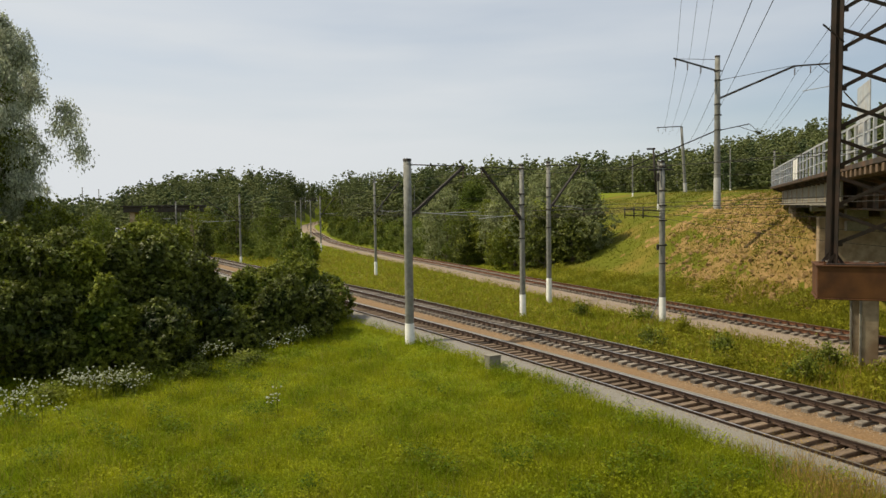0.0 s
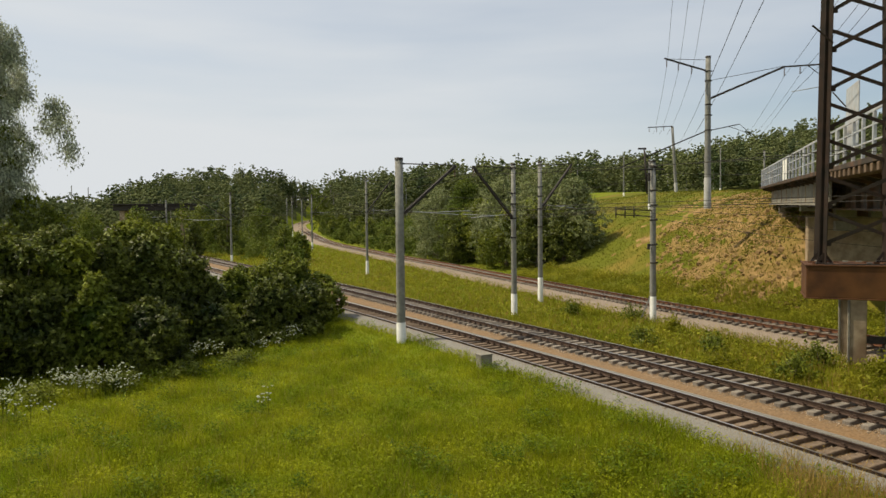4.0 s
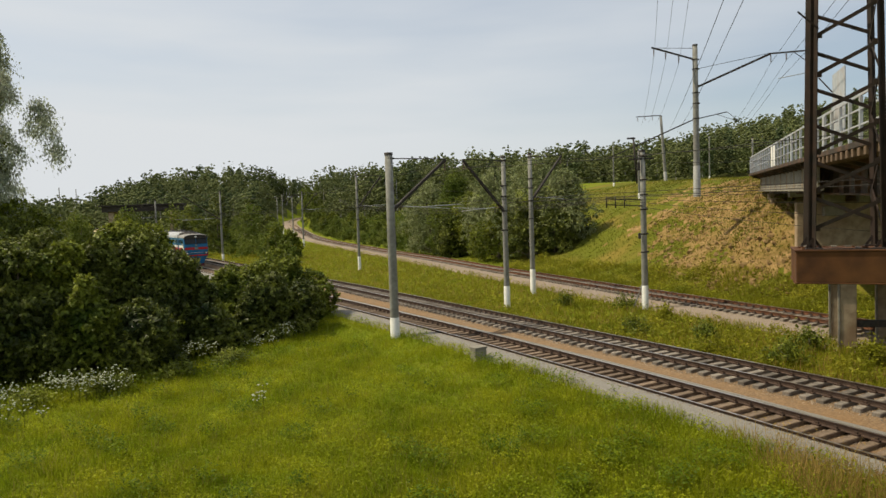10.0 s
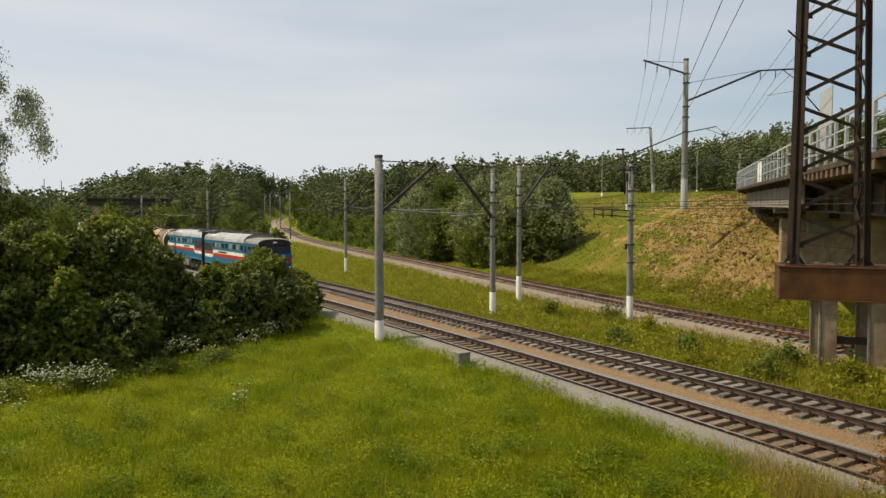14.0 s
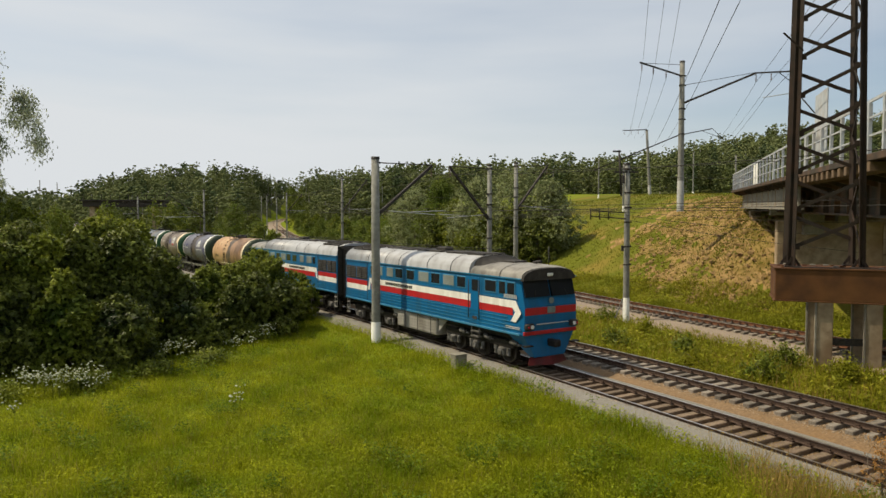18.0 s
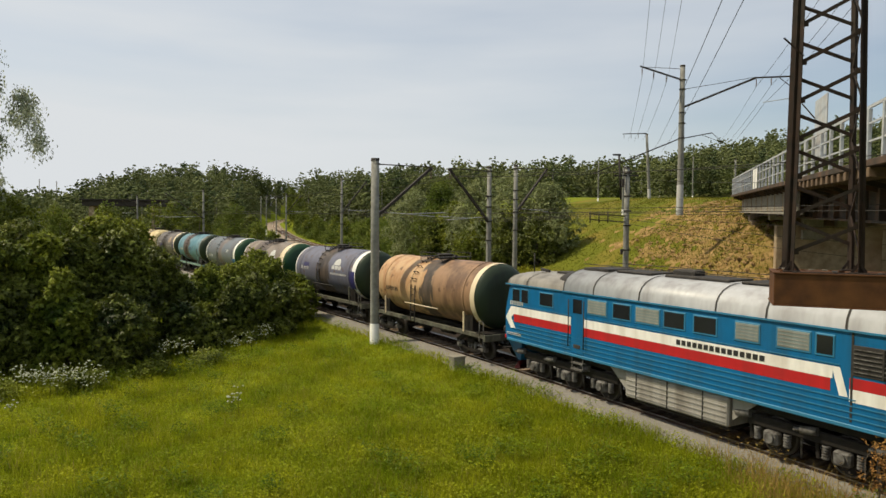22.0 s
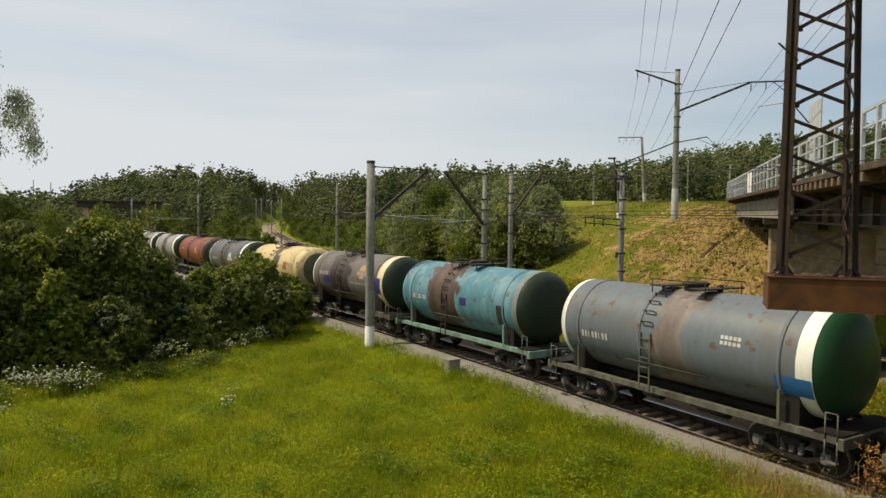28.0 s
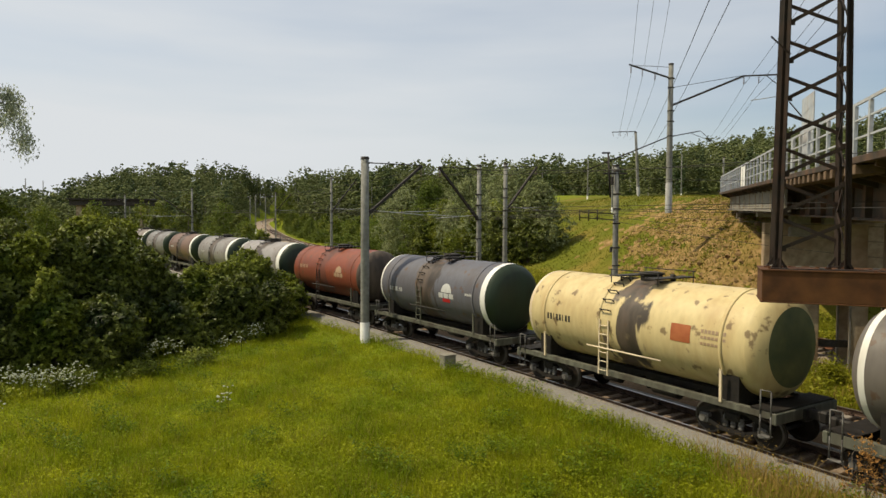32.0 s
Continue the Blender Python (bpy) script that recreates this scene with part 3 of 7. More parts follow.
part("junction_box", MB().box((-0.3, -0.15, 8.6), (0.16, 0.2, 0.5), 0.03), M_IRON, util)
part("junction_box", MB().box((-0.32, -0.15, 4.4), (0.14, 0.16, 0.35), 0.03), M_IRON, util)
part("foot_brace", MB().bar((-0.75, 0.05, -0.1), (-0.15, 0, 1.4), 0.07, 0.07), M_POLE, util)

# posts along the far track
far_posts = []
for x, y, h, arm in ((-7.9, 78.0, 11.2, True), (-24.3, 133.0, 11.0, True), (-41.5, 196.0, 11.5, False), (-45.0, 205.0, 11.0, False), (-36.5, 185.0, 11.0, False)):
    far_posts.append(bracket_post(x, y, gz(x, y), h, (0.93, 0.36), 3.0, 7.3, h - 0.3, "slim catenary post beside the curving track", 0.17, 0.12, 1.6, arm))

# posts on the slope's top
big = pole("line_pole", 22.1, 54.0, 7.75, 11.25, "tall concrete line pole on the grassy slope with a white foot", r0=0.26, r1=0.19, white=1.6, group="line poles", category="line pole", foot=M_PALEFOOT)
part("upper_arm", MB().bar((0, 0, 10.1), (-3.45, 0.2, 11.2), 0.09, 0.12), M_IRON, big, "slanting steel arm with insulators")
part("arm_tie", MB().tube((0, 0, 11.0), (-3.4, 0.2, 11.15), 0.02, n=6), M_IRON, big)
for f in (0.95, 0.68, 0.38):
    insulator(big, (-3.45 * f, 0.2 * f, 10.1 + 1.05 * f - 0.05), (-3.45 * f, 0.2 * f, 10.1 + 1.05 * f - 0.6))
part("long_bracket", MB().bar((0.1, 0, 7.9), (5.1, -2.04, 9.95), 0.11, 0.15).bar((5.1, -2.04, 9.95), (7.4, -2.96, 9.9), 0.09, 0.11), M_IRON, big, "long dark bracket over the upper line")
part("bracket_tie", MB().tube((0.1, 0, 9.35), (5.1, -2.04, 10.0), 0.02, n=6), M_IRON, big)
part("bracket_prop", MB().tube((6.6, -2.6, 9.9), (7.5, -3.0, 9.0), 0.03, n=6), M_IRON, big)
part("steady_arm", MB().tube((5.6, -2.2, 8.0), (7.6, -3.0, 8.25), 0.03, n=6), M_GALV, big)
insulator(big, (5.1, -2.04, 9.85), (5.1, -2.04, 9.25))
insulator(big, (6.1, -2.44, 9.85), (6.1, -2.44, 9.3))
part("lower_bracket", MB().bar((0, 0, 5.4), (-6.6, 2.0, 2.6), 0.07, 0.09).bar((0, 0, 5.35), (2.2, -0.8, 5.75), 0.05, 0.07).tube((2.2, -0.8, 5.75), (3.0, -1.1, 4.9), 0.02).tube((1.4, -0.5, 5.65), (3.0, -1.1, 4.9), 0.02), M_IRON, big, "lower brackets of dark steel")
for z in (5.4, 7.45, 6.6, 9.35, 10.1):
    clamp(big, z, 0.22)
mid = pole("line_pole", 36.2, 100.0, gz(36.2, 100.0), 19.7 - gz(36.2, 100.0), "leaning concrete line pole on the hilltop", lean=(0, -3.5), r0=0.24, r1=0.18, white=1.4, group="line poles", category="line pole", foot=M_PALEFOOT)
part("upper_arm", MB().bar((0, 0, 9.8), (-3.6, 0.2, 9.9), 0.09, 0.12), M_IRON, mid)
part("lower_arm", MB().bar((0, 0, 6.0), (2.2, 0, 6.1), 0.07, 0.09), M_IRON, mid)
for f in (0.95, 0.65, 0.35):
    insulator(mid, (-3.6 * f, 0.2 * f, 9.8), (-3.6 * f, 0.2 * f, 9.2))
for x, y, h in ((34.0, 120.0, 7.0), (27.0, 84.0, 6.0), (45.5, 92.0, 5.5), (60.0, 140.0, 9.0)):
    p = pole("line_pole", x, y, gz(x, y), h, "small distant pole on the hilltop", r0=0.13, r1=0.1, white=0.6, group="line poles", category="line pole")
    part("cross_arm", MB().box((0, 0, h - 0.4), (2.0, 0.08, 0.1)), M_IRON, p)

# wires over the tracks
def along(track, s0, s1, z, off=0.0, step=45.0, sag=0.0, r=0.011):
    pts = []
    s = s0
    while s <= s1 + 0.1:
        p, d = track.at(s), track.way(s)
        pts.append(p + Vector((d.y, -d.x, 0)) * off + Vector((0, 0, z)))
        s += step
    wire("overhead_wire", pts, r, sag)


for tr in (T1, T2):
    along(tr, -37.0, 98.0, 6.5)
    along(tr, -37.0, 98.0, 8.6, sag=0.8)
along(T3, -30, 150, 6.6)
along(T3, -30, 150, 8.7, sag=0.8)
for k in range(4):
    wire("signal_wire", [(13.2 - 0.55 * k, 40.4, 6.75 - 0.1 * k), (34.0, 8.0 + 1.5 * k, 7.0 - 0.75 * k)], 0.012, 0.3 + 0.3 * k)
    wire("signal_wire", [(13.2 - 0.55 * k, 40.6, 6.75), (-9.0 - 0.5 * k, 78.0, 7.4 + 0.3 * k)], 0.012, 0.9)
for k in range(3):
    f = (0.95, 0.68, 0.38)[k]
    a = Vector((22.1 - 3.45 * f, 54 + 0.2 * f, 17.2 + 1.05 * f))
    wire("power_line", [a, (36.2 - 3.6 * f, 100.2, 18.6)], 0.012, 0.6, "thin power line between the hilltop poles")
    wire("power_line", [a, (8.6 + 0.6 * k, 24.0, 14.6)], 0.008, 0.2, "thin power line between the hilltop poles")
for bx, ax in ((11.3, 36.6), (12.1, 38.0)):
    wire("power_line", [(bx, 24.0, 14.4), (ax, 100.0, 17.2)], 0.016, 0.5, "dark power line above the slope")
bd = Vector((-0.371, -0.928, -0.02))
for dx, dz in ((5.1, 17.0), (6.1, 17.05), (5.7, 15.7)):
    p = Vector((22.1 + dx, 54 - 0.4 * dx, dz))
    wire("overhead_wire", [p - bd * 55, p, p + bd * 40], 0.013, 0.35)

# block in the grass
blk = thing("concrete_block", pose(2.1, 29.0, -0.62, 0, 0, 32), "small grey concrete block in the grass beside the track", "concrete block")
part("block", MB().box((0, 0, 0.42), (0.62, 0.42, 0.88), 0.04), M_CONC, blk)
part("cover", MB().box((0, 0, 0.87), (0.66, 0.46, 0.06), 0.015), M_CONC, blk)


# the bridge with its mast
BA, BB = Vector((28.6, 58.5, 8.75)), Vector((8.8, 9.0, 7.66))
BW = (BB - BA)
BL = BW.length
BD = BW.normalized()
BANG = math.degrees(math.atan2(BD.y, BD.x))
BTILT = math.degrees(math.asin(-BD.z))
bridge = thing("railway_bridge", pose(*BA, 0, BTILT, BANG), "old concrete and steel railway bridge with grey railings", "bridge", kind="structure")
# local x runs from the far end to the near one, y to the far side (right of the picture is +y)
YS = 1
# slab, edge and girders take the dark tone that stands for under-deck shade
part("deck_slab", MB().box((BL / 2, YS * 4.7, -0.10), (BL, 9.2, 0.16), 0.02), M_GIRDER, bridge, "shade-dark stained concrete deck")
part("edge_beam", MB().box((BL / 2, YS * 0.03, -0.10), (BL, 0.14, 0.19), 0.015), M_GIRDER, bridge, "shade-dark concrete edge beam")
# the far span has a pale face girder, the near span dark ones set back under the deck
gp = part("girder", MB().box((16.2, YS * 0.72, -0.9), (27.0, 0.12, 1.1), 0.01).box((16.2, YS * 0.72, -1.5), (27.0, 0.45, 0.1)), M_CONC, bridge, "pale stained concrete face girder")
for i in range(9):
    part("girder_joint", MB().box((4.0 + i * 3.05, YS * 0.65, -0.9), (0.14, 0.04, 1.08)), M_CONCW, gp)
for k, yy0 in enumerate((1.6, 3.2, 4.8, 6.4, 8.0)):
    g = part("girder", MB().box((BL / 2, YS * yy0, -0.95), (BL - 2, 0.06, 1.5)).box((BL / 2, YS * yy0, -1.72), (BL - 2, 0.5, 0.08)).box((BL / 2, YS * yy0, -0.24), (BL - 2, 0.5, 0.08)), M_GIRDER, bridge, "shade-dark steel girder")
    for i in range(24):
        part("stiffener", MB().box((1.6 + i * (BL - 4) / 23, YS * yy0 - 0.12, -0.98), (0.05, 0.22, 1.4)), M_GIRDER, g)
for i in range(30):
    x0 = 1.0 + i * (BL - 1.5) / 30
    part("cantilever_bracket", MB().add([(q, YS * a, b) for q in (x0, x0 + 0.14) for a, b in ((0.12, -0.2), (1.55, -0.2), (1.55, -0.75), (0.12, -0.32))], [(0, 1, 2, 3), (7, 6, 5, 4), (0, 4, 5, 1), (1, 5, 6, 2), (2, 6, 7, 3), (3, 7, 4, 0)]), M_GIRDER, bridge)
for i in range(16):
    x0 = 32.0 + i * 0.84
    part("deck_beam_end", MB().box((x0, YS * 0.32, -0.34), (0.3, 0.7, 0.26), 0.015), M_BEAMEND, bridge, "brown beam end under the deck's edge")
n_posts = 36
for i in range(n_posts):
    x0 = 0.15 + i * (BL - 0.4) / (n_posts - 1)
    part("railing_post", MB().box((x0, YS * 0.1, 0.62), (0.34 if i % 6 == 5 else 0.13, 0.1, 1.5), 0.01), M_GALV, bridge)
for z in (1.42, 0.98, 0.5):
    part("railing_bar", MB().box((BL / 2, YS * 0.1, z), (BL, 0.05, 0.08 if z > 1.3 else 0.05)), M_GALV, bridge)
for x0, w, z in ((30.9, 1.0, 0.75), (36.3, 2.2, 1.75)):
    part("sign_board", MB().box((x0, YS * 0.35, z), (w, 0.04, 2.3 if z > 1.5 else 1.5), 0.01), M_GALV, bridge, "plain grey board on the railing")
for x0 in (17.5, 18.8):
    part("cover_panel", MB().box((x0, 0.02, 0.65), (0.9, 0.03, 1.25), 0.008), M_WHITE, bridge, "pale panel on the railing")

# abutment and cap blocks at the far end
abut = thing("bridge_abutment", pose(27.2, 54.0, 0, 0, 0, BANG), "weathered concrete abutment at the foot of the slope", "bridge abutment", kind="structure")
part("wall", MB().box((0.0, 4.1, 3.4), (1.6, 6.6, 7.2), 0.05), M_CONCW, abut)
part("wing", MB().box((0.35, 0.9, 6.1), (1.0, 0.6, 1.6), 0.05), M_CONCW, abut)
for y0 in (1.3, 2.9, 4.6):
    part("bearing_block", MB().box((1.4, y0, 6.15), (1.2, 1.3, 0.7), 0.04), M_CONCW, abut)
pier2 = thing("bridge_pier", pose(24.1, 42.5, 0, 0, 0, BANG), "concrete pier of columns under the bridge beyond the track", "bridge pier", "bridge piers", "structure")
for y0 in (0.4, 2.2, 4.2, 6.2, 8.2):
    part("column", MB().box((0, y0, 1.4), (0.6, 0.55, 4.6), 0.04), M_CONCW, pier2)
part("cap_wall", MB().box((0, 4.4, 4.5), (0.9, 9.4, 3.2), 0.05), M_CONCW, pier2, "stained concrete cap wall")
for y0, z0 in ((-0.2, 6.75), (1.7, 6.3), (1.7, 5.5), (3.6, 6.3)):
    part("bearing_block", MB().box((0.75, y0, z0), (0.9, 1.15, 0.62), 0.03), M_CONC, pier2, "pale concrete bearing block")

# middle pier: concrete columns between the tracks
pier1 = thing("bridge_pier", pose(15.45, 27.6, 0, 0, 0, -22), "square concrete columns under the bridge between the tracks", "bridge pier", "bridge piers", "structure")
part("cap_beam", MB().box((3.9, 1.6, 3.2), (5.6, 2.9, 0.9), 0.03), M_CONCW, pier1, "stained concrete cap")
for x0, y0 in ((1.95, 0.55), (3.75, 0.55), (5.5, 0.55), (1.95, 2.6), (3.75, 2.6), (5.5, 2.6)):
    part("column", MB().box((x0, y0, 1.2), (0.62, 0.5, 3.2), 0.03), M_CONCW, pier1, "square concrete column")
    # added strip stands in for the sunlit left edge of the column
    part("column_edge", MB().box((x0 - 0.34, y0 - 0.23, 1.2), (0.07, 0.1, 3.1)), M_CONC, pier1)
for x0 in (3.9, 5.4):
    part("bearing_pillar", MB().box((x0, 1.8, 4.85), (0.7, 0.9, 2.4), 0.03), M_CONCW, pier1)
part("tie_beam", MB().bar((1.7, 0.6, 0.95), (5.8, 0.6, 1.05), 0.25, 0.28), M_IRON, pier1, "dark horizontal tie")
part("footing", MB().box((3.6, 1.6, -0.35), (5.0, 3.2, 0.4), 0.04), M_CONCW, pier1)

# near pier: a rusty box beam that reaches out from under the bridge and carries the mast
pier0 = thing("bridge_pier", pose(6.95, 12.42, 0, 0, 0, -25), "rust-brown steel box beam on columns at the bridge's near end", "bridge pier", "bridge piers", "structure")
beam = part("rusty_beam", MB().box((1.95, 0.6, 4.865), (3.9, 1.2, 0.585), 0.012), M_RUST, pier0, "rust-brown box beam")
part("top_plate", MB().box((1.95, 0.6, 5.172), (3.94, 1.24, 0.03), 0.005), M_RUST, beam)
part("bottom_flange", MB().box((1.95, 0.6, 4.562), (3.94, 1.23, 0.025), 0.005), M_RUST, beam)
rr = random.Random(5)
for i in range(46):
    a, b, q = rr.uniform(0.1, 3.2), rr.uniform(0.04, 1.0), rr.uniform(0.02, 0.05)
    part("rust_flake", MB().box((a, b, 5.19 + q * 0.3), (q * 2.2, q * 1.3, q * 0.7), 0.004), M_RUST if i % 3 else M_CONC, beam)
part("cable", MB().bar((0.3, 0.03, 5.2), (1.5, 0.06, 5.2), 0.02, 0.02).bar((1.5, 0.06, 5.2), (2.9, 0.02, 5.21), 0.02, 0.02), M_IRON, beam)
for x0 in (2.95, 3.6):
    part("column", MB().box((x0, 0.6, 2.0), (0.4, 0.7, 5.1), 0.02), M_CONCW, pier0, "square concrete column")
part("bearing_wall", MB().box((3.35, 0.6, 5.7), (0.9, 0.9, 1.05), 0.02), M_CONCW, pier0)

tower = thing("lattice_mast", pose(7.29, 12.4, 5.188, 0, 0, -25), "tall rusty steel lattice mast standing on the pier beam", "lattice mast")
TW0, TW1, TD0, TD1, TH = 1.12, 0.86, 0.98, 0.82, 9.0


def leg(i, j, z):
    u = z / TH
    w, d = TW0 + (TW1 - TW0) * u, TD0 + (TD1 - TD0) * u
    return Vector((TW0 / 2 + (i - 0.5) * w, 0.12 + TD0 / 2 + (j - 0.5) * d, z))


for i in (0, 1):
    for j in (0, 1):
        mb = MB()
        a, b = leg(i, j, 0), leg(i, j, TH)
        mb.bar(a, b, 0.11, 0.014).bar(a + Vector((0.048 * (2 * i - 1), 0.05, 0)), b + Vector((0.048 * (2 * i - 1), 0.05, 0)), 0.014, 0.1)
        part("leg", mb, M_TOWER, tower, "riveted steel angle leg")
        part("base_plate", MB().box((a.x, a.y, 0.012), (0.3, 0.24, 0.024), 0.004).bar((a.x - 0.12, a.y, 0.02), (a.x, a.y, 0.2), 0.014, 0.05).bar((a.x + 0.12, a.y, 0.02), (a.x, a.y, 0.2), 0.014, 0.05), M_TOWER, tower)
PZ = 0.72
for k in range(12):
    z0 = 0.39 + k * PZ
    if z0 + 0.5 < TH:
        part("diagonal", MB().bar(leg(0, 0, z0), leg(1, 0, z0 + 0.5), 0.014, 0.07), M_TOWER, tower)
        part("diagonal", MB().bar(leg(0, 1, z0 + 0.62), leg(1, 1, z0 + 0.14), 0.014, 0.07), M_TOWER, tower)
        for i in (0, 1):
            part("diagonal", MB().bar(leg(i, k % 2, z0), leg(i, 1 - k % 2, z0 + PZ), 0.014, 0.06), M_TOWER, tower)
        part("gusset_plate", MB().box(leg(0, 0, z0) + Vector((0.05, -0.01, 0)), (0.11, 0.012, 0.10)), M_TOWER, tower)
        part("gusset_plate", MB().box(leg(1, 0, z0 + 0.5) + Vector((-0.05, -0.01, 0)), (0.11, 0.012, 0.10)), M_TOWER, tower)
part("cable_clamp", MB().bar((0.1, 0.1, 4.1), (-0.25, 0.02, 4.45), 0.025, 0.025), M_TOWER, tower)
part("cable_clamp", MB().bar((0.1, 0.1, 3.2), (0.3, -0.02, 2.9), 0.02, 0.02), M_TOWER, tower)


# far bridge behind the bushes
fb = thing("far_bridge", pose(-74, 160, 8.7, 0, 0, 2), "distant dark girder bridge above the trees", "bridge", kind="structure")
part("girder", MB().box((7.6, 0, 1.3), (18, 4, 1.3), 0.05), M_IRON, fb)
part("deck", MB().box((7.6, 0, 2.1), (19, 5, 0.3), 0.03), M_IRON, fb)
for x0 in (0.5, 14.5):
    part("pier", MB().box((x0, 0, -4), (1.2, 3, 9.6), 0.05), M_CONCW, fb)
for i in range(10):
    part("railing_post", MB().box((-1 + i * 2.0, -2.3, 2.8), (0.1, 0.1, 1.0)), M_IRON, fb)
part("railing_bar", MB().box((7.6, -2.3, 3.3), (18.5, 0.08, 0.08)), M_IRON, fb)
for x0 in (-110.0, -105.0):
    p = pole("line_pole", x0, 205, gz(x0, 205), 16.5, "distant slim pole beyond the trees", r0=0.16, r1=0.12, group="line poles", category="line pole")


# vegetation
def unit(rng, n):
    v = rng.normal(size=(n, 3))
    return v / np.linalg.norm(v, axis=1)[:, None]


def sprays(rng, blobs, n, size, per=9, length=0.5, droop=0.0, inner=0.55, wide=0.5, up=0.15):
    """Corners of n leaves on short twigs that grow out of a set of blobs (x, y, z, rx, ry, rz)."""
    B = np.array(blobs, float)
    area = B[:, 3] * B[:, 5] + B[:, 4] * B[:, 5] + B[:, 3] * B[:, 4]
    m = max(1, n // per)
    k = rng.choice(len(B), m, p=area / area.sum())
    d = unit(rng, m)
    r = (1.05 - inner * rng.random(m) ** 1.6)[:, None]
    o = B[k, :3] + d * r * B[k, 3:6]
    way = d * 0.7 + unit(rng, m) * 0.7 + np.array([0, 0, up - 2.2 * droop])
    way /= np.linalg.norm(way, axis=1)[:, None]
    reach = length * (0.5 + rng.random(m))
    o, way, reach, d = (np.repeat(q, per, 0) for q in (o, way, reach, d))
    q = len(o)
    u = rng.random(q)
    c = o + way * (reach * (u - 0.25))[:, None] + unit(rng, q) * (0.22 * reach)[:, None]
    a = way * 0.6 + unit(rng, q) * 0.9
    a[:, 2] -= 0.25 + droop
    a /= np.linalg.norm(a, axis=1)[:, None]
    nrm = unit(rng, q) * 0.55 + d * 0.65 + np.array([0, 0, 0.45])
    b = np.cross(nrm, a)
    b /= np.linalg.norm(b, axis=1)[:, None] + 1e-9
    e = size * (0.55 + 0.9 * rng.random(q))[:, None]
    return np.stack([c - a * e * 0.7 + b * e * wide, c - a * e * 0.5 - b * e * wide, c + a * e], 1).reshape(-1, 3)


OCTA = np.array([(0, 2, 4), (2, 1, 4), (1, 3, 4), (3, 0, 4), (2, 0, 5), (1, 2, 5), (3, 1, 5), (0, 3, 5)])


def clumps(rng, blobs, n, size):
    """Small uneven tufts of leaves over a set of blobs, for far crowns: corners of triangles."""
    B = np.array(blobs, float)
    area = B[:, 3] * B[:, 5] + B[:, 4] * B[:, 5] + B[:, 3] * B[:, 4]
    k = rng.choice(len(B), n, p=area / area.sum())
    d = unit(rng, n)
    c = B[k, :3] + d * B[k, 3:6] * (1.02 - 0.4 * rng.random(n) ** 2)[:, None]
    ax = unit(rng, n)
    bx = np.cross(ax, unit(rng, n))
    bx /= np.linalg.norm(bx, axis=1)[:, None]
    cx = np.cross(ax, bx)
    r = size * rng.uniform(0.5, 1.35, (n, 6, 1))
    P = np.stack([ax, -ax, bx, -bx, cx, -cx], 1) * r * np.array([1, 1, 0.75]) + c[:, None]
    return P[:, OCTA].reshape(-1, 3)


def branches(rng, h, r, blobs, n=6):
    """A tapered trunk with limbs that reach into the blobs."""
    mb = MB()
    p, rr = Vector((0, 0, -0.4)), r
    for i in range(5):
        q = Vector((rng.uniform(-0.1, 0.1) * (i + 1), rng.uniform(-0.1, 0.1) * (i + 1), h * (i + 1) / 5))
        mb.tube(p, q, rr, rr * 0.78, 7, False)
        p, rr = q, rr * 0.78
    limbs = []
    for b in blobs[:n]:
        z0 = min(h * 0.95, max(0.2, b[2] * rng.uniform(0.35, 0.6)))
        a = Vector((0, 0, z0))
        c = Vector(b[:3])
        m = a.lerp(c, 0.5) + Vector((0, 0, 0.15 * (c - a).length))
        limbs.append(MB().tube(a, m, r * 0.45, r * 0.3, 6, False).tube(m, c, r * 0.3, r * 0.12, 6, False))
    return mb, limbs


def tree(name, x, y, blobs, n, size, material, label, category, h=None, r=0.14, seed=1, group="", bark=None, droop=0.0, limbs_n=4, z=None, length=0.5, inner=0.55, per=9):
    """A tree or bush: trunk, limbs and a crown of many leaves on twigs. Blobs stand in the tree's own space."""
    rng = np.random.default_rng(seed)
    t = thing(name, pose(x, y, gz(x, y) if z is None else z), label, category, group)
    top = max(b[2] for b in blobs) if h is None else h
    tr, lm = branches(random.Random(seed), top, r, blobs, limbs_n)
    part("trunk", tr, bark or M_BARK, t)
    for q in lm:
        part("limb", q, bark or M_BARK, t)
    part("crown", quads_mesh("crown", sprays(rng, blobs, n, size, per, length, droop, inner), 3), material, t)
    return t


def bush_blobs(rng, w, d, h, n, low=0.0):
    """Clumps over a bush of that width, depth and height, with an uneven outline."""
    out = []
    for i in range(n):
        a, e = i * 2.4 + rng.uniform(-0.4, 0.4), rng.random() ** 0.8
        q = math.cos(e * math.pi / 2) * rng.uniform(0.6, 1.1)
        r = (0.08 + 0.13 * rng.random()) * (w + d) / 2
        z = max(r * 0.8, h * (0.12 + 0.82 * math.sin(e * math.pi / 2)) * rng.uniform(0.72, 1.06) - r * 0.6)
        out.append((q * math.cos(a) * w * 0.42, q * math.sin(a) * d * 0.42, z, r * rng.uniform(0.8, 1.3), r * rng.uniform(0.8, 1.3), r * rng.uniform(0.6, 1.3)))
    out.append((0, 0, h * 0.40, w * 0.27, d * 0.27, h * 0.34))
    return out


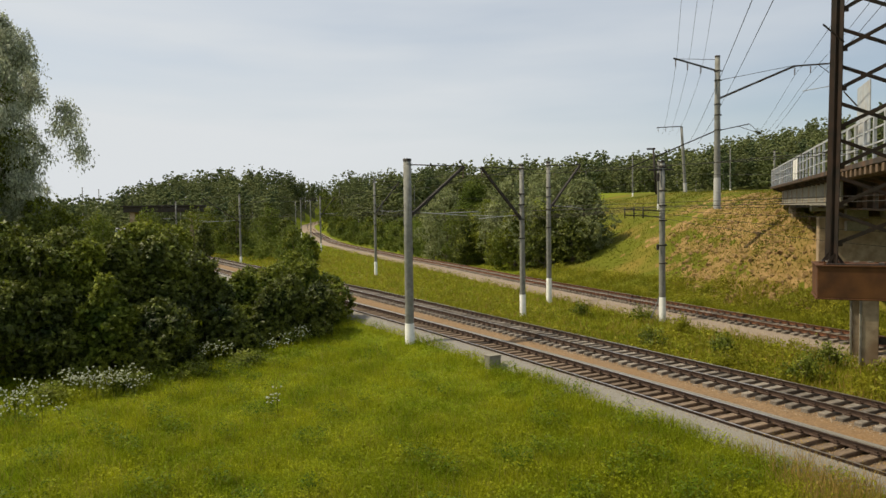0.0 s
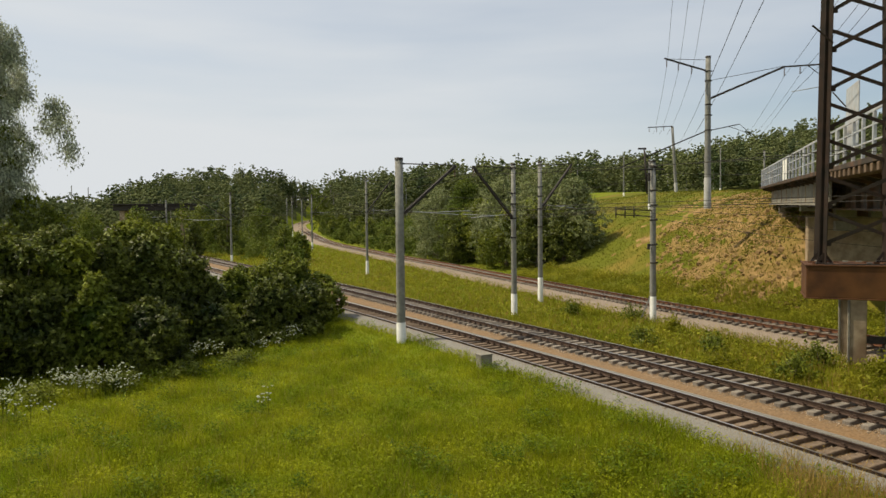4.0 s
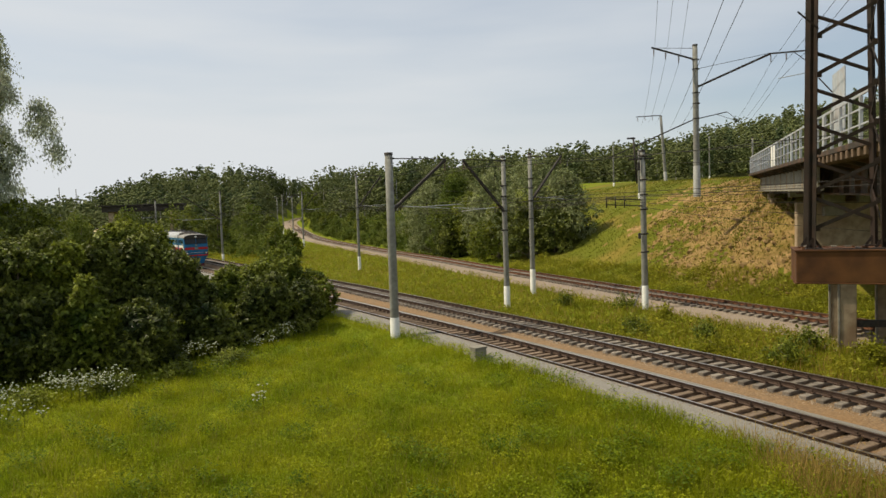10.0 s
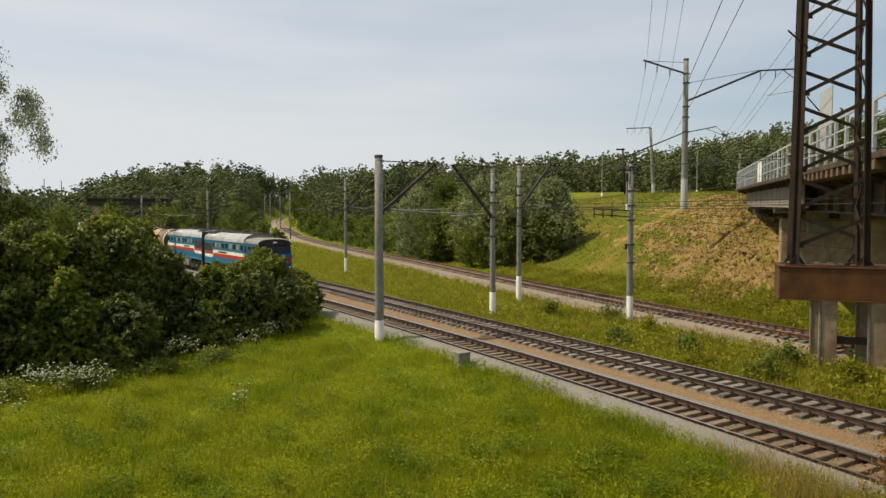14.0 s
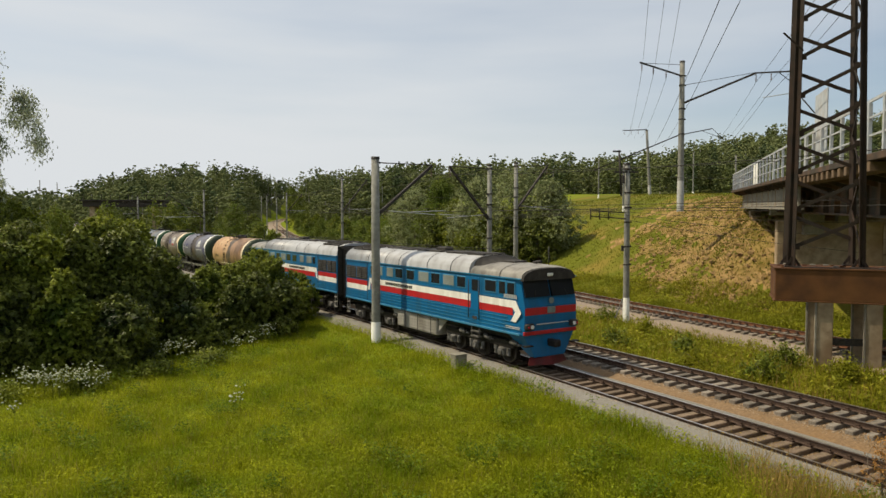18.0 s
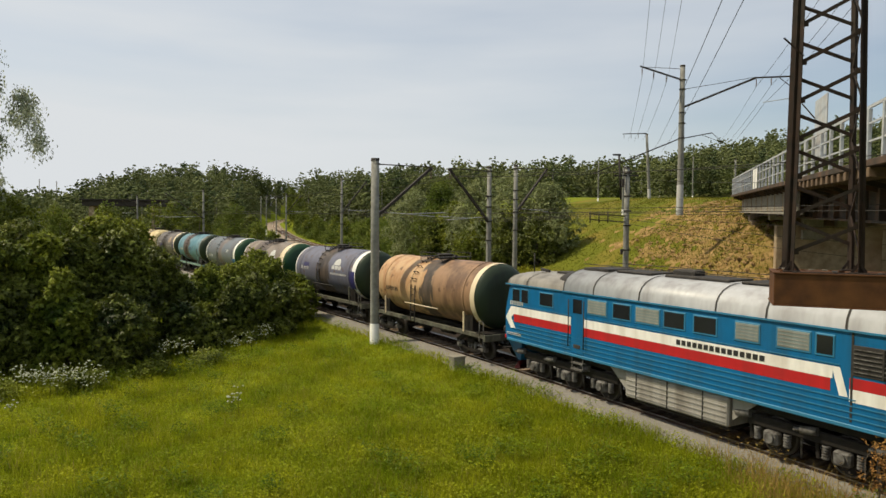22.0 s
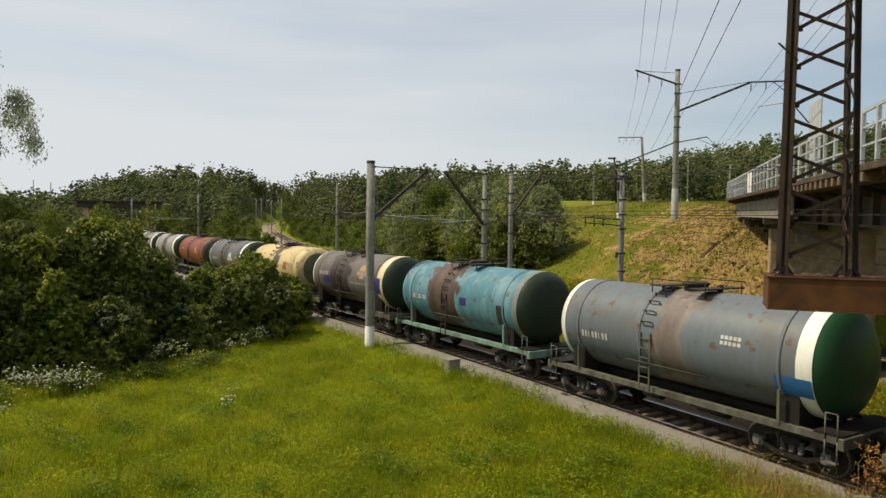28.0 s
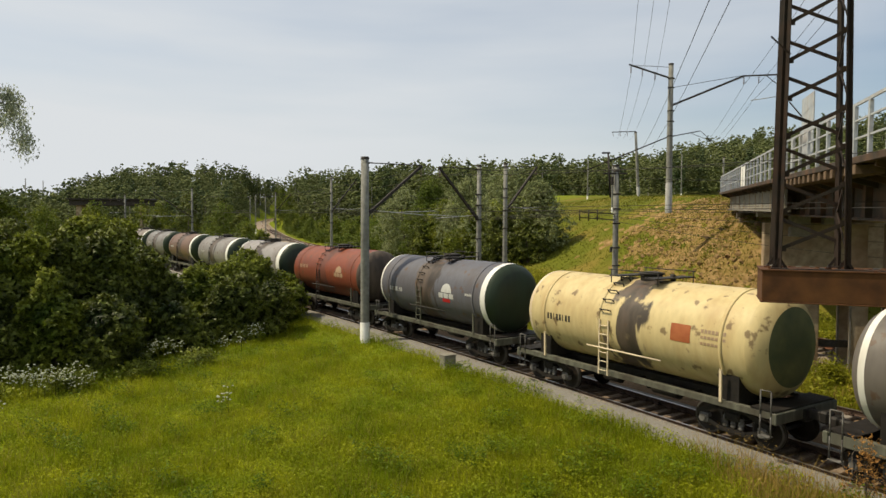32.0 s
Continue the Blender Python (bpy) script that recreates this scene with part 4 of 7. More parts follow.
# thicket beside the meadow: x, y, width, height, material
R = random.Random(7)
thicket = [
    (-8.7, 43.0, 4.6, 4.1, M_LEAF4), (-10.4, 42.0, 4.6, 4.2, M_LEAF4), (-13.1, 45.0, 4.0, 3.5, M_LEAF4), (-7.5, 39.5, 3.2, 3.1, M_LEAF),
    (-8.9, 37.0, 4.0, 3.8, M_LEAF), (-11.4, 38.0, 4.4, 3.8, M_LEAF4), (-13.0, 35.0, 3.8, 5.8, M_LEAF), (-15.3, 38.0, 4.4, 6.4, M_LEAF4),
    (-13.9, 33.0, 4.4, 6.3, M_LEAF), (-16.1, 36.0, 5.2, 6.8, M_LEAF4), (-15.5, 32.0, 4.6, 6.4, M_LEAF), (-16.5, 30.5, 4.2, 5.9, M_LEAF4),
    (-18.8, 33.0, 5.5, 6.8, M_LEAF), (-17.7, 29.0, 4.6, 6.2, M_LEAF), (-21.7, 34.0, 6.0, 7.6, M_LEAF), (-20.4, 30.0, 5.4, 7.9, M_LEAF),
    (-23.4, 40.0, 6.5, 7.9, M_LEAF4), (-18.9, 27.6, 4.6, 4.7, M_LEAF), (-14.5, 29.0, 3.6, 4.4, M_LEAF4), (-16.4, 28.4, 3.0, 2.8, M_LEAF),
    (-12.6, 29.5, 3.5, 3.3, M_LEAF), (-10.7, 33.0, 3.4, 2.4, M_LEAF), (-9.5, 36.0, 2.6, 2.0, M_LEAF), (-11.0, 47.0, 4.8, 4.3, M_LEAF4), (-9.9, 44.5, 3.6, 3.6, M_LEAF4),
]
for i, (x, y, w, h, m) in enumerate(thicket):
    bl = bush_blobs(R, w, w * 0.95, h, 22)
    tree("bush", x, y, bl, int(4400 * h + 2000), 0.12, m, "dense dark green leafy bush beside the meadow" if m is M_LEAF else "lighter green leafy bush at the thicket's edge", "bush", r=0.09, seed=20 + i, group="bushes of the thicket", length=0.26, inner=0.25)

# tall birch at the edge of the thicket
RB = random.Random(3)
bl = []
for i in range(170):
    z = 6.4 + 9.6 * RB.random()
    q = float(np.interp(z, [6, 8.5, 10, 11.3, 13, 15, 16.4], [2.8, 4.6, 5.4, 5.3, 4.3, 3.1, 1.5])) * RB.random() ** 0.5
    a = i * 2.4 + RB.uniform(-0.5, 0.5)
    q *= 0.82 + 0.18 * math.sin(2.6 * z + 1.3) * math.cos(3 * a)
    bl.append((q * math.cos(a), q * math.sin(a), z, RB.uniform(0.15, 0.42), RB.uniform(0.15, 0.42), RB.uniform(0.12, 0.3)))
bl.sort(key=lambda b: -b[2])
bl = [(1.35 * x0, 1.35 * y0, 6.48 + 1.35 * (z0 - 6.48), 1.35 * a0, 1.35 * b0, 1.35 * c0) for x0, y0, z0, a0, b0, c0 in bl]
tree("birch", -28.2, 40.2, bl, 84000, 0.09, M_LEAF3, "tall birch with airy hanging grey-green foliage", "birch tree", h=19.3, r=0.16, seed=5, bark=M_BIRCH, droop=0.8, limbs_n=48, length=1.25, per=18)
bl2 = []
for i in range(70):
    z = RB.uniform(2.0, 12.4)
    q = float(np.interp(z, [2, 4, 7.5, 8.5, 11, 12.6], [3.0, 3.8, 3.7, 2.1, 1.7, 0.6])) * RB.random() ** 0.5
    a = i * 2.4
    bl2.append((q * math.cos(a), q * math.sin(a), z, RB.uniform(0.4, 0.8), RB.uniform(0.4, 0.8), RB.uniform(0.35, 0.7)))
bl2 = [(1.35 * x0, 1.35 * y0, max(1.0, 6.48 + 1.35 * (z0 - 6.48)), 1.35 * a0, 1.35 * b0, 1.35 * c0) for x0, y0, z0, a0, b0, c0 in bl2]
tree("leafy_tree", -26.5, 38.6, bl2, 46000, 0.11, M_LEAF, "dark leafy tree beside the tall birch", "tree", h=13.3, r=0.2, seed=6, limbs_n=14, length=0.5, inner=0.4)


# big willows beyond the far track
def crown(rng, w, h, n, low=0.18):
    """Clumps of a rounded crown."""
    out = []
    for i in range(n):
        u = (i + 0.5) / n
        z = h * (low + (1 - low) * u)
        q = w * 0.5 * math.sin(math.pi * min(1, 0.22 + 0.74 * u) ** 0.9) * rng.uniform(0.45, 0.95)
        a = i * 2.4 + rng.uniform(-0.5, 0.5)
        r = w * rng.uniform(0.08, 0.19)
        out.append((q * math.cos(a), q * math.sin(a), z - r * 0.4, r, r, r * rng.uniform(0.7, 1.1)))
    out.append((0, 0, h * 0.5, w * 0.3, w * 0.3, h * 0.36))
    return out


RW = random.Random(11)
for i, (x, y, w, h, m) in enumerate([(13.4, 82, 9.5, 11.4, M_LEAF2), (9.0, 88, 9.0, 11.0, M_LEAF2), (16.2, 78, 7.0, 8.6, M_LEAF2), (4.2, 97, 7.5, 11.4, M_YOUNG), (0.5, 104, 9.0, 10.6, M_LEAF2), (6.0, 92, 7.0, 8.4, M_LEAF4), (12.0, 78.5, 6.5, 7.0, M_LEAF), (9.0, 83, 6.5, 6.5, M_LEAF4), (3.4, 94, 5.0, 6.0, M_LEAF), (14.8, 76.5, 5.0, 5.5, M_LEAF)]):
    tree("willow", x, y, crown(RW, w, h, 30, 0.08), int(2100 * h), 0.14, m, "rounded silvery willow beyond the tracks" if m is M_LEAF2 else "leafy tree in the clump beyond the tracks", "tree", r=0.25, seed=40 + i, group="willow clump", length=0.55, inner=0.4)

# young trees along the curving track
for i in range(72):
    s = 84 + i * 4.1
    p, d = T3.at(s), T3.way(s)
    right = i % 3 > 0
    off = RW.uniform(4.6, 11) if right else -RW.uniform(16, 36)
    x, y = p.x + d.y * off, p.y - d.x * off
    h = RW.uniform(3.4, 6.8) if right else RW.uniform(4.0, 7.5)
    tree("young_tree", x, y, crown(RW, h * 0.7, h, 16, 0.04), 3600, 0.15, M_LEAF4 if i % 5 < 2 else M_YOUNG, "young green tree beside the curving track", "tree", r=0.1, seed=80 + i, group="young trees", limbs_n=3, length=0.4, inner=0.4)
# trees behind the thicket
for i, (x, y, h) in enumerate([(-44, 118, 9.0), (-37.5, 122, 11.0), (-50, 112, 8), (-33, 128, 9), (-28, 120, 7.5), (-55, 125, 9), (-47, 135, 9.5), (-60, 118, 8), (-66, 128, 8.5), (-40, 112, 6.5), (-72, 120, 8), (-24.5, 110, 5.5), (-21, 104, 4.5), (-80, 130, 9), (-36, 140, 10)]):
    dark = i == 1 or i % 5 == 4
    tree("leafy_tree", x, y, crown(RW, h * (0.5 if dark else 0.75), h, 18, 0.05), 5200, 0.17, M_LEAF if dark else M_YOUNG if i % 2 else M_LEAF4, "dark green slender tree behind the thicket" if dark else "green leafy tree behind the thicket", "tree", r=0.14, seed=130 + i, group="trees behind the thicket", length=0.5, inner=0.4)


def undergrowth():
    """Dense young growth along the far bend and behind the thicket, joined."""
    rng = np.random.default_rng(29)
    m = 4600
    x, y = rng.uniform(-85, 12, m), rng.uniform(88, 200, m)
    y[3000:] = rng.uniform(100, 330, 1600)
    x[3000:] = np.interp(y[3000:], T3.p[:-160, 1], T3.p[:-160, 0]) + rng.choice((-1, 1), 1600, p=(0.3, 0.7)) * rng.uniform(4, 15, 1600)
    w3, _, d3 = T3.side(x, y)
    ok = (d3 > 4.2) & ((d3 > 15) | (w3 > 0)) & (T2.side(x, y)[2] > 6) & (T1.side(x, y)[2] > 6) & (x > -0.62 * y) & (w3 < 34)
    pick = np.concatenate([np.flatnonzero(ok[:3000])[:620], 3000 + np.flatnonzero(ok[3000:])[:560]])
    zz = ground_z(x, y)
    vs = []
    for k in pick:
        h = rng.uniform(1.6, 4.2) * min(1.0, 0.45 + d3[k] / 20)
        w = h * rng.uniform(0.7, 1.1)
        bl = [(x[k] + rng.normal() * w * 0.35 * (1.1 - u), y[k] + rng.normal() * w * 0.35 * (1.1 - u), zz[k] + h * u, w * 0.22, w * 0.22, h * 0.14) for u in np.linspace(0.08, 0.85, 8)]
        vs.append(sprays(rng, bl, 320, 0.18, 8, 0.5))
    tagged(part("undergrowth", quads_mesh("undergrowth", np.concatenate(vs), 3), M_YOUNG), "dense young growth along the bending track", "undergrowth", kind="stuff")


undergrowth()


def forest():
    """The far woods: many tree crowns joined, leafy ones and darker slender ones."""
    rng = np.random.default_rng(17)
    leafy, dark, trunks = [], [], MB()
    m = 2600
    a = np.radians(rng.uniform(-42, 42, m))
    r = 185 + 165 * rng.random(m) ** 0.8
    a[2500:], r[2500:] = np.radians(rng.uniform(-15, -5, 100)), rng.uniform(385, 430, 100)
    x, y = r * np.sin(a), r * np.cos(a)
    w3, _, d3 = T3.side(x, y)
    ok = (d3 > 12) & ~((w3 > 0) & (r < 215))
    zz = ground_z(x, y)
    for k in np.concatenate([np.flatnonzero(ok[:2500])[:1450], 2500 + np.flatnonzero(ok[2500:])[:60]]):
        h = rng.uniform(9.5, 15)
        slim = rng.random() < 0.25
        w = h * (rng.uniform(0.3, 0.45) if slim else rng.uniform(0.6, 0.95))
        bl = [(x[k] + rng.normal() * w * 0.26 * (1.15 - u), y[k] + rng.normal() * w * 0.26 * (1.15 - u), zz[k] + h * u, w * rng.uniform(0.12, 0.26), w * rng.uniform(0.12, 0.26), h * rng.uniform(0.06, 0.12)) for u in np.linspace(0.12, 0.92, 11)]
        bl.append((x[k], y[k], zz[k] + h * 0.42, w * 0.3, w * 0.3, h * 0.34))
        (dark if slim else leafy).extend((sprays(rng, bl, 260, 0.2, 6, 0.35, 0.0, 0.3), clumps(rng, bl, 92, 0.56)))
        if rng.random() < 0.35:
            trunks.tube((x[k], y[k], zz[k] - 1), (x[k], y[k], zz[k] + h * 0.75), 0.2, 0.1, 5, False)
    for name, vs, m2, lab in (("forest", leafy, M_FOREST, "green leafy woods on the far hills"), ("dark_forest", dark, M_DARKWOOD, "darker slender trees in the far woods")):
        tagged(part(name, quads_mesh(name, np.concatenate(vs), 3), m2), lab, "woods", kind="stuff")
    tagged(part("forest_trunks", trunks, M_BIRCH), "pale trunks in the far woods", "woods", kind="stuff")


forest()


def tufts(name, material, n, seed, place, hmin, hmax, w, blades, label, category="grass"):
    """Grass as many upright blades; place(rng, n) gives x, y and a length factor."""
    rng = np.random.default_rng(seed)
    x, y, f = place(rng, n)
    n = len(x)
    z = ground_z(x, y)
    x, y, z, f = (np.repeat(q, blades) for q in (x, y, z, f))
    m = len(x)
    h = (hmin + (hmax - hmin) * rng.random(m)) * f
    a = rng.random(m) * 2 * np.pi
    bx, by = x + rng.normal(size=m) * 0.09, y + rng.normal(size=m) * 0.09
    lean = rng.random(m) * 0.8
    b = rng.random(m) * 2 * np.pi
    ww = w * (0.6 + 0.8 * rng.random(m))
    dx, dy = np.cos(a) * ww, np.sin(a) * ww
    v = np.stack([np.stack([bx - dx, by - dy, z - 0.03], 1), np.stack([bx + dx, by + dy, z - 0.03], 1), np.stack([bx + np.cos(b) * lean * h, by + np.sin(b) * lean * h, z + h], 1)], 1).reshape(-1, 3)
    ob = part(name, quads_mesh(name, v, 3), material)
    return tagged(ob, label, category, kind="stuff")


def on_grass(x, y):
    d1, d2, d3 = T1.side(x, y)[2], T2.side(x, y)[2], T3.side(x, y)[2]
    return (d1 > 1.75) & (d2 > 2.15) & (d3 > 2.7)


def meadow(rng, n):
    r = 13.5 + 36 * rng.random(n) ** 1.25
    a = np.radians(rng.uniform(-40, 40, n))
    x, y = r * np.sin(a), r * np.cos(a)
    w1 = T1.side(x, y)[0]
    k = on_grass(x, y) & (w1 < 0) & (T2.side(x, y)[0] < 0)
    w = w1 + np.interp(y, [17, 19, 21, 24, 30], [0.85, 0.9, 1.0, 1.2, 1.35]) + 0.12 * np.sin(x * 1.9) + 0.1 * np.sin(x * 4.3 + y)
    k = (w < 0) & (T2.side(x, y)[0] < 0)
    patch = 0.75 + 0.5 * np.sin(x * 0.9 + 2 * np.sin(y * 0.5)) * np.cos(y * 0.8 + 1.3 * np.sin(x * 0.45))
    return x[k], y[k], np.clip(patch[k], 0.45, 1.3)


T3_Y, T3_X = T3.p[:, 1], T3.p[:, 0]


def strip(rng, n):
    y = 18 + 130 * rng.random(n) ** 1.5
    x2, x3 = 24.8 - 0.5605 * y - 0.045 * np.maximum(y - 55, 0), np.interp(y, T3_Y, T3_X)
    x = x2 + (x3 - x2) * rng.random(n)
    k = on_grass(x, y) & (T3.side(x, y)[0] < 0) & (T2.side(x, y)[0] > 0)
    return x[k], y[k], 0.45 + 0.6 * rng.random(k.sum())


def slope(rng, n):
    y = 36 + 95 * rng.random(n) ** 1.3
    x = rng.uniform(-8, 45, n)
    w3 = T3.side(x, y)[0]
    k = (w3 > 3.4) & (w3 < 40)
    bare = (np.sin(x * 0.7) * np.cos(y * 0.6) > -0.1) & (w3 > 7) & (w3 < 20) & (x / y > 0.36) & (rng.random(n) < 0.9)
    k &= ~bare
    return x[k], y[k], 0.5 + 0.6 * rng.random(k.sum())


tufts("meadow_grass", M_BLADE, 105000, 1, meadow, 0.10, 0.42, 0.013, 4, "lush green uncut meadow grass")
tufts("seed_grass", M_SEED, 9000, 6, meadow, 0.35, 0.62, 0.008, 3, "pale grass stems gone to seed in the meadow")
tufts("strip_grass", M_STRIPG, 34000, 2, strip, 0.15, 0.55, 0.026, 4, "rough green grass between the tracks")
tufts("slope_grass", M_SLOPEG, 46000, 3, slope, 0.08, 0.28, 0.026, 3, "patchy grass on the slope")
tufts("dry_strip_grass", M_DRY, 7000, 4, strip, 0.2, 0.6, 0.022, 3, "dry yellow grass between the tracks")


def parsley_bed(rng, n):
    """The lit plants along the bushes' foot."""
    u = rng.random(n)
    x, y = -17.2 + 9.0 * u + rng.normal(size=n) * 0.3, 23.5 + 8.4 * u ** 1.3 + rng.normal(size=n) * 0.5
    k = np.sin(x * 1.7 + 0.6) * np.cos(y * 1.1 + x * 0.5) + 0.5 * rng.random(n) > 0.25
    return x[k], y[k], 0.5 + 0.5 * rng.random(k.sum())


def dark_clumps(rng, n):
    """Taller weeds in a few uneven clumps."""
    x, y, f = meadow(rng, n)
    k = np.sin(x * 1.15 + 2.0 * np.sin(y * 0.62) + 0.8) * np.cos(y * 1.3 + 1.7 * np.sin(x * 0.7)) + 0.35 * np.sin(x * 3.1 + y * 2.3) > 0.66
    return x[k], y[k], 0.55 + 0.5 * f[k]


def leafy(rng, n):
    """Broad leaves all over the meadow, thicker in uneven lumps."""
    x, y, f = meadow(rng, n)
    lump = 0.5 + 0.5 * np.sin(x * 2.3 + 2 * np.sin(y * 1.1)) * np.cos(y * 2.0 + 1.5 * np.sin(x * 1.3))
    k = rng.random(len(x)) < 0.35 + 0.5 * lump
    return x[k], y[k], (0.45 + 0.6 * lump)[k]


def weeds(name, material, n, seed, size, label, place, h=0.22):
    """Broad-leaved weeds in patches, as many small leaves near the ground."""
    rng = np.random.default_rng(seed)
    x, y, f = place(rng, n)
    keep = np.ones(len(x), bool) if place in (dark_clumps, leafy, parsley_bed) else np.sin(x * 0.55 + 1.7 * np.sin(y * 0.31)) * np.cos(y * 0.47 + 1.1 * np.sin(x * 0.28)) > 0.12
    keep |= rng.random(len(x)) < 0.12
    x, y, f = x[keep], y[keep], f[keep]
    z = ground_z(x, y)
    m = len(x)
    c = np.stack([x, y, z + h * f * (0.25 + 0.75 * rng.random(m))], 1)
    nrm = unit(rng, m) * 0.6 + np.array([0, 0, 0.8])
    nrm /= np.linalg.norm(nrm, axis=1)[:, None]
    a = np.cross(nrm, unit(rng, m))
    a /= np.linalg.norm(a, axis=1)[:, None]
    b = np.cross(nrm, a)
    q = size * (0.6 + 0.8 * rng.random(m))[:, None]
    v = np.stack([c - a * q, c + b * q * 0.5, c + a * q, c - b * q * 0.5], 1).reshape(-1, 3)
    return tagged(part(name, quads_mesh(name, v), material), label, "grass", kind="stuff")


weeds("meadow_weeds", M_BLADE, 420000, 9, 0.034, "leafy weeds and clover all over the meadow", leafy, 0.42)
weeds("meadow_weeds", M_WEED, 300000, 10, 0.042, "darker clumps of weeds in the meadow", dark_clumps, 0.62)
weeds("strip_weeds", M_STRIPG, 50000, 11, 0.09, "leafy weeds between the tracks", strip, 0.55)

# small shrubs between the tracks
RS = random.Random(23)
for i, (y0, u, h) in enumerate([(24.5, 0.45, 0.9), (25.8, 0.3, 1.1), (27.2, 0.5, 1.0), (28.2, 0.25, 0.8), (30.5, 0.4, 0.9), (33.0, 0.3, 1.0), (36.0, 0.6, 0.8), (41.0, 0.7, 1.1), (43.5, 0.55, 0.8), (23.2, 0.6, 1.0)]):
    x2, x3 = 24.8 - 0.5605 * y0, float(np.interp(y0, T3_Y[T3_Y.argsort()], T3_X[T3_Y.argsort()]))
    tree("shrub", x2 + (x3 - x2) * u, y0, bush_blobs(RS, h * 1.5, h * 1.4, h, 12), 900, 0.07, M_LEAF4 if i % 3 else M_STRIPG, "small yellow-green shrub in the grass between the tracks", "shrub", r=0.02, seed=300 + i, group="shrubs between the tracks", limbs_n=3)


def umbels(name, spots, seed, label):
    """White-flowered umbel plants in groups, joined."""
    rng = random.Random(seed)
    st, fl = MB(), MB()
    for x, y, n, r in spots:
        for i in range(n):
            px, py = x + rng.gauss(0, r), y + rng.gauss(0, r * 0.5)
            b = Vector((px, py, gz(px, py)))
            h = rng.uniform(0.5, 1.15)
            st.tube(b, b + Vector((0.02, 0, h)), 0.012, 0.006, 4, False)
            for j in range(rng.randint(5, 10)):
                a, q, z = rng.random() * 6.28, rng.uniform(0.05, 0.3), h * rng.uniform(0.7, 1.08)
                c = b + Vector((q * math.cos(a), q * math.sin(a), z))
                st.tube(b + Vector((0, 0, h * 0.5)), c, 0.007, 0.004, 4, False)
                rr = rng.uniform(0.02, 0.05)
                fl.lathe([(-0.02, rr * 0.5), (0.0, rr), (0.015, rr * 0.8), (0.025, 0.0)], 6, "z", c)
    tagged(part(name, fl, M_UMBEL), label, "wildflowers", kind="stuff")
    tagged(part(name + "_stems", st, M_LEAF4), "green stems of the white wildflowers", "wildflowers", kind="stuff")


weeds("parsley_leaves", M_LEAF4, 16000, 14, 0.06, "pale green leaves of cow parsley before the bushes", parsley_bed, 0.8)
umbels("cow_parsley", [(-12.6, 26.0, 22, 0.6), (-13.9, 25.6, 26, 0.5), (-14.9, 22.6, 12, 0.4), (-15.4, 24.4, 8, 0.4), (-6.0, 23.0, 3, 0.15), (-10.6, 31.0, 10, 0.6), (-13.4, 22.0, 4, 0.6), (-14.6, 20.6, 5, 0.5), (-8.6, 33.0, 8, 0.5), (-7.6, 35.5, 7, 0.6)], 4, "white-flowered cow parsley at the edge of the bushes")


def corner(rng, n):
    x = rng.uniform(8.0, 13, n)
    y = 12.2 + 7 * rng.random(n)
    w1 = T1.side(x, y)[0]
    k = (w1 < -1.35) & (w1 > -4.2) & (x / y > 0.44 + 0.16 * rng.random(n))
    return x[k], y[k], 0.6 + 0.8 * rng.random(k.sum())


tufts("dry_weeds", M_DRY, 2200, 12, corner, 0.25, 0.8, 0.010, 4, "dry orange-brown weeds beside the track")
weeds("dry_leaves", M_DRY, 7000, 13, 0.03, "dry brown leaves on the trackside weeds", corner, 0.8)


for i, (x, y, h) in enumerate([(10.2, 13.8, 2.0), (10.9, 13.2, 2.1)]):
    tree("dry_shrub", x, y, bush_blobs(RS, h * 0.55, h * 0.5, h, 20), 800, 0.035, M_DOCK, "dry rust-brown shrub beside the near track", "shrub", r=0.015, seed=330 + i, group="dry shrubs", limbs_n=16, length=0.3)


def slope_foot(rng, n):
    """The weedy strip where the slope meets the far track."""
    s0 = rng.uniform(0, 46, n)
    off = 2.6 + 5.0 * rng.random(n) ** 1.3
    px, py = np.interp(s0, T3.s, T3.p[:, 0]), np.interp(s0, T3.s, T3.p[:, 1])
    tx, ty = np.interp(s0, T3.s, T3.t[:, 0]), np.interp(s0, T3.s, T3.t[:, 1])
    clump = 0.7 + 0.5 * np.sin(s0 * 1.1) * np.sin(off * 1.7 + s0 * 0.4)
    return px + ty * off, py - tx * off, np.clip(clump, 0.25, 1.3)


weeds("slope_foot_weeds", M_STRIPG, 26000, 25, 0.085, "leafy weeds at the foot of the slope", slope_foot, 0.85)
tufts("slope_foot_grass", M_STRIPG, 9000, 26, slope_foot, 0.2, 0.75, 0.022, 4, "tall grass at the foot of the slope")


def bare(rng, n):
    y = 42 + 26 * rng.random(n)
    x = y * (0.33 + 0.23 * rng.random(n) ** 0.8)
    w3 = T3.side(x, y)[0]
    k = (w3 > 5) & (w3 < 24)
    return x[k], y[k], 0.4 + 0.6 * rng.random(k.sum())


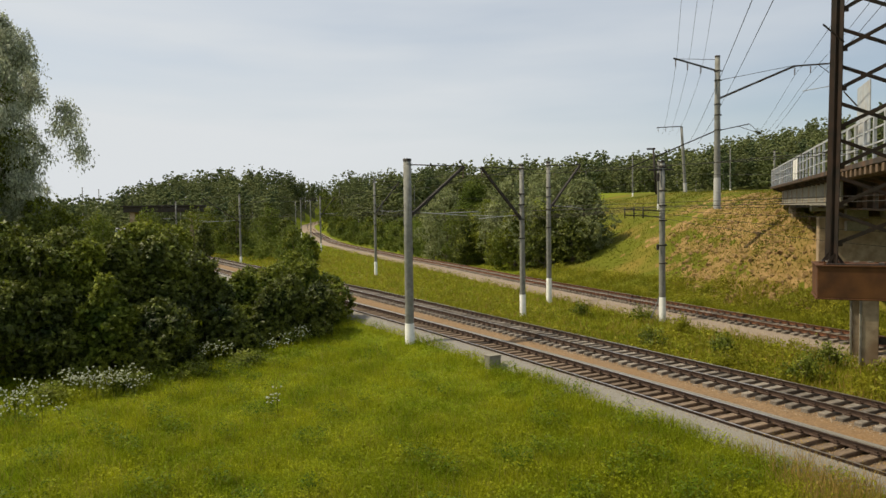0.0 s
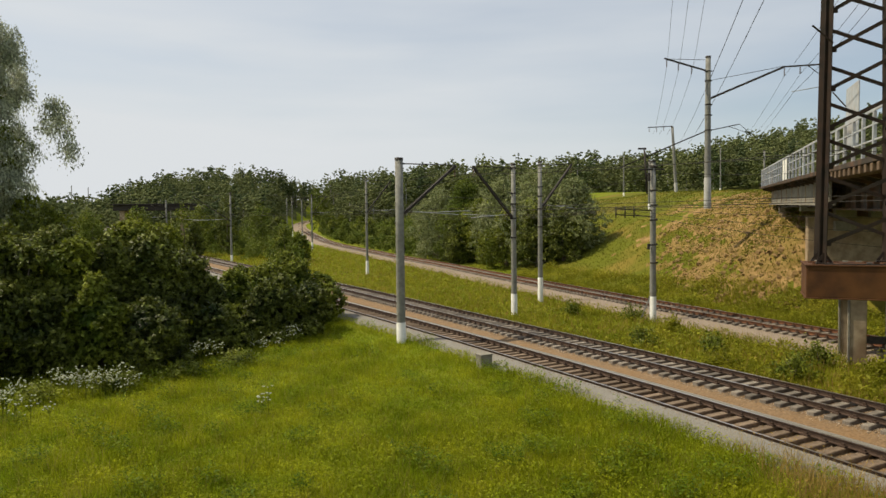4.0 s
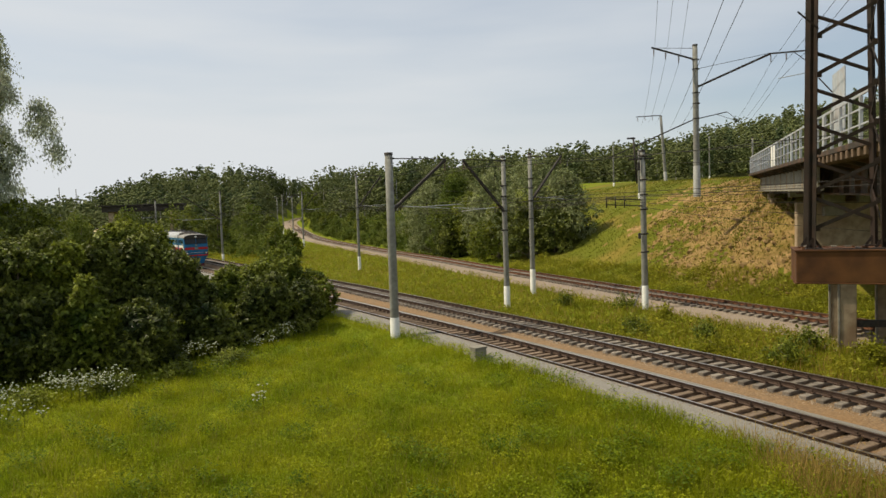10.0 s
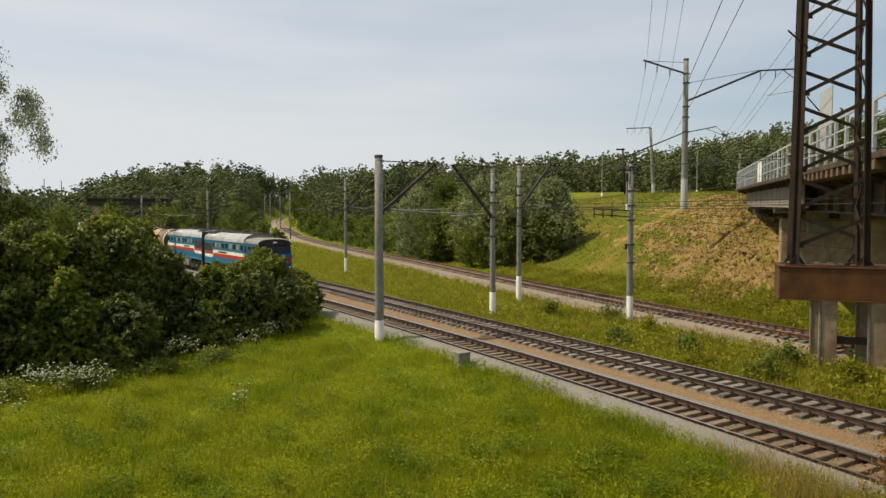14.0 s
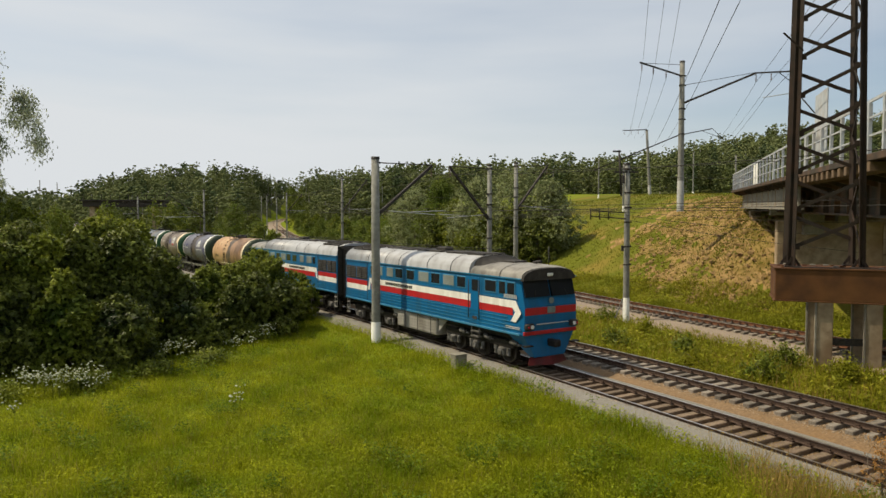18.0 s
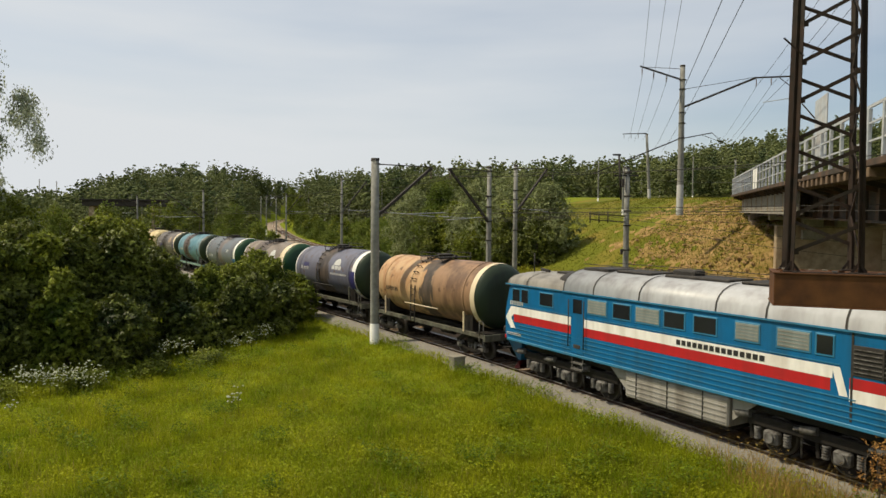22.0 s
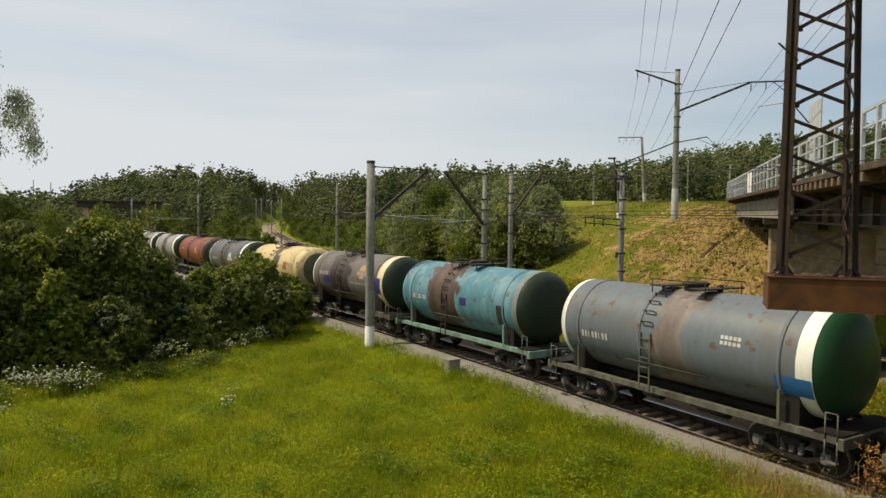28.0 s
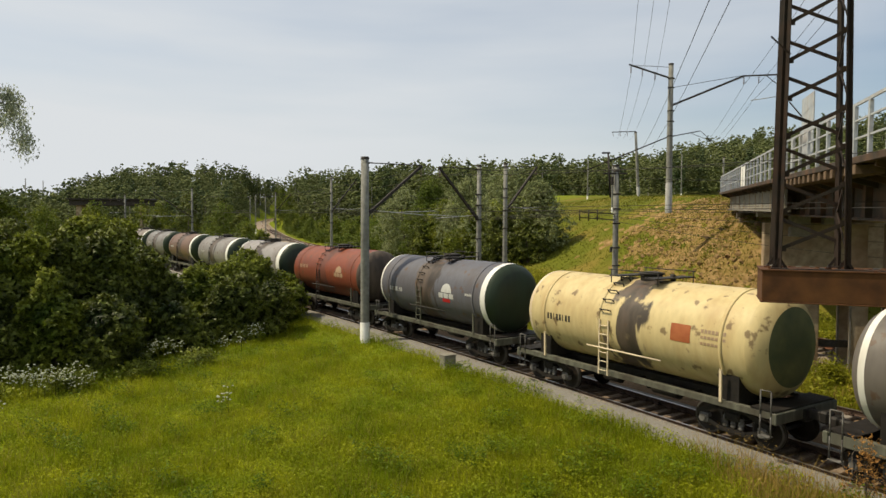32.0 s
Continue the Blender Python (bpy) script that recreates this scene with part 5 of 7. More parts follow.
def clods(seed, n):
    """Crumbling ledges of earth and sandstone on the bare slope, joined."""
    rng = np.random.default_rng(seed)
    x, y, _ = bare(rng, n)
    n = len(x)
    c = np.stack([x, y, ground_z(x, y) + 0.02], 1)
    g = rng.uniform(-0.5, 0.5, n) + 0.35
    big = rng.random(n) ** 2.5
    ax = np.stack([np.cos(g), np.sin(g), 0 * g], 1) * (0.10 + 0.42 * big)[:, None]
    bx = np.stack([-np.sin(g), np.cos(g), 0.5 + 0 * g], 1) * (0.08 + 0.2 * big)[:, None]
    cx = np.stack([0.25 * np.sin(g), -0.25 * np.cos(g), 1 + 0 * g], 1) * (0.02 + 0.07 * rng.random(n))[:, None]
    ring = [c + ax * math.cos(q) * rng.uniform(0.7, 1.2, (n, 1)) + bx * math.sin(q) * rng.uniform(0.7, 1.2, (n, 1)) for q in np.arange(6) * math.pi / 3]
    top = [(p * 0.78 + c * 0.22) + cx * rng.uniform(0.7, 1.2, (n, 1)) for p in ring]
    low = [p - cx * 1.5 for p in ring]
    quads = [(low[i], low[(i + 1) % 6], top[(i + 1) % 6], top[i]) for i in range(6)] + [(top[0], top[1], top[2], top[3]), (top[0], top[3], top[4], top[5])]
    v = np.stack([np.stack(q, 1) for q in quads], 1).reshape(-1, 3)
    tagged(part("earth_ledges", quads_mesh("earth_ledges", v), M_CLOD), "crumbling ledges of sandy earth on the slope", "earth", kind="stuff")


clods(41, 800)
tufts("slope_dry_grass", M_DRY, 1400, 21, bare, 0.1, 0.35, 0.03, 3, "dry grass on the sandy slope")
tufts("slope_tufts", M_SLOPEG, 8000, 24, bare, 0.06, 0.22, 0.03, 3, "green tufts on the sandy slope")
weeds("slope_weeds", M_SLOPEG, 9000, 22, 0.09, "olive weeds on the sandy slope", bare, 0.5)


def stones(seed, n):
    """Loose ballast stones over the two nearer beds, joined."""
    rng = np.random.default_rng(seed)
    vs = []
    for track, lo, hi in ((T1, -2.2, 1.9), (T2, -1.8, 2.0)):
        s = -20 + 62 * rng.random(n) ** 1.2
        w = rng.uniform(lo, hi, n)
        px, py, pz = (np.interp(s, track.s, track.p[:, k]) for k in range(3))
        tx, ty = np.interp(s, track.s, track.t[:, 0]), np.interp(s, track.s, track.t[:, 1])
        z = pz - 0.305 - np.clip(np.abs(w) - 1.5, 0, 1) * 0.35
        if track is T1:
            z = np.where(np.abs(w) > 0.9, pz - 0.085 - np.clip(np.abs(w) - 1.0, 0, 2) * 0.26, z)
        c = np.stack([px + ty * w, py - tx * w, z], 1)
        r = rng.uniform(0.016, 0.036, (n, 3))
        ax = unit(rng, n)
        bx = np.cross(ax, unit(rng, n))
        bx /= np.linalg.norm(bx, axis=1)[:, None]
        cx = np.cross(ax, bx)
        P = [c + ax * r[:, :1], c - ax * r[:, :1], c + bx * r[:, 1:2], c - bx * r[:, 1:2], c + cx * r[:, 2:], c - cx * r[:, 2:]]
        o = np.stack(P, 1)
        vs.append(o)
    v = np.concatenate(vs)
    k = len(v)
    tri = np.array([(0, 2, 4), (2, 1, 4), (1, 3, 4), (3, 0, 4), (2, 0, 5), (1, 2, 5), (3, 1, 5), (0, 3, 5)])
    idx = (np.arange(k)[:, None, None] * 6 + tri[None]).reshape(-1).astype(np.int32)
    me = bpy.data.meshes.new("ballast_stones")
    me.vertices.add(k * 6)
    me.vertices.foreach_set("co", v.reshape(-1).astype(np.float32))
    me.loops.add(len(idx))
    me.loops.foreach_set("vertex_index", idx)
    me.polygons.add(k * 8)
    me.polygons.foreach_set("loop_start", np.arange(0, len(idx), 3, dtype=np.int32))
    me.update(calc_edges=True)
    tagged(part("ballast_stones", me, M_STONE), "loose grey and brown ballast stones", "ballast", kind="stuff")


stones(31, 30000)


# train materials
def paint(name, c, dirt=(0.06, 0.05, 0.04), amount=0.45, rough=0.45, var=0.12, streak=True):
    c2 = tuple(v * (1 - var) for v in c)
    return mat(name, c, c2, 3.0, rough, bump=0.04, stain=dirt, stain_scale=0.9, stain_amount=amount, stretch=(2.2, 2.2, 0.5) if streak else (1, 1, 1))


M_BLUE = paint("blue_paint", (0.006, 0.115, 0.275), (0.018, 0.07, 0.12), 0.5, 0.36)
M_BLUE2 = paint("faded_blue_paint", (0.03, 0.17, 0.30), (0.05, 0.10, 0.14), 0.5, 0.5)
M_CREAM = paint("cream_paint", (0.78, 0.765, 0.72), (0.36, 0.29, 0.21), 0.45)
M_RED = paint("red_paint", (0.42, 0.018, 0.02), (0.16, 0.03, 0.03), 0.4)
M_SILVER = paint("silver_roof_paint", (0.40, 0.405, 0.42), (0.17, 0.155, 0.145), 0.6, 0.42)
M_CABROOF = paint("dull_cab_roof_paint", (0.25, 0.235, 0.21), (0.08, 0.07, 0.06), 0.65, 0.5)
M_SOOT = mat("sooty_metal", (0.022, 0.02, 0.019), (0.045, 0.04, 0.036), 4, 0.75, bump=0.15)
M_GLASS = mat("window_glass", (0.012, 0.014, 0.016), (0.02, 0.022, 0.024), 1, 0.08, bump=0)
M_PANE = paint("painted_pane", (0.20, 0.24, 0.23), (0.1, 0.12, 0.12), 0.5)
M_TANKGREY = paint("grey_paint", (0.30, 0.285, 0.255), (0.11, 0.09, 0.07), 0.6, 0.7)
# iron this dark has the shade below the vehicles mixed into its colour
M_BOGIE = mat("shaded_oily_iron", (0.009, 0.008, 0.007), (0.02, 0.016, 0.013), 6, 0.65, bump=0.2)
M_BOGIE2 = mat("dusty_iron", (0.15, 0.145, 0.135), (0.04, 0.035, 0.03), 6, 0.7, bump=0.2)
# wheels darkened likewise, for the shade they run in
M_WHEEL = mat("shaded_wheel_steel", (0.026, 0.02, 0.015), (0.014, 0.011, 0.008), 5, 0.6, metal=0.3, bump=0.1)
M_TREAD = mat("polished_tread", (0.10, 0.09, 0.08), (0.06, 0.055, 0.05), 6, 0.5, metal=0.6, bump=0)
M_LAMP = mat("lamp_lens", (0.75, 0.76, 0.74), (0.6, 0.6, 0.6), 5, 0.15, bump=0)
M_RINGW = paint("white_ring", (0.74, 0.73, 0.68), (0.35, 0.28, 0.2), 0.35)
M_RINGC = paint("cream_ring", (0.66, 0.55, 0.38), (0.35, 0.25, 0.15), 0.45)
M_GREEN = paint("green_end_paint", (0.016, 0.062, 0.028), (0.018, 0.03, 0.018), 0.5)
M_DKGREEN = paint("dark_green_end", (0.024, 0.038, 0.022), (0.016, 0.018, 0.013), 0.55)
M_SPILL = mat("spilled_oil", (0.045, 0.036, 0.03), (0.085, 0.065, 0.05), 2.5, 0.6, bump=0.05, stain=(0.15, 0.11, 0.075), stain_scale=1.1, stain_amount=0.5, stretch=(2, 2, 0.6))
# frame green lowered to hold the shade under the barrel, dirt included
M_SIDE = paint("shaded_pale_green_frame", (0.12, 0.12, 0.09), (0.045, 0.037, 0.028), 0.85, 0.7, 0.4)
M_SIDET = paint("turquoise_frame", (0.19, 0.30, 0.25), (0.08, 0.09, 0.075), 0.75, 0.7, 0.3)
M_VIOLET = paint("violet_label", (0.035, 0.033, 0.13), (0.05, 0.045, 0.06), 0.6)
M_INK = paint("dark_lettering", (0.03, 0.03, 0.03), (0.05, 0.04, 0.03), 0.3)
M_LETW = paint("white_lettering", (0.48, 0.48, 0.46), (0.28, 0.25, 0.21), 0.7)
# darker red for the rail guard: the nose's shade is in the colour
M_DKRED = paint("shaded_red_paint", (0.11, 0.012, 0.011), (0.035, 0.016, 0.014), 0.75)
M_FAINT = paint("faded_lettering", (0.30, 0.29, 0.26), (0.17, 0.15, 0.13), 0.7)
M_ORANGE = paint("orange_mark", (0.36, 0.24, 0.14), (0.25, 0.19, 0.14), 0.8)

HL = 8.425


def wheel_mesh(r):
    me = MB().lathe([(-0.07, 0.0), (-0.07, r - 0.12), (-0.035, r - 0.1), (-0.06, r - 0.05), (-0.065, r + 0.025), (-0.035, r + 0.025), (-0.03, r), (0.065, r - 0.008), (0.07, r - 0.07), (0.03, r - 0.1), (0.05, 0.14), (0.09, 0.1), (0.09, 0.0)], 26, "y").mesh("wheel")
    me.materials.append(M_WHEEL)
    return me


def tread_mesh(r):
    me = MB().lathe([(-0.028, r + 0.004), (0.066, r - 0.004), (0.074, r - 0.012), (0.074, r - 0.06)], 26, "y").mesh("tyre_rim")
    me.materials.append(M_TREAD)
    return me


WH = {r: (wheel_mesh(r), tread_mesh(r)) for r in (0.525, 0.475)}


def wheels(parent, x, r):
    """One wheelset: two wheels on an axle."""
    ax = part("axle", MB().tube((x, -0.95, r), (x, 0.95, r), 0.08, n=10), M_BOGIE, parent)
    for sy in (-1, 1):
        w = part("wheel", WH[r][0], M_WHEEL, parent)
        w.matrix_basis = pose(x, sy * 0.79, r, 0, 0, 0 if sy > 0 else 180)
        t = part("tyre_rim", WH[r][1], M_TREAD, w, "polished steel tyre rim")
    return ax


def loco_bogie(parent, xc):
    b = part("bogie", MB().box((xc, 0, 0.85), (4.6, 1.7, 0.22), 0.04), M_BOGIE, parent, "shade-dark oily three-axle bogie")
    for k in (-1, 0, 1):
        wheels(b, xc + k * 1.85, 0.525)
    for sy in (-1, 1):
        part("side_frame", MB().box((xc, sy * 1.12, 0.88), (5.2, 0.12, 0.3), 0.03), M_BOGIE, b)
        for k in (-1, 0, 1):
            x = xc + k * 1.85
            part("axle_box", MB().box((x, sy * 1.16, 0.53), (0.42, 0.26, 0.36), 0.05).tube((x, sy * 1.28, 0.53), (x, sy * 1.36, 0.53), 0.13, n=12), M_BOGIE2, b, "dusty axle box")
            for dx in (-0.42, 0.42):
                mb = MB()
                for q in range(5):
                    mb.lathe([(0.0, 0.085), (0.035, 0.11), (0.07, 0.085)], 10, "z", (x + dx, sy * 1.16, 0.38 + q * 0.07))
                part("spring", mb, M_BOGIE2, b, "coil spring")
            part("brake_cylinder", MB().tube((x + 0.62, sy * 1.2, 1.02), (x + 1.05, sy * 1.2, 0.96), 0.11, n=10).tube((x + 1.05, sy * 1.2, 0.96), (x + 1.25, sy * 1.2, 0.93), 0.05, n=8), M_BOGIE2, b, "grey brake cylinder")
            part("brake_hanger", MB().bar((x + 0.75, sy * 1.0, 0.95), (x + 0.7, sy * 1.0, 0.3), 0.07, 0.09).box((x + 0.66, sy * 0.8, 0.42), (0.08, 0.1, 0.34), 0.02), M_BOGIE, b)
            part("sand_pipe", MB().tube((x - 0.75, sy * 1.1, 0.95), (x - 0.62, sy * 0.85, 0.12), 0.025, n=6), M_BOGIE2, b)
    return b


def side_quad(x0, x1, z0, z1, sy, off=0.004, cut=0.0):
    """A thin plate on the body's side, whose front edge may slant by cut."""
    y = sy * (1.475 + off)
    y2 = sy * 1.46
    vs = [(x0, y, z0), (x1, y, z0), (x1 + cut, y, z1), (x0 + cut, y, z1), (x0, y2, z0), (x1, y2, z0), (x1 + cut, y2, z1), (x0 + cut, y2, z1)]
    return vs, [(0, 1, 2, 3), (7, 6, 5, 4), (0, 4, 5, 1), (1, 5, 6, 2), (2, 6, 7, 3), (3, 7, 4, 0)]


def bars(x0, z0, n, w, h, gap, sy, y, mb=None):
    mb = mb or MB()
    for i in range(n):
        mb.box((x0 + sy * -1 * 0 + i * (w + gap), sy * y, z0), (w, 0.012, h))
    return mb


def locomotive(label):
    t = thing("locomotive", pose(0, 0, 0), label, "locomotive", "locomotive sections")
    # hull: sections along the length (place, half width, top of the side)
    st = [(-HL, 1.475), (6.9, 1.475), (7.9, 1.46), (8.25, 1.40)]
    mb = MB()
    zs = [1.42, 1.5, 2.6, 3.74]
    nose = [0.10, 0.16, 0.17, -0.12]
    vs = []
    for x, w in st:
        for sy in (-1, 1):
            for k, z in enumerate(zs):
                vs.append((x + (nose[k] if x > 8 else (-0.12 if x > 7.5 and k == 3 else 0)), sy * w, z))
    fs = []
    n = len(zs)
    for i in range(len(st) - 1):
        for k in range(n - 1):
            a, b = i * 2 * n + k, (i + 1) * 2 * n + k
            fs.append((a, b, b + 1, a + 1))
            fs.append((a + n, a + n + 1, b + n + 1, b + n))
        a, b = i * 2 * n, (i + 1) * 2 * n
        fs.append((a, a + n, b + n, b))
    e = (len(st) - 1) * 2 * n
    for k in range(n - 1):
        fs.append((e + k, e + n + k, e + n + k + 1, e + k + 1))
        fs.append((k, k + 1, n + k + 1, n + k))
    mb.add(vs, fs)
    body = part("body", mb, M_BLUE, t, "blue painted steel body")

    # roof
    def arc(x, w, zg, zt, nseg=12):
        out = []
        for i in range(nseg + 1):
            a = math.pi * i / nseg
            yq = -math.cos(a)
            out.append((x, w * math.copysign(abs(yq) ** 0.75, yq), zg + (zt - zg) * math.sin(a) ** 0.8))
        return out

    def shell(stations, nseg=12):
        m = MB()
        vv = [p for s in stations for p in arc(*s, nseg)]
        k = nseg + 1
        m.add(vv, [(i * k + j, i * k + j + 1, (i + 1) * k + j + 1, (i + 1) * k + j) for i in range(len(stations) - 1) for j in range(nseg)], True)
        m.f += [tuple(range(k)), tuple(reversed(range((len(stations) - 1) * k, len(stations) * k)))]
        m.s += [False, False]
        return m

    roof = part("roof", shell([(-HL, 1.5, 3.70, 4.5), (4.75, 1.5, 3.70, 4.5)]), M_SILVER, t, "silver-grey sooty roof")
    part("roof_step", shell([(4.75, 1.3, 3.9, 4.5), (5.35, 1.22, 3.9, 4.36), (5.5, 1.1, 3.9, 4.2)]), M_SOOT, roof, "black sloping end of the high roof")
    cab = part("cab_roof", shell([(4.76, 1.5, 3.70, 4.22), (6.9, 1.5, 3.70, 4.22), (7.9, 1.48, 3.70, 4.19), (8.24, 1.43, 3.70, 4.13)]), M_CABROOF, t, "grey cab roof")
    br = shell([(8.1, 1.45, 3.62, 4.15), (8.34, 1.41, 3.62, 4.1)])
    part("visor", br, M_SOOT, cab, "black brow over the windscreen")
    for x in (-5.35, -3.3, -1.75, 1.1, 3.17, 4.72, 6.9):
        zt = 4.5 if x < 4.74 else 4.22
        ring = MB()
        a1, a2 = arc(x - 0.025, 1.515, 3.69, zt + 0.018), arc(x + 0.025, 1.515, 3.69, zt + 0.018)
        ring.add(a1 + a2, [(i, i + 1, i + 14, i + 13) for i in range(12)], True)
        part("roof_strap", ring, M_SOOT, roof if x < 4.74 else cab)
    for x0, x1 in ((-8.05, -6.9), (-6.75, -5.6)):
        for sy in (-1, 1):
            tilt = Matrix.Rotation(radians(-10.5 * sy), 3, "X")
            h = part("roof_louvre", MB().box(((x0 + x1) / 2, sy * 0.68, 4.46), (x1 - x0, 0.95, 0.09), 0.02, tilt), M_SOOT, roof, "black roof louvre")
            for q in range(7):
                part("louvre_slat", MB().box(((x0 + x1) / 2, sy * (0.28 + q * 0.13), 4.59 - q * 0.0245), (x1 - x0 - 0.12, 0.03, 0.05)), M_SOOT, h)
    for x0, x1, w in ((-4.9, -3.6, 1.0), (-3.1, -1.9, 1.2), (-1.5, 0.9, 1.15), (1.4, 3.0, 1.2), (3.3, 4.6, 1.3)):
        part("roof_hatch", MB().box(((x0 + x1) / 2, 0, 4.5), (x1 - x0, w, 0.12), 0.03), M_SOOT, roof, "sooty black roof hatch")
    part("exhaust", MB().box((0.4, 0, 4.62), (0.9, 0.5, 0.2), 0.04), M_SOOT, roof)
    part("cab_roof_hatch", MB().box((5.9, 0.1, 4.25), (0.9, 0.7, 0.09), 0.02), M_SOOT, cab)
    part("horn", MB().tube((6.9, 0.35, 4.28), (7.4, 0.35, 4.3), 0.03, 0.07, 8).box((7.0, 0.35, 4.24), (0.2, 0.1, 0.1)), M_SOOT, cab)
    part("aerial", MB().tube((7.7, 0.5, 4.15), (7.7, 0.5, 4.95), 0.025, n=6), M_SOOT, cab)
    for sy in (-1, 1):
        part("roof_rail", MB().tube((-7.8, sy * 0.72, 4.7), (4.5, sy * 0.72, 4.7), 0.012, n=5), M_SOOT, roof)
        part("gutter", MB().box((-1.8, sy * 1.505, 3.70), (13.2, 0.04, 0.05)).box((6.6, sy * 1.5, 3.70), (3.4, 0.04, 0.05)), M_BLUE2, t)
        # stripes
        w0 = MB().add(*side_quad(-5.05, 7.35, 2.50, 2.80, sy))
        w0.add(*side_quad(7.35, 7.95, 2.50, 2.80, sy, cut=0))
        part("white_stripe", w0, M_CREAM, body, "cream-white stripe")
        part("stripe_slant", MB().add(*side_quad(-5.42, -5.22, 2.12, 2.80, sy, cut=0.2)), M_CREAM, body)
        part("red_stripe", MB().add(*side_quad(-5.0, 7.75, 2.19, 2.497, sy)), M_RED, body, "red stripe")
        ch = MB()
        y = sy * 1.485
        ch.add([(7.95, y, 2.80), (8.3, y, 2.32), (7.95, y, 1.92), (7.62, y, 1.92), (7.92, y, 2.34), (7.75, y, 2.497)], [(0, 1, 4, 5), (1, 2, 3, 4)])
        part("arrow_tip", ch, M_CREAM, body, "cream-white arrow point")
        part("rear_red_stripe", MB().add(*side_quad(-8.35, -5.45, 2.33, 2.6, sy)), M_RED, body)
        part("rear_cream_stripe", MB().add(*side_quad(-8.35, -5.45, 2.02, 2.327, sy)), M_CREAM, body)
        for z in (2.08, 1.93, 1.78, 1.63):
            part("side_rib", MB().box((-0.2 if z < 2 else 0.9, sy * 1.482, z), (16.0 if z < 2 else 13.0, 0.022, 0.028)), M_BLUE2, body)
        part("side_rib", MB().box((1.3, sy * 1.482, 2.86), (13.0, 0.02, 0.025)), M_BLUE2, body)
        part("sole_bar", MB().box((-0.1, sy * 1.46, 1.44), (16.6, 0.09, 0.1), 0.015), M_BLUE2, t)
        # windows: place, width, material
        for x, w, m, lab in ((-4.85, 0.5, M_GLASS, "dark window"), (-4.05, 0.95, M_PANE, "painted-over pane"), (-2.75, 0.8, M_PANE, "slatted vent"), (-1.75, 0.85, M_GLASS, "dark window"), (-0.55, 0.85, M_GLASS, "dark window"), (0.75, 1.05, M_PANE, "painted-over pane"), (1.85, 0.85, M_GLASS, "dark window"), (3.0, 1.0, M_PANE, "painted-over pane"), (4.05, 0.75, M_GLASS, "dark window"), (6.25, 0.85, M_GLASS, "dark window")):
            if sy > 0:
                if x == 4.05:
                    continue
                x = {6.25: 5.72, -0.55: -0.3, -1.75: -1.4}.get(x, x)
            win = part("window", MB().box((x, sy * 1.47, 3.27), (w, 0.05, 0.56), 0.02), M_BLUE2, body, lab)
            part("pane", MB().box((x, sy * 1.492, 3.28), (w - 0.1, 0.02, 0.46), 0.008), m, win)
            if m is M_PANE:
                for q in range(5):
                    part("slat", MB().box((x, sy * 1.506, 3.10 + q * 0.09), (w - 0.14, 0.01, 0.02)), M_TANKGREY, win)
        cw = part("cab_window", MB().box((7.05, sy * 1.462, 3.27), (0.5, 0.04, 0.6), 0.015), M_BLUE2, body)
        part("pane", MB().box((7.05, sy * 1.482, 3.27), (0.4, 0.02, 0.5)), M_GLASS, cw)
        cw = part("cab_window", MB().box((7.62, sy * 1.452, 3.27), (0.55, 0.05, 0.55), 0.015), M_BLUE2, body)
        part("pane", MB().box((7.62, sy * 1.475, 3.27), (0.46, 0.02, 0.46)), M_GLASS, cw)
        # door
        dx = 5.12 if sy < 0 else 3.97
        d = part("door", MB().box((dx, sy * 1.478, 2.55), (0.66, 0.03, 2.05), 0.01), M_BLUE, body, "blue side door with dark handrails")
        part("door_pane", MB().box((dx, sy * 1.496, 3.22), (0.46, 0.01, 0.5)), M_GLASS, d)
        for q in (dx - 0.4, dx + 0.4):
            part("handrail", MB().tube((q, sy * 1.56, 1.75), (q, sy * 1.56, 3.45), 0.02, n=6), M_SOOT, d)
        part("kick_slot", MB().box((dx, sy * 1.497, 1.78), (0.36, 0.012, 0.14), 0.005), M_SOOT, d)
        part("step", MB().box((dx, sy * 1.4, 1.18), (0.6, 0.2, 0.05)).bar((dx - 0.28, sy * 1.45, 1.42), (dx - 0.28, sy * 1.45, 0.95), 0.03).bar((dx + 0.28, sy * 1.45, 1.42), (dx + 0.28, sy * 1.45, 0.95), 0.03).box((dx, sy * 1.42, 0.96), (0.6, 0.2, 0.05)), M_BOGIE2, t)
        # cooler grilles at the rear
        for x0 in (-7.65, -6.2):
            g = part("grille", MB().box((x0, sy * 1.47, 3.02), (1.36, 0.05, 0.72), 0.01), M_SOOT, body, "black cooler grille with pale slats")
            for q in range(6):
                part("grille_slat", MB().box((x0, sy * 1.505, 2.76 + q * 0.105), (1.3, 0.035, 0.02)), M_BOGIE2, g)
            part("grille_mullion", MB().box((x0, sy * 1.51, 3.02), (0.04, 0.04, 0.68)), M_SOOT, g)
        part("panel_joint", MB().box((-5.5, sy * 1.478, 2.6), (0.05, 0.02, 2.1)).box((-8.3, sy * 1.478, 2.6), (0.05, 0.02, 2.1)), M_SOOT, body)
        # company lettering and number as plain bars
        part("lettering", bars(-3.2, 2.65, 15, 0.14, 0.15, 0.055, sy, 1.485), M_INK, body, "row of dark marks on the stripe")
        part("number_marking", bars(7.2, 2.95, 8, 0.06, 0.17, 0.05, sy, 1.478), M_LETW, body, "row of white marks below the cab window")
        part("fine_print", MB().box((7.75, sy * 1.482, 1.72), (0.95, 0.012, 0.03)).box((7.75, sy * 1.482, 1.66), (0.95, 0.012, 0.02)), M_LETW, body)
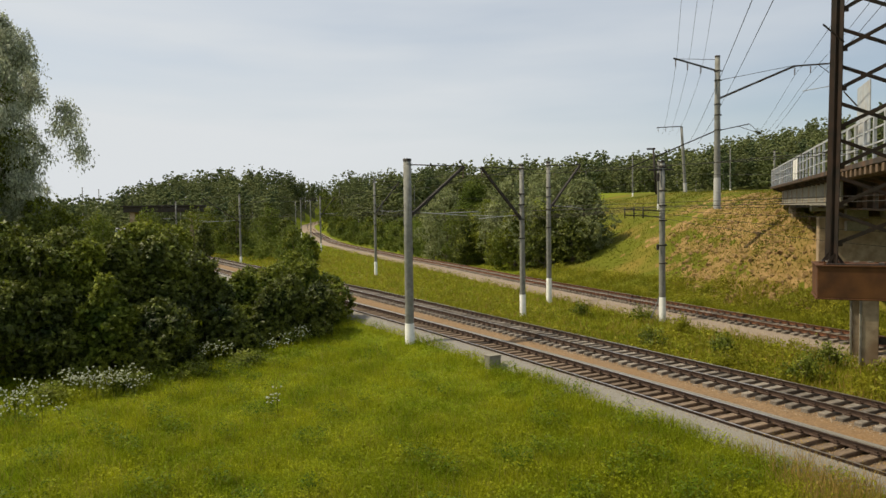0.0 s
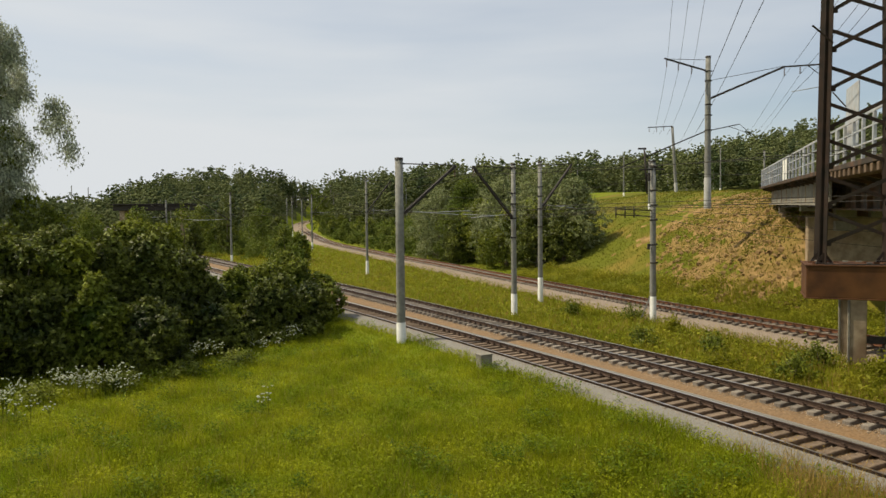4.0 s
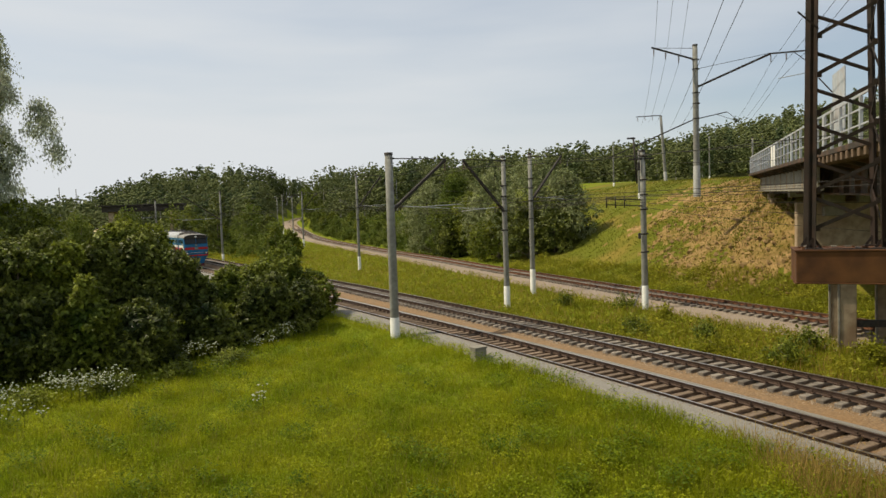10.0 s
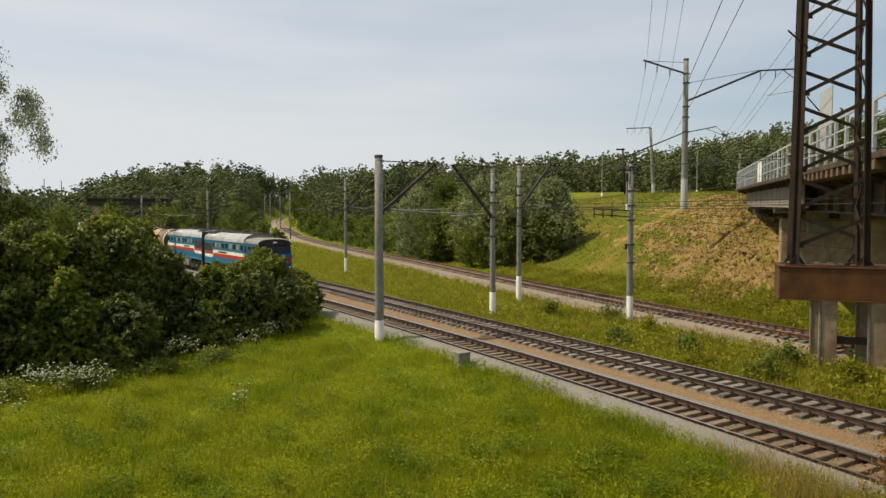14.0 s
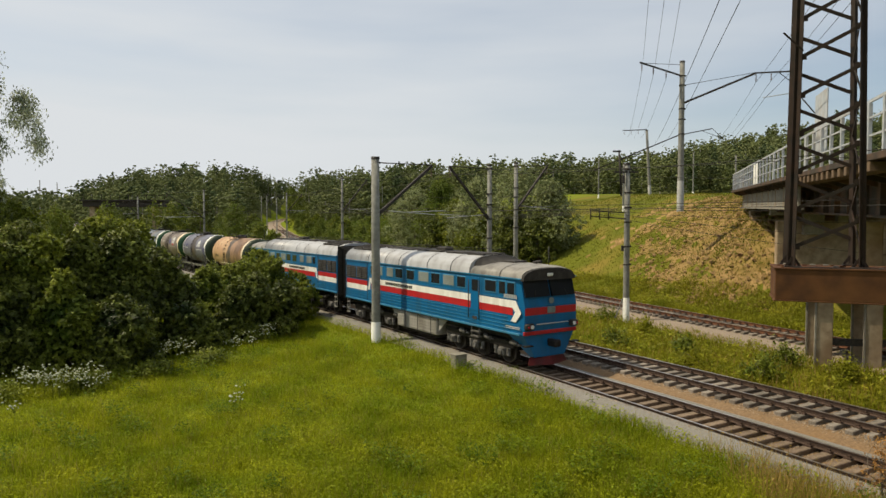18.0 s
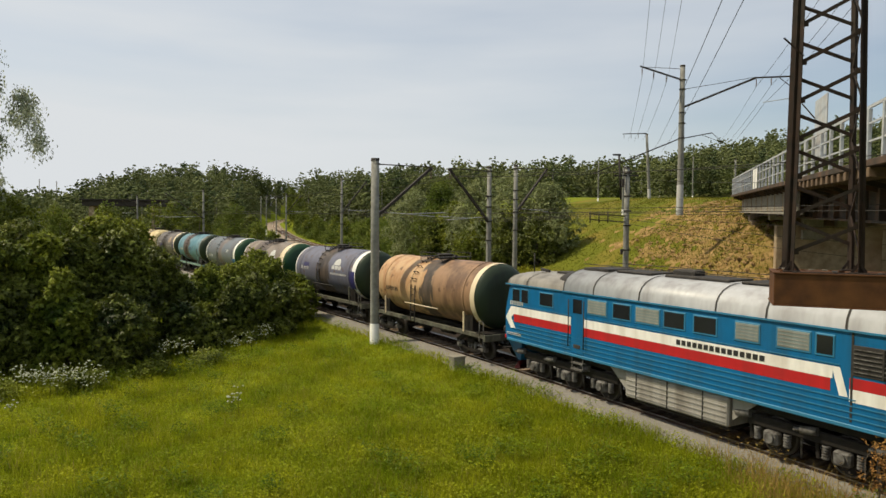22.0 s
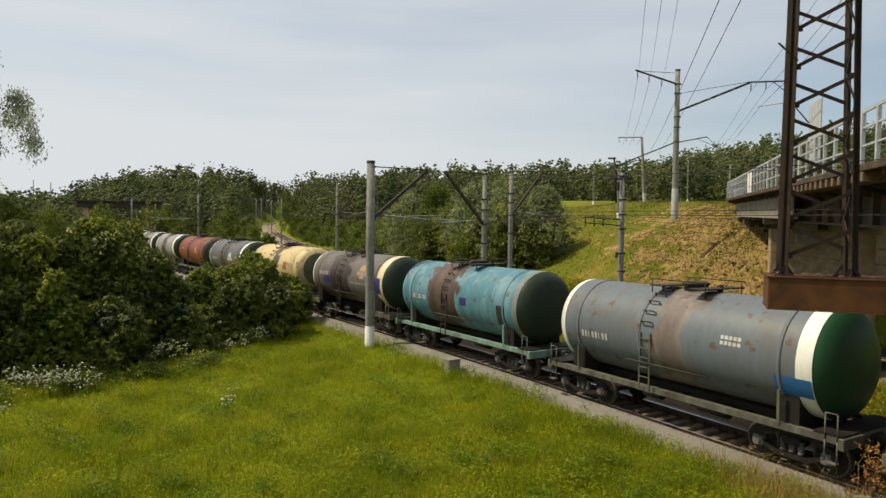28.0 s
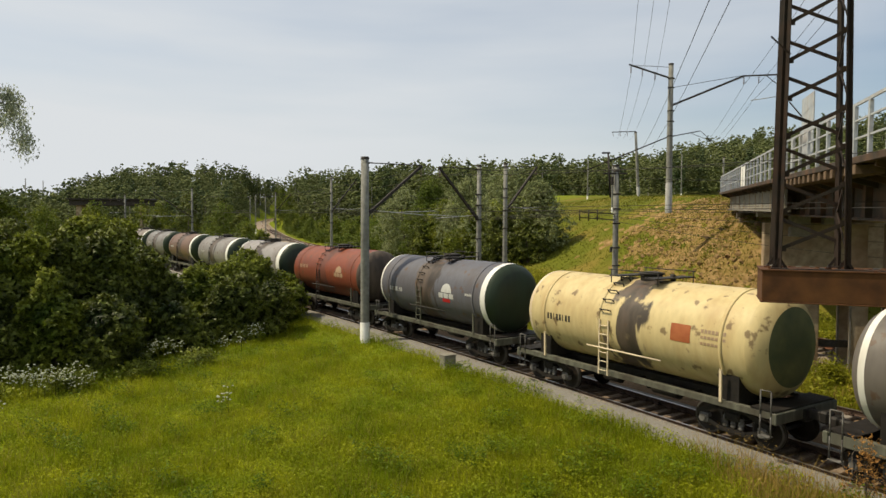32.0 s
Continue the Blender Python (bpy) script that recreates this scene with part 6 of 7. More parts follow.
        # ladders at the rear corner
        part("corner_ladder", MB().bar((-8.3, sy * 1.42, 0.5), (-8.3, sy * 1.42, 1.4), 0.03).bar((-8.0, sy * 1.42, 0.5), (-8.0, sy * 1.42, 1.4), 0.03).box((-8.15, sy * 1.42, 0.55), (0.3, 0.12, 0.03)).box((-8.15, sy * 1.42, 0.85), (0.3, 0.12, 0.03)).box((-8.15, sy * 1.42, 1.15), (0.3, 0.12, 0.03)), M_TANKGREY, t)
    # fuel tank and battery boxes
    ft = part("fuel_tank", MB().box((-0.2, 0, 0.92), (3.9, 2.75, 0.86), 0.05), M_TANKGREY, t, "pale ribbed fuel tank")
    part("tank_sump", MB().box((-0.2, 0, 0.42), (3.7, 2.3, 0.2), 0.05), M_BOGIE, ft)
    for sy in (-1, 1):
        for q in range(5):
            part("tank_rib", MB().box((-0.2, sy * 1.38, 0.62 + q * 0.15), (3.7, 0.03, 0.035)), M_TANKGREY, ft)
        for q in (-1.0, 0.3, 1.55):
            part("tank_joint", MB().box((q - 0.3, sy * 1.385, 0.92), (0.03, 0.025, 0.84)), M_BOGIE, ft)
        for x in (-2.6, 2.2):
            part("tank_bracket", MB().add([(x - 0.4, sy * 1.2, 1.38), (x + 0.4, sy * 1.2, 1.38), (x + (0.4 if x < 0 else -0.4), sy * 1.2, 0.7), (x - 0.4, sy * 1.26, 1.38), (x + 0.4, sy * 1.26, 1.38), (x + (0.4 if x < 0 else -0.4), sy * 1.26, 0.7)], [(0, 1, 2), (5, 4, 3), (0, 3, 4, 1), (1, 4, 5, 2), (2, 5, 3, 0)]), M_TANKGREY, ft)
    part("underframe", MB().box((0, 0, 1.25), (16.4, 2.2, 0.3), 0.03), M_BOGIE, t)
    loco_bogie(t, 4.85)
    loco_bogie(t, -5.2)
    # front end
    fx = 8.42
    for sy in (-1, 1):
        ws = part("windscreen", MB().add([(8.44, sy * 0.06, 2.96), (8.42, sy * 1.33, 2.96), (8.20, sy * 1.33, 3.66), (8.22, sy * 0.06, 3.70), (8.30, sy * 0.06, 2.96), (8.28, sy * 1.33, 2.96), (8.05, sy * 1.33, 3.66), (8.07, sy * 0.06, 3.70)], [(0, 1, 2, 3), (7, 6, 5, 4), (0, 4, 5, 1), (1, 5, 6, 2), (2, 6, 7, 3), (3, 7, 4, 0)]), M_GLASS, t, "dark windscreen")
        part("wiper", MB().tube((8.46, sy * 0.9, 2.95), (8.26, sy * 0.7, 3.4), 0.012, n=5), M_SOOT, ws)
        lh = part("lamp_housing", MB().box((fx + 0.06, sy * 1.2, 1.78), (0.22, 0.42, 0.26), 0.05), M_SOOT, t, "black marker lamp housing")
        part("lens", MB().tube((fx + 0.17, sy * 1.14, 1.78), (fx + 0.19, sy * 1.14, 1.78), 0.08, n=14), M_LAMP, lh)
        part("lens", MB().tube((fx + 0.17, sy * 1.31, 1.78), (fx + 0.185, sy * 1.31, 1.78), 0.05, n=12), M_RED, lh)
        part("buffer_step", MB().box((fx + 0.05, sy * 1.25, 1.0), (0.2, 0.4, 0.05)), M_BOGIE, t)
    part("front_red_band", MB().box((fx - 0.005, 0, 2.38), (0.03, 2.76, 0.3), 0.005), M_RED, t, "red band round the nose")
    part("front_red_edge", MB().box((fx - 0.03, 0, 1.5), (0.1, 2.86, 0.16), 0.02), M_RED, t)
    part("number_plate_bar", MB().box((fx + 0.02, 0, 2.4), (0.02, 0.42, 0.26), 0.004), M_PANE, t)
    part("front_handrail", MB().tube((fx + 0.1, -0.85, 1.86), (fx + 0.1, 0.85, 1.86), 0.022, n=8), M_LETW, t)
    part("emblem", MB().tube((fx, 0, 2.78), (fx + 0.03, 0, 2.78), 0.13, n=18), M_PANE, t, "pale round emblem disc")
    part("headlight", MB().box((8.33, 0, 3.84), (0.12, 0.3, 0.13), 0.02), M_LAMP, t, "white headlight under the roof's brow")
    part("apron", MB().add([(8.32, -1.36, 1.42), (8.32, 1.36, 1.42), (8.36, 0.8, 0.48), (8.36, -0.8, 0.48), (7.3, -1.4, 1.42), (7.3, 1.4, 1.42), (8.1, 0.85, 0.48), (8.1, -0.85, 0.48)], [(0, 3, 2, 1), (0, 4, 7, 3), (1, 2, 6, 5), (4, 5, 6, 7)]), M_BLUE, t, "blue apron below the buffer beam")
    part("plough", MB().add([(8.15, -0.92, 0.46), (8.15, 0.92, 0.46), (8.4, 0.0, 0.46), (8.25, -1.05, 0.16), (8.25, 1.05, 0.16), (8.6, 0, 0.16), (8.05, -0.9, 0.16), (8.05, 0.9, 0.16)], [(0, 2, 5, 3), (2, 1, 4, 5), (0, 1, 2), (0, 3, 6), (1, 7, 4), (3, 5, 4, 7, 6)]), M_DKRED, t, "shade-dark red rail guard")
    part("coupler", MB().box((8.5, 0, 1.05), (0.5, 0.25, 0.3), 0.05).box((8.75, 0.03, 1.05), (0.22, 0.34, 0.3), 0.06), M_BOGIE, t)
    part("rear_coupler", MB().box((-8.65, 0, 1.05), (0.6, 0.25, 0.3), 0.05), M_BOGIE, t)
    gw = part("gangway", MB().box((-8.66, 0, 2.78), (0.47, 2.86, 3.0), 0.06), M_BOGIE, t, "black bellows between the two sections")
    for q in (-8.52, -8.66, -8.8):
        part("bellows_rib", MB().box((q, 0, 2.78), (0.05, 2.94, 3.1), 0.02), M_BOGIE, gw)
    part("air_hose", MB().tube((-8.5, -0.6, 1.2), (-8.75, -0.62, 0.75), 0.03, n=6), M_SOOT, t)
    return t


def wagon_bogie(parent, xc):
    b = part("bogie", MB().box((xc, 0, 0.72), (0.5, 2.3, 0.26), 0.05), M_BOGIE, parent, "two-axle wagon bogie")
    for k in (-1, 1):
        wheels(b, xc + k * 0.925, 0.475)
    for sy in (-1, 1):
        y = sy * 1.02
        part("side_frame", MB().bar((xc - 1.15, y, 0.62), (xc - 0.45, y, 0.92), 0.16, 0.16).bar((xc + 1.15, y, 0.62), (xc + 0.45, y, 0.92), 0.16, 0.16).bar((xc - 0.5, y, 0.92), (xc + 0.5, y, 0.92), 0.16, 0.16).bar((xc - 1.0, y, 0.52), (xc - 0.4, y, 0.3), 0.14, 0.12).bar((xc + 1.0, y, 0.52), (xc + 0.4, y, 0.3), 0.14, 0.12).bar((xc - 0.42, y, 0.3), (xc + 0.42, y, 0.3), 0.16, 0.12), M_BOGIE, b, "cast side frame")
        for k in (-1, 1):
            part("axle_box", MB().box((xc + k * 0.925, y, 0.48), (0.3, 0.24, 0.28), 0.04).tube((xc + k * 0.925, y + sy * 0.1, 0.475), (xc + k * 0.925, y + sy * 0.17, 0.475), 0.1, n=12), M_BOGIE2, b)
        for dx in (-0.24, 0.0, 0.24):
            mb = MB()
            for q in range(4):
                mb.lathe([(0.0, 0.07), (0.04, 0.095), (0.08, 0.07)], 10, "z", (xc + dx, y, 0.38 + q * 0.085))
            part("spring", mb, M_BOGIE2, b)
    return b


RT, ZT = 1.5, 2.74


def shell_patch(x0, x1, a0, a1, off=0.004, n=10):
    """A thin painted patch that follows the barrel on the camera's side; angles from the horizontal, upwards."""
    vs = []
    r = RT + off
    for i in range(n + 1):
        a = radians(a0 + (a1 - a0) * i / n)
        for x in (x0, x1):
            vs.append((x, -r * math.cos(a), ZT + r * math.sin(a)))
    return vs, [(2 * i, 2 * i + 1, 2 * i + 3, 2 * i + 2) for i in range(n)]


def patch_part(name, pieces, material, parent, label=""):
    mb = MB()
    for q in pieces:
        mb.add(*shell_patch(*q))
    return part(name, mb, material, parent, label)


def logo_dome(parent, x, a, s, top, low):
    """A half disc over three blocks, on the barrel."""
    mb = MB()
    r = RT + 0.008
    vs = []
    for k in range(5):
        q = s * k / 4
        for i in range(13):
            u, w = q * math.cos(math.pi * i / 12), radians(a) + q * math.sin(math.pi * i / 12) / RT
            vs.append((x + u, -r * math.cos(w), ZT + r * math.sin(w)))
    mb.add(vs, [(k * 13 + i, k * 13 + i + 1, k * 13 + i + 14, k * 13 + i + 13) for k in range(1, 4) for i in range(12)] + [(0, i, i + 1) for i in range(13, 25)])
    part("emblem_dome", mb, top, parent, "half-round emblem")
    deg = math.degrees(s / RT)
    patch_part("emblem", [(x - 1.45 * s + k * 1.0 * s, x - 0.6 * s + k * 1.0 * s, a - 0.62 * deg, a - 0.08 * deg, 0.009, 2) for k in range(3)], top, parent)
    if low:
        patch_part("emblem_base", [(x - 0.7 * s, x + 0.7 * s, a - 1.05 * deg, a - 0.66 * deg, 0.009, 2)], low, parent)


def tank_paint(c):
    """Weathered barrel paint with the oil stains that ran down from the hatch."""
    m = paint(c["name"], tuple(0.82 * v for v in c["col"]), c.get("dirt", (0.09, 0.07, 0.055)), c.get("amount", 0.55), c.get("rough", 0.5))
    n, l = m.node_tree.nodes, m.node_tree.links
    bs = n["Principled BSDF"]
    tc, sep, mp, no, fine = n.new("ShaderNodeTexCoord"), n.new("ShaderNodeSeparateXYZ"), n.new("ShaderNodeMapping"), n.new("ShaderNodeTexNoise"), n.new("ShaderNodeTexNoise")
    mp.inputs["Scale"].default_value = (1.3, 1.3, 0.3)
    mp.inputs["Location"].default_value = (random.Random(c["name"]).uniform(0, 9), 0, 0)
    no.inputs["Scale"].default_value, no.inputs["Detail"].default_value = 1.5, 7
    fine.inputs["Scale"].default_value, fine.inputs["Detail"].default_value = 2.4, 6
    l.new(tc.outputs["Object"], sep.inputs[0])
    l.new(tc.outputs["Object"], mp.inputs["Vector"])
    l.new(mp.outputs["Vector"], no.inputs["Vector"])
    l.new(tc.outputs["Object"], fine.inputs["Vector"])

    def ramp(socket, a, b, lo=0.0, hi=1.0):
        r = n.new("ShaderNodeMapRange")
        r.interpolation_type = "SMOOTHSTEP"
        for key, v in (("From Min", a), ("From Max", b), ("To Min", lo), ("To Max", hi)):
            r.inputs[key].default_value = v
        l.new(socket, r.inputs["Value"])
        return r.outputs["Result"]

    def calc(op, a, b):
        q = n.new("ShaderNodeMath")
        q.operation = op
        for i, v in enumerate((a, b)):
            if isinstance(v, float):
                q.inputs[i].default_value = v
            else:
                l.new(v, q.inputs[i])
        return q.outputs[0]

    x = calc("ADD", sep.outputs["X"], ramp(no.outputs["Fac"], 0.25, 0.75, -0.55, 0.55))
    col = bs.inputs["Base Color"].links[0].from_socket
    for x0, x1, ca, cb in c["spills"]:
        k = calc("MULTIPLY", ramp(x, x0 - 0.12, x0 + 0.12), ramp(x, x1 - 0.12, x1 + 0.12, 1.0, 0.0))
        k = calc("MULTIPLY", k, ramp(fine.outputs["Fac"], 0.22, 0.42, 0.75, 0.98))
        tone, mx = n.new("ShaderNodeMix"), n.new("ShaderNodeMix")
        tone.data_type = mx.data_type = "RGBA"
        tone.inputs["A"].default_value, tone.inputs["B"].default_value = (*ca, 1), (*cb, 1)
        l.new(ramp(no.outputs["Fac"], 0.35, 0.65), tone.inputs["Factor"])
        l.new(k, mx.inputs["Factor"])
        l.new(col, mx.inputs["A"])
        l.new(tone.outputs["Result"], mx.inputs["B"])
        col = mx.outputs["Result"]
    # rust specks and run-down streaks
    mx = n.new("ShaderNodeMix")
    mx.data_type = "RGBA"
    mx.inputs["B"].default_value = (0.10, 0.055, 0.03, 1)
    l.new(ramp(fine.outputs["Fac"], 0.60, 0.68, 0.0, 0.75), mx.inputs["Factor"])
    l.new(col, mx.inputs["A"])
    col = mx.outputs["Result"]
    l.new(col, bs.inputs["Base Color"])
    return m


def tank_wagon(c):
    """A four-axle tank wagon; c: its colours and fittings."""
    t = thing("tank_wagon", pose(0, 0, 0), c["label"], "tank wagon", "tank wagons of the train")
    body = tank_paint(c)
    L0 = 4.5
    brl = part("barrel", MB().lathe([(-L0, RT), (-L0 * 0.5, RT), (0, RT), (L0 * 0.5, RT), (L0, RT)], 48, "x", (0, 0, ZT)), body, t)
    dome = [(0.0, RT), (0.12, RT * 0.985), (0.3, RT * 0.9), (0.45, RT * 0.74), (0.56, RT * 0.48), (0.61, RT * 0.22), (0.62, 0.0)]
    for sx, m in ((1, c["cap"]), (-1, c.get("cap2", body))):
        part("end_cap", MB().lathe([(sx * (L0 + u), r) for u, r in dome], 48, "x", (0, 0, ZT)), m, t, c.get("caplabel", "dark green domed end") if sx > 0 else "")
    if c.get("shoulder"):
        part("dome_shoulder", MB().lathe([(L0 + u, r + 0.006) for u, r in dome[:4]], 48, "x", (0, 0, ZT)), body, t, "yellow shoulder of the domed end")
    for sx, m, w in c["rings"]:
        x1 = sx * (L0 + 0.1)
        x0 = x1 - sx * w
        part("painted_ring", MB().lathe([(x0, RT + 0.004), (sx * L0, RT + 0.005), (x1 + sx * 0.02, RT * 0.99 + 0.004)], 48, "x", (0, 0, ZT)), m, brl, "pale ring round the barrel's end")
    for x in (-3.75, -0.95 if c.get("full", True) else -1.3, 3.75):
        part("strap", MB().lathe([(x - 0.05, RT + 0.008), (x - 0.05, RT + 0.022), (x + 0.05, RT + 0.022), (x + 0.05, RT + 0.008)], 40, "x", (0, 0, ZT)), body, t, "steel strap round the barrel")
    # hatch and walkway
    hz = ZT + RT
    hx = c.get("hatch", 0.0)
    h = part("hatch", MB().lathe([(-0.1, 0.36), (0.16, 0.36), (0.17, 0.42), (0.22, 0.42), (0.26, 0.2), (0.27, 0.0)], 20, "z", (hx, 0, hz)), M_SOOT, t, "black filling hatch")
    part("hatch_bar", MB().tube((hx, -0.5, hz + 0.12), (hx, 0.5, hz + 0.12), 0.03, n=6), M_BOGIE, h)
    pl = part("walkway", MB().box((hx - 0.75, 0, hz + 0.1), (0.5, 1.9, 0.04)).box((hx + 0.75, 0, hz + 0.1), (0.5, 1.9, 0.04)), M_SOOT, t, "black steel walkway round the hatch")
    for sy in (-1, 1):
        part("walkway_rail", MB().tube((hx - 1.1, sy * 0.85, hz + 0.3), (hx + 1.1, sy * 0.85, hz + 0.3), 0.018, n=6).tube((hx - 1.0, sy * 0.85, hz - 0.15), (hx - 1.0, sy * 0.85, hz + 0.3), 0.018, n=6).tube((hx + 1.0, sy * 0.85, hz - 0.15), (hx + 1.0, sy * 0.85, hz + 0.3), 0.018, n=6), M_SOOT, pl)
    part("valve", MB().lathe([(-0.05, 0.09), (0.2, 0.09), (0.22, 0.0)], 10, "z", (hx + 0.8, 0.1, hz)), M_BOGIE, t)
    # ladder on the camera's side and the far side
    lx = hx + c.get("ladder", -0.65)
    for sy in (-1, 1):
        ld = part("ladder", MB().bar((lx - 0.2, sy * 1.54, 1.05), (lx - 0.2, sy * 1.53, 2.9), 0.04).bar((lx + 0.2, sy * 1.54, 1.05), (lx + 0.2, sy * 1.53, 2.9), 0.04), c.get("ladmat", M_SOOT), t, "steel ladder")
        for q in range(6):
            part("rung", MB().tube((lx - 0.2, sy * 1.54, 1.2 + q * 0.3), (lx + 0.2, sy * 1.54, 1.2 + q * 0.3), 0.018, n=6), c.get("ladmat", M_SOOT), ld)
        for q in range(5):
            a = radians(18 + q * 13)
            y, z = sy * (RT + 0.12) * math.cos(a), ZT + (RT + 0.12) * math.sin(a)
            y2, z2 = sy * RT * math.cos(a), ZT + RT * math.sin(a)
            part("step_iron", MB().tube((lx - 0.2, y, z), (lx + 0.2, y, z), 0.022, n=6).tube((lx - 0.2, y2, z2), (lx - 0.2, y, z), 0.022, n=6).tube((lx + 0.2, y2, z2), (lx + 0.2, y, z), 0.022, n=6), M_SOOT, ld)
    # frame
    sm = c.get("side", M_SIDE)
    part("centre_sill", MB().box((0, 0, 1.0), (11.0, 0.5, 0.34), 0.03), M_BOGIE, t)
    part("discharge_valve", MB().lathe([(0.55, 0.1), (0.75, 0.14), (1.25, 0.2)], 12, "z", (0, 0, 0.0)), M_BOGIE, t)
    for sx in (-1, 1):
        part("end_beam", MB().box((sx * 5.35, 0, 1.05), (0.14, 2.9, 0.3), 0.02), sm, t)
        part("end_platform", MB().box((sx * 5.0, 0, 1.22), (0.7, 2.8, 0.05)), M_BOGIE, t)
        part("coupler", MB().box((sx * 5.6, 0, 1.04), (0.6, 0.22, 0.26), 0.04).box((sx * 5.9, 0.04, 1.04), (0.26, 0.4, 0.34), 0.06), M_BOGIE, t)
        part("saddle", MB().add([(sx * 3.9 + dx, sy * 1.25, z) for dx in (-0.3, 0.3) for sy, z in ((-1, 1.15), (1, 1.15), (1, 1.92), (-1, 1.92))], [(0, 1, 2, 3), (7, 6, 5, 4), (0, 4, 5, 1), (1, 5, 6, 2), (3, 2, 6, 7), (0, 3, 7, 4)]), M_BOGIE, t)
        for sy in (-1, 1):
            part("saddle_brace", MB().bar((sx * 3.75, sy * 1.42, 1.15), (sx * 3.75, sy * 1.44, 2.05), 0.08, 0.05), c.get("bracemat", sm), t)
        wagon_bogie(t, sx * 3.9)
        part("grab_rail", MB().tube((sx * 5.25, -1.42, 1.1), (sx * 5.25, -1.42, 1.75), 0.02, n=6).tube((sx * 4.95, -1.42, 1.1), (sx * 4.95, -1.42, 1.75), 0.02, n=6).tube((sx * 4.95, -1.42, 1.75), (sx * 5.25, -1.42, 1.75), 0.02, n=6).tube((sx * 4.95, -1.42, 1.1), (sx * 4.95, -1.42, 0.55), 0.02, n=6).tube((sx * 5.25, -1.42, 1.1), (sx * 5.25, -1.42, 0.55), 0.02, n=6).box((sx * 5.1, -1.42, 0.55), (0.32, 0.16, 0.03)), M_BOGIE2, t)
    for sy in (-1, 1):
        if c.get("full", True):
            sb = part("side_beam", MB().box((0, sy * 1.4, 1.10), (10.7, 0.03, 0.15)).box((0, sy * 1.31, 1.175), (10.7, 0.2, 0.025)), sm, t, "pale steel side beam of the frame")
            for q in range(5):
                part("beam_bracket", MB().bar((-4.4 + q * 2.2, sy * 1.35, 1.05), (-4.4 + q * 2.2, sy * 0.25, 0.95), 0.08, 0.1), M_BOGIE, sb)
        else:
            for sx in (-1, 1):
                part("stub_beam", MB().box((sx * 4.55, sy * 1.4, 1.06), (1.7, 0.04, 0.26)).box((sx * 4.55, sy * 1.3, 1.18), (1.7, 0.22, 0.025)), sm, t, "short pale end beam of the frame")
            part("lower_rod", MB().tube((-3.0, sy * 1.3, 0.7), (3.0, sy * 1.3, 0.7), 0.03, n=6), M_BOGIE2, t)
    part("brake_gear", MB().tube((-1.4, -0.6, 0.8), (-0.7, -0.6, 0.8), 0.17, n=12).tube((0.7, -0.55, 0.82), (1.7, -0.55, 0.82), 0.2, n=12).bar((-2.6, -0.3, 0.7), (2.8, -0.3, 0.7), 0.05).bar((-0.7, -0.6, 0.8), (0.2, -0.2, 0.7), 0.05), M_BOGIE, t, "brake cylinder and rods")
    part("side_pipe", MB().tube((-1.4, -1.56, 1.95), (1.75, -1.56, 1.95), 0.03, n=6), c.get("pipe", M_SOOT), brl)
    # marks
    nm = c.get("num", M_LETW)
    for k in range(8):
        patch_part("number_mark", [(-3.55 + k * 0.16, -3.55 + k * 0.16 + (0.04 if k in (2, 5) else 0.09), c.get("numa", 0), c.get("numa", 0) + 8.5, 0.007, 2)], nm, brl)
    for q in c.get("patches", ()):
        patch_part("painted_label", [q[:4] + (0.007, max(6, int((q[3] - q[2]) / 5)))], q[4], brl, q[5])
    for q in c.get("lines", ()):
        x, a, n, w, hh, m = q
        patch_part("lettering", [(x + k * w * 1.35, x + k * w * 1.35 + w, a, a + hh, 0.008, 1) for k in range(n)], m, brl, "row of small painted marks")
    if c.get("logo"):
        logo_dome(brl, *c["logo"])
    return t


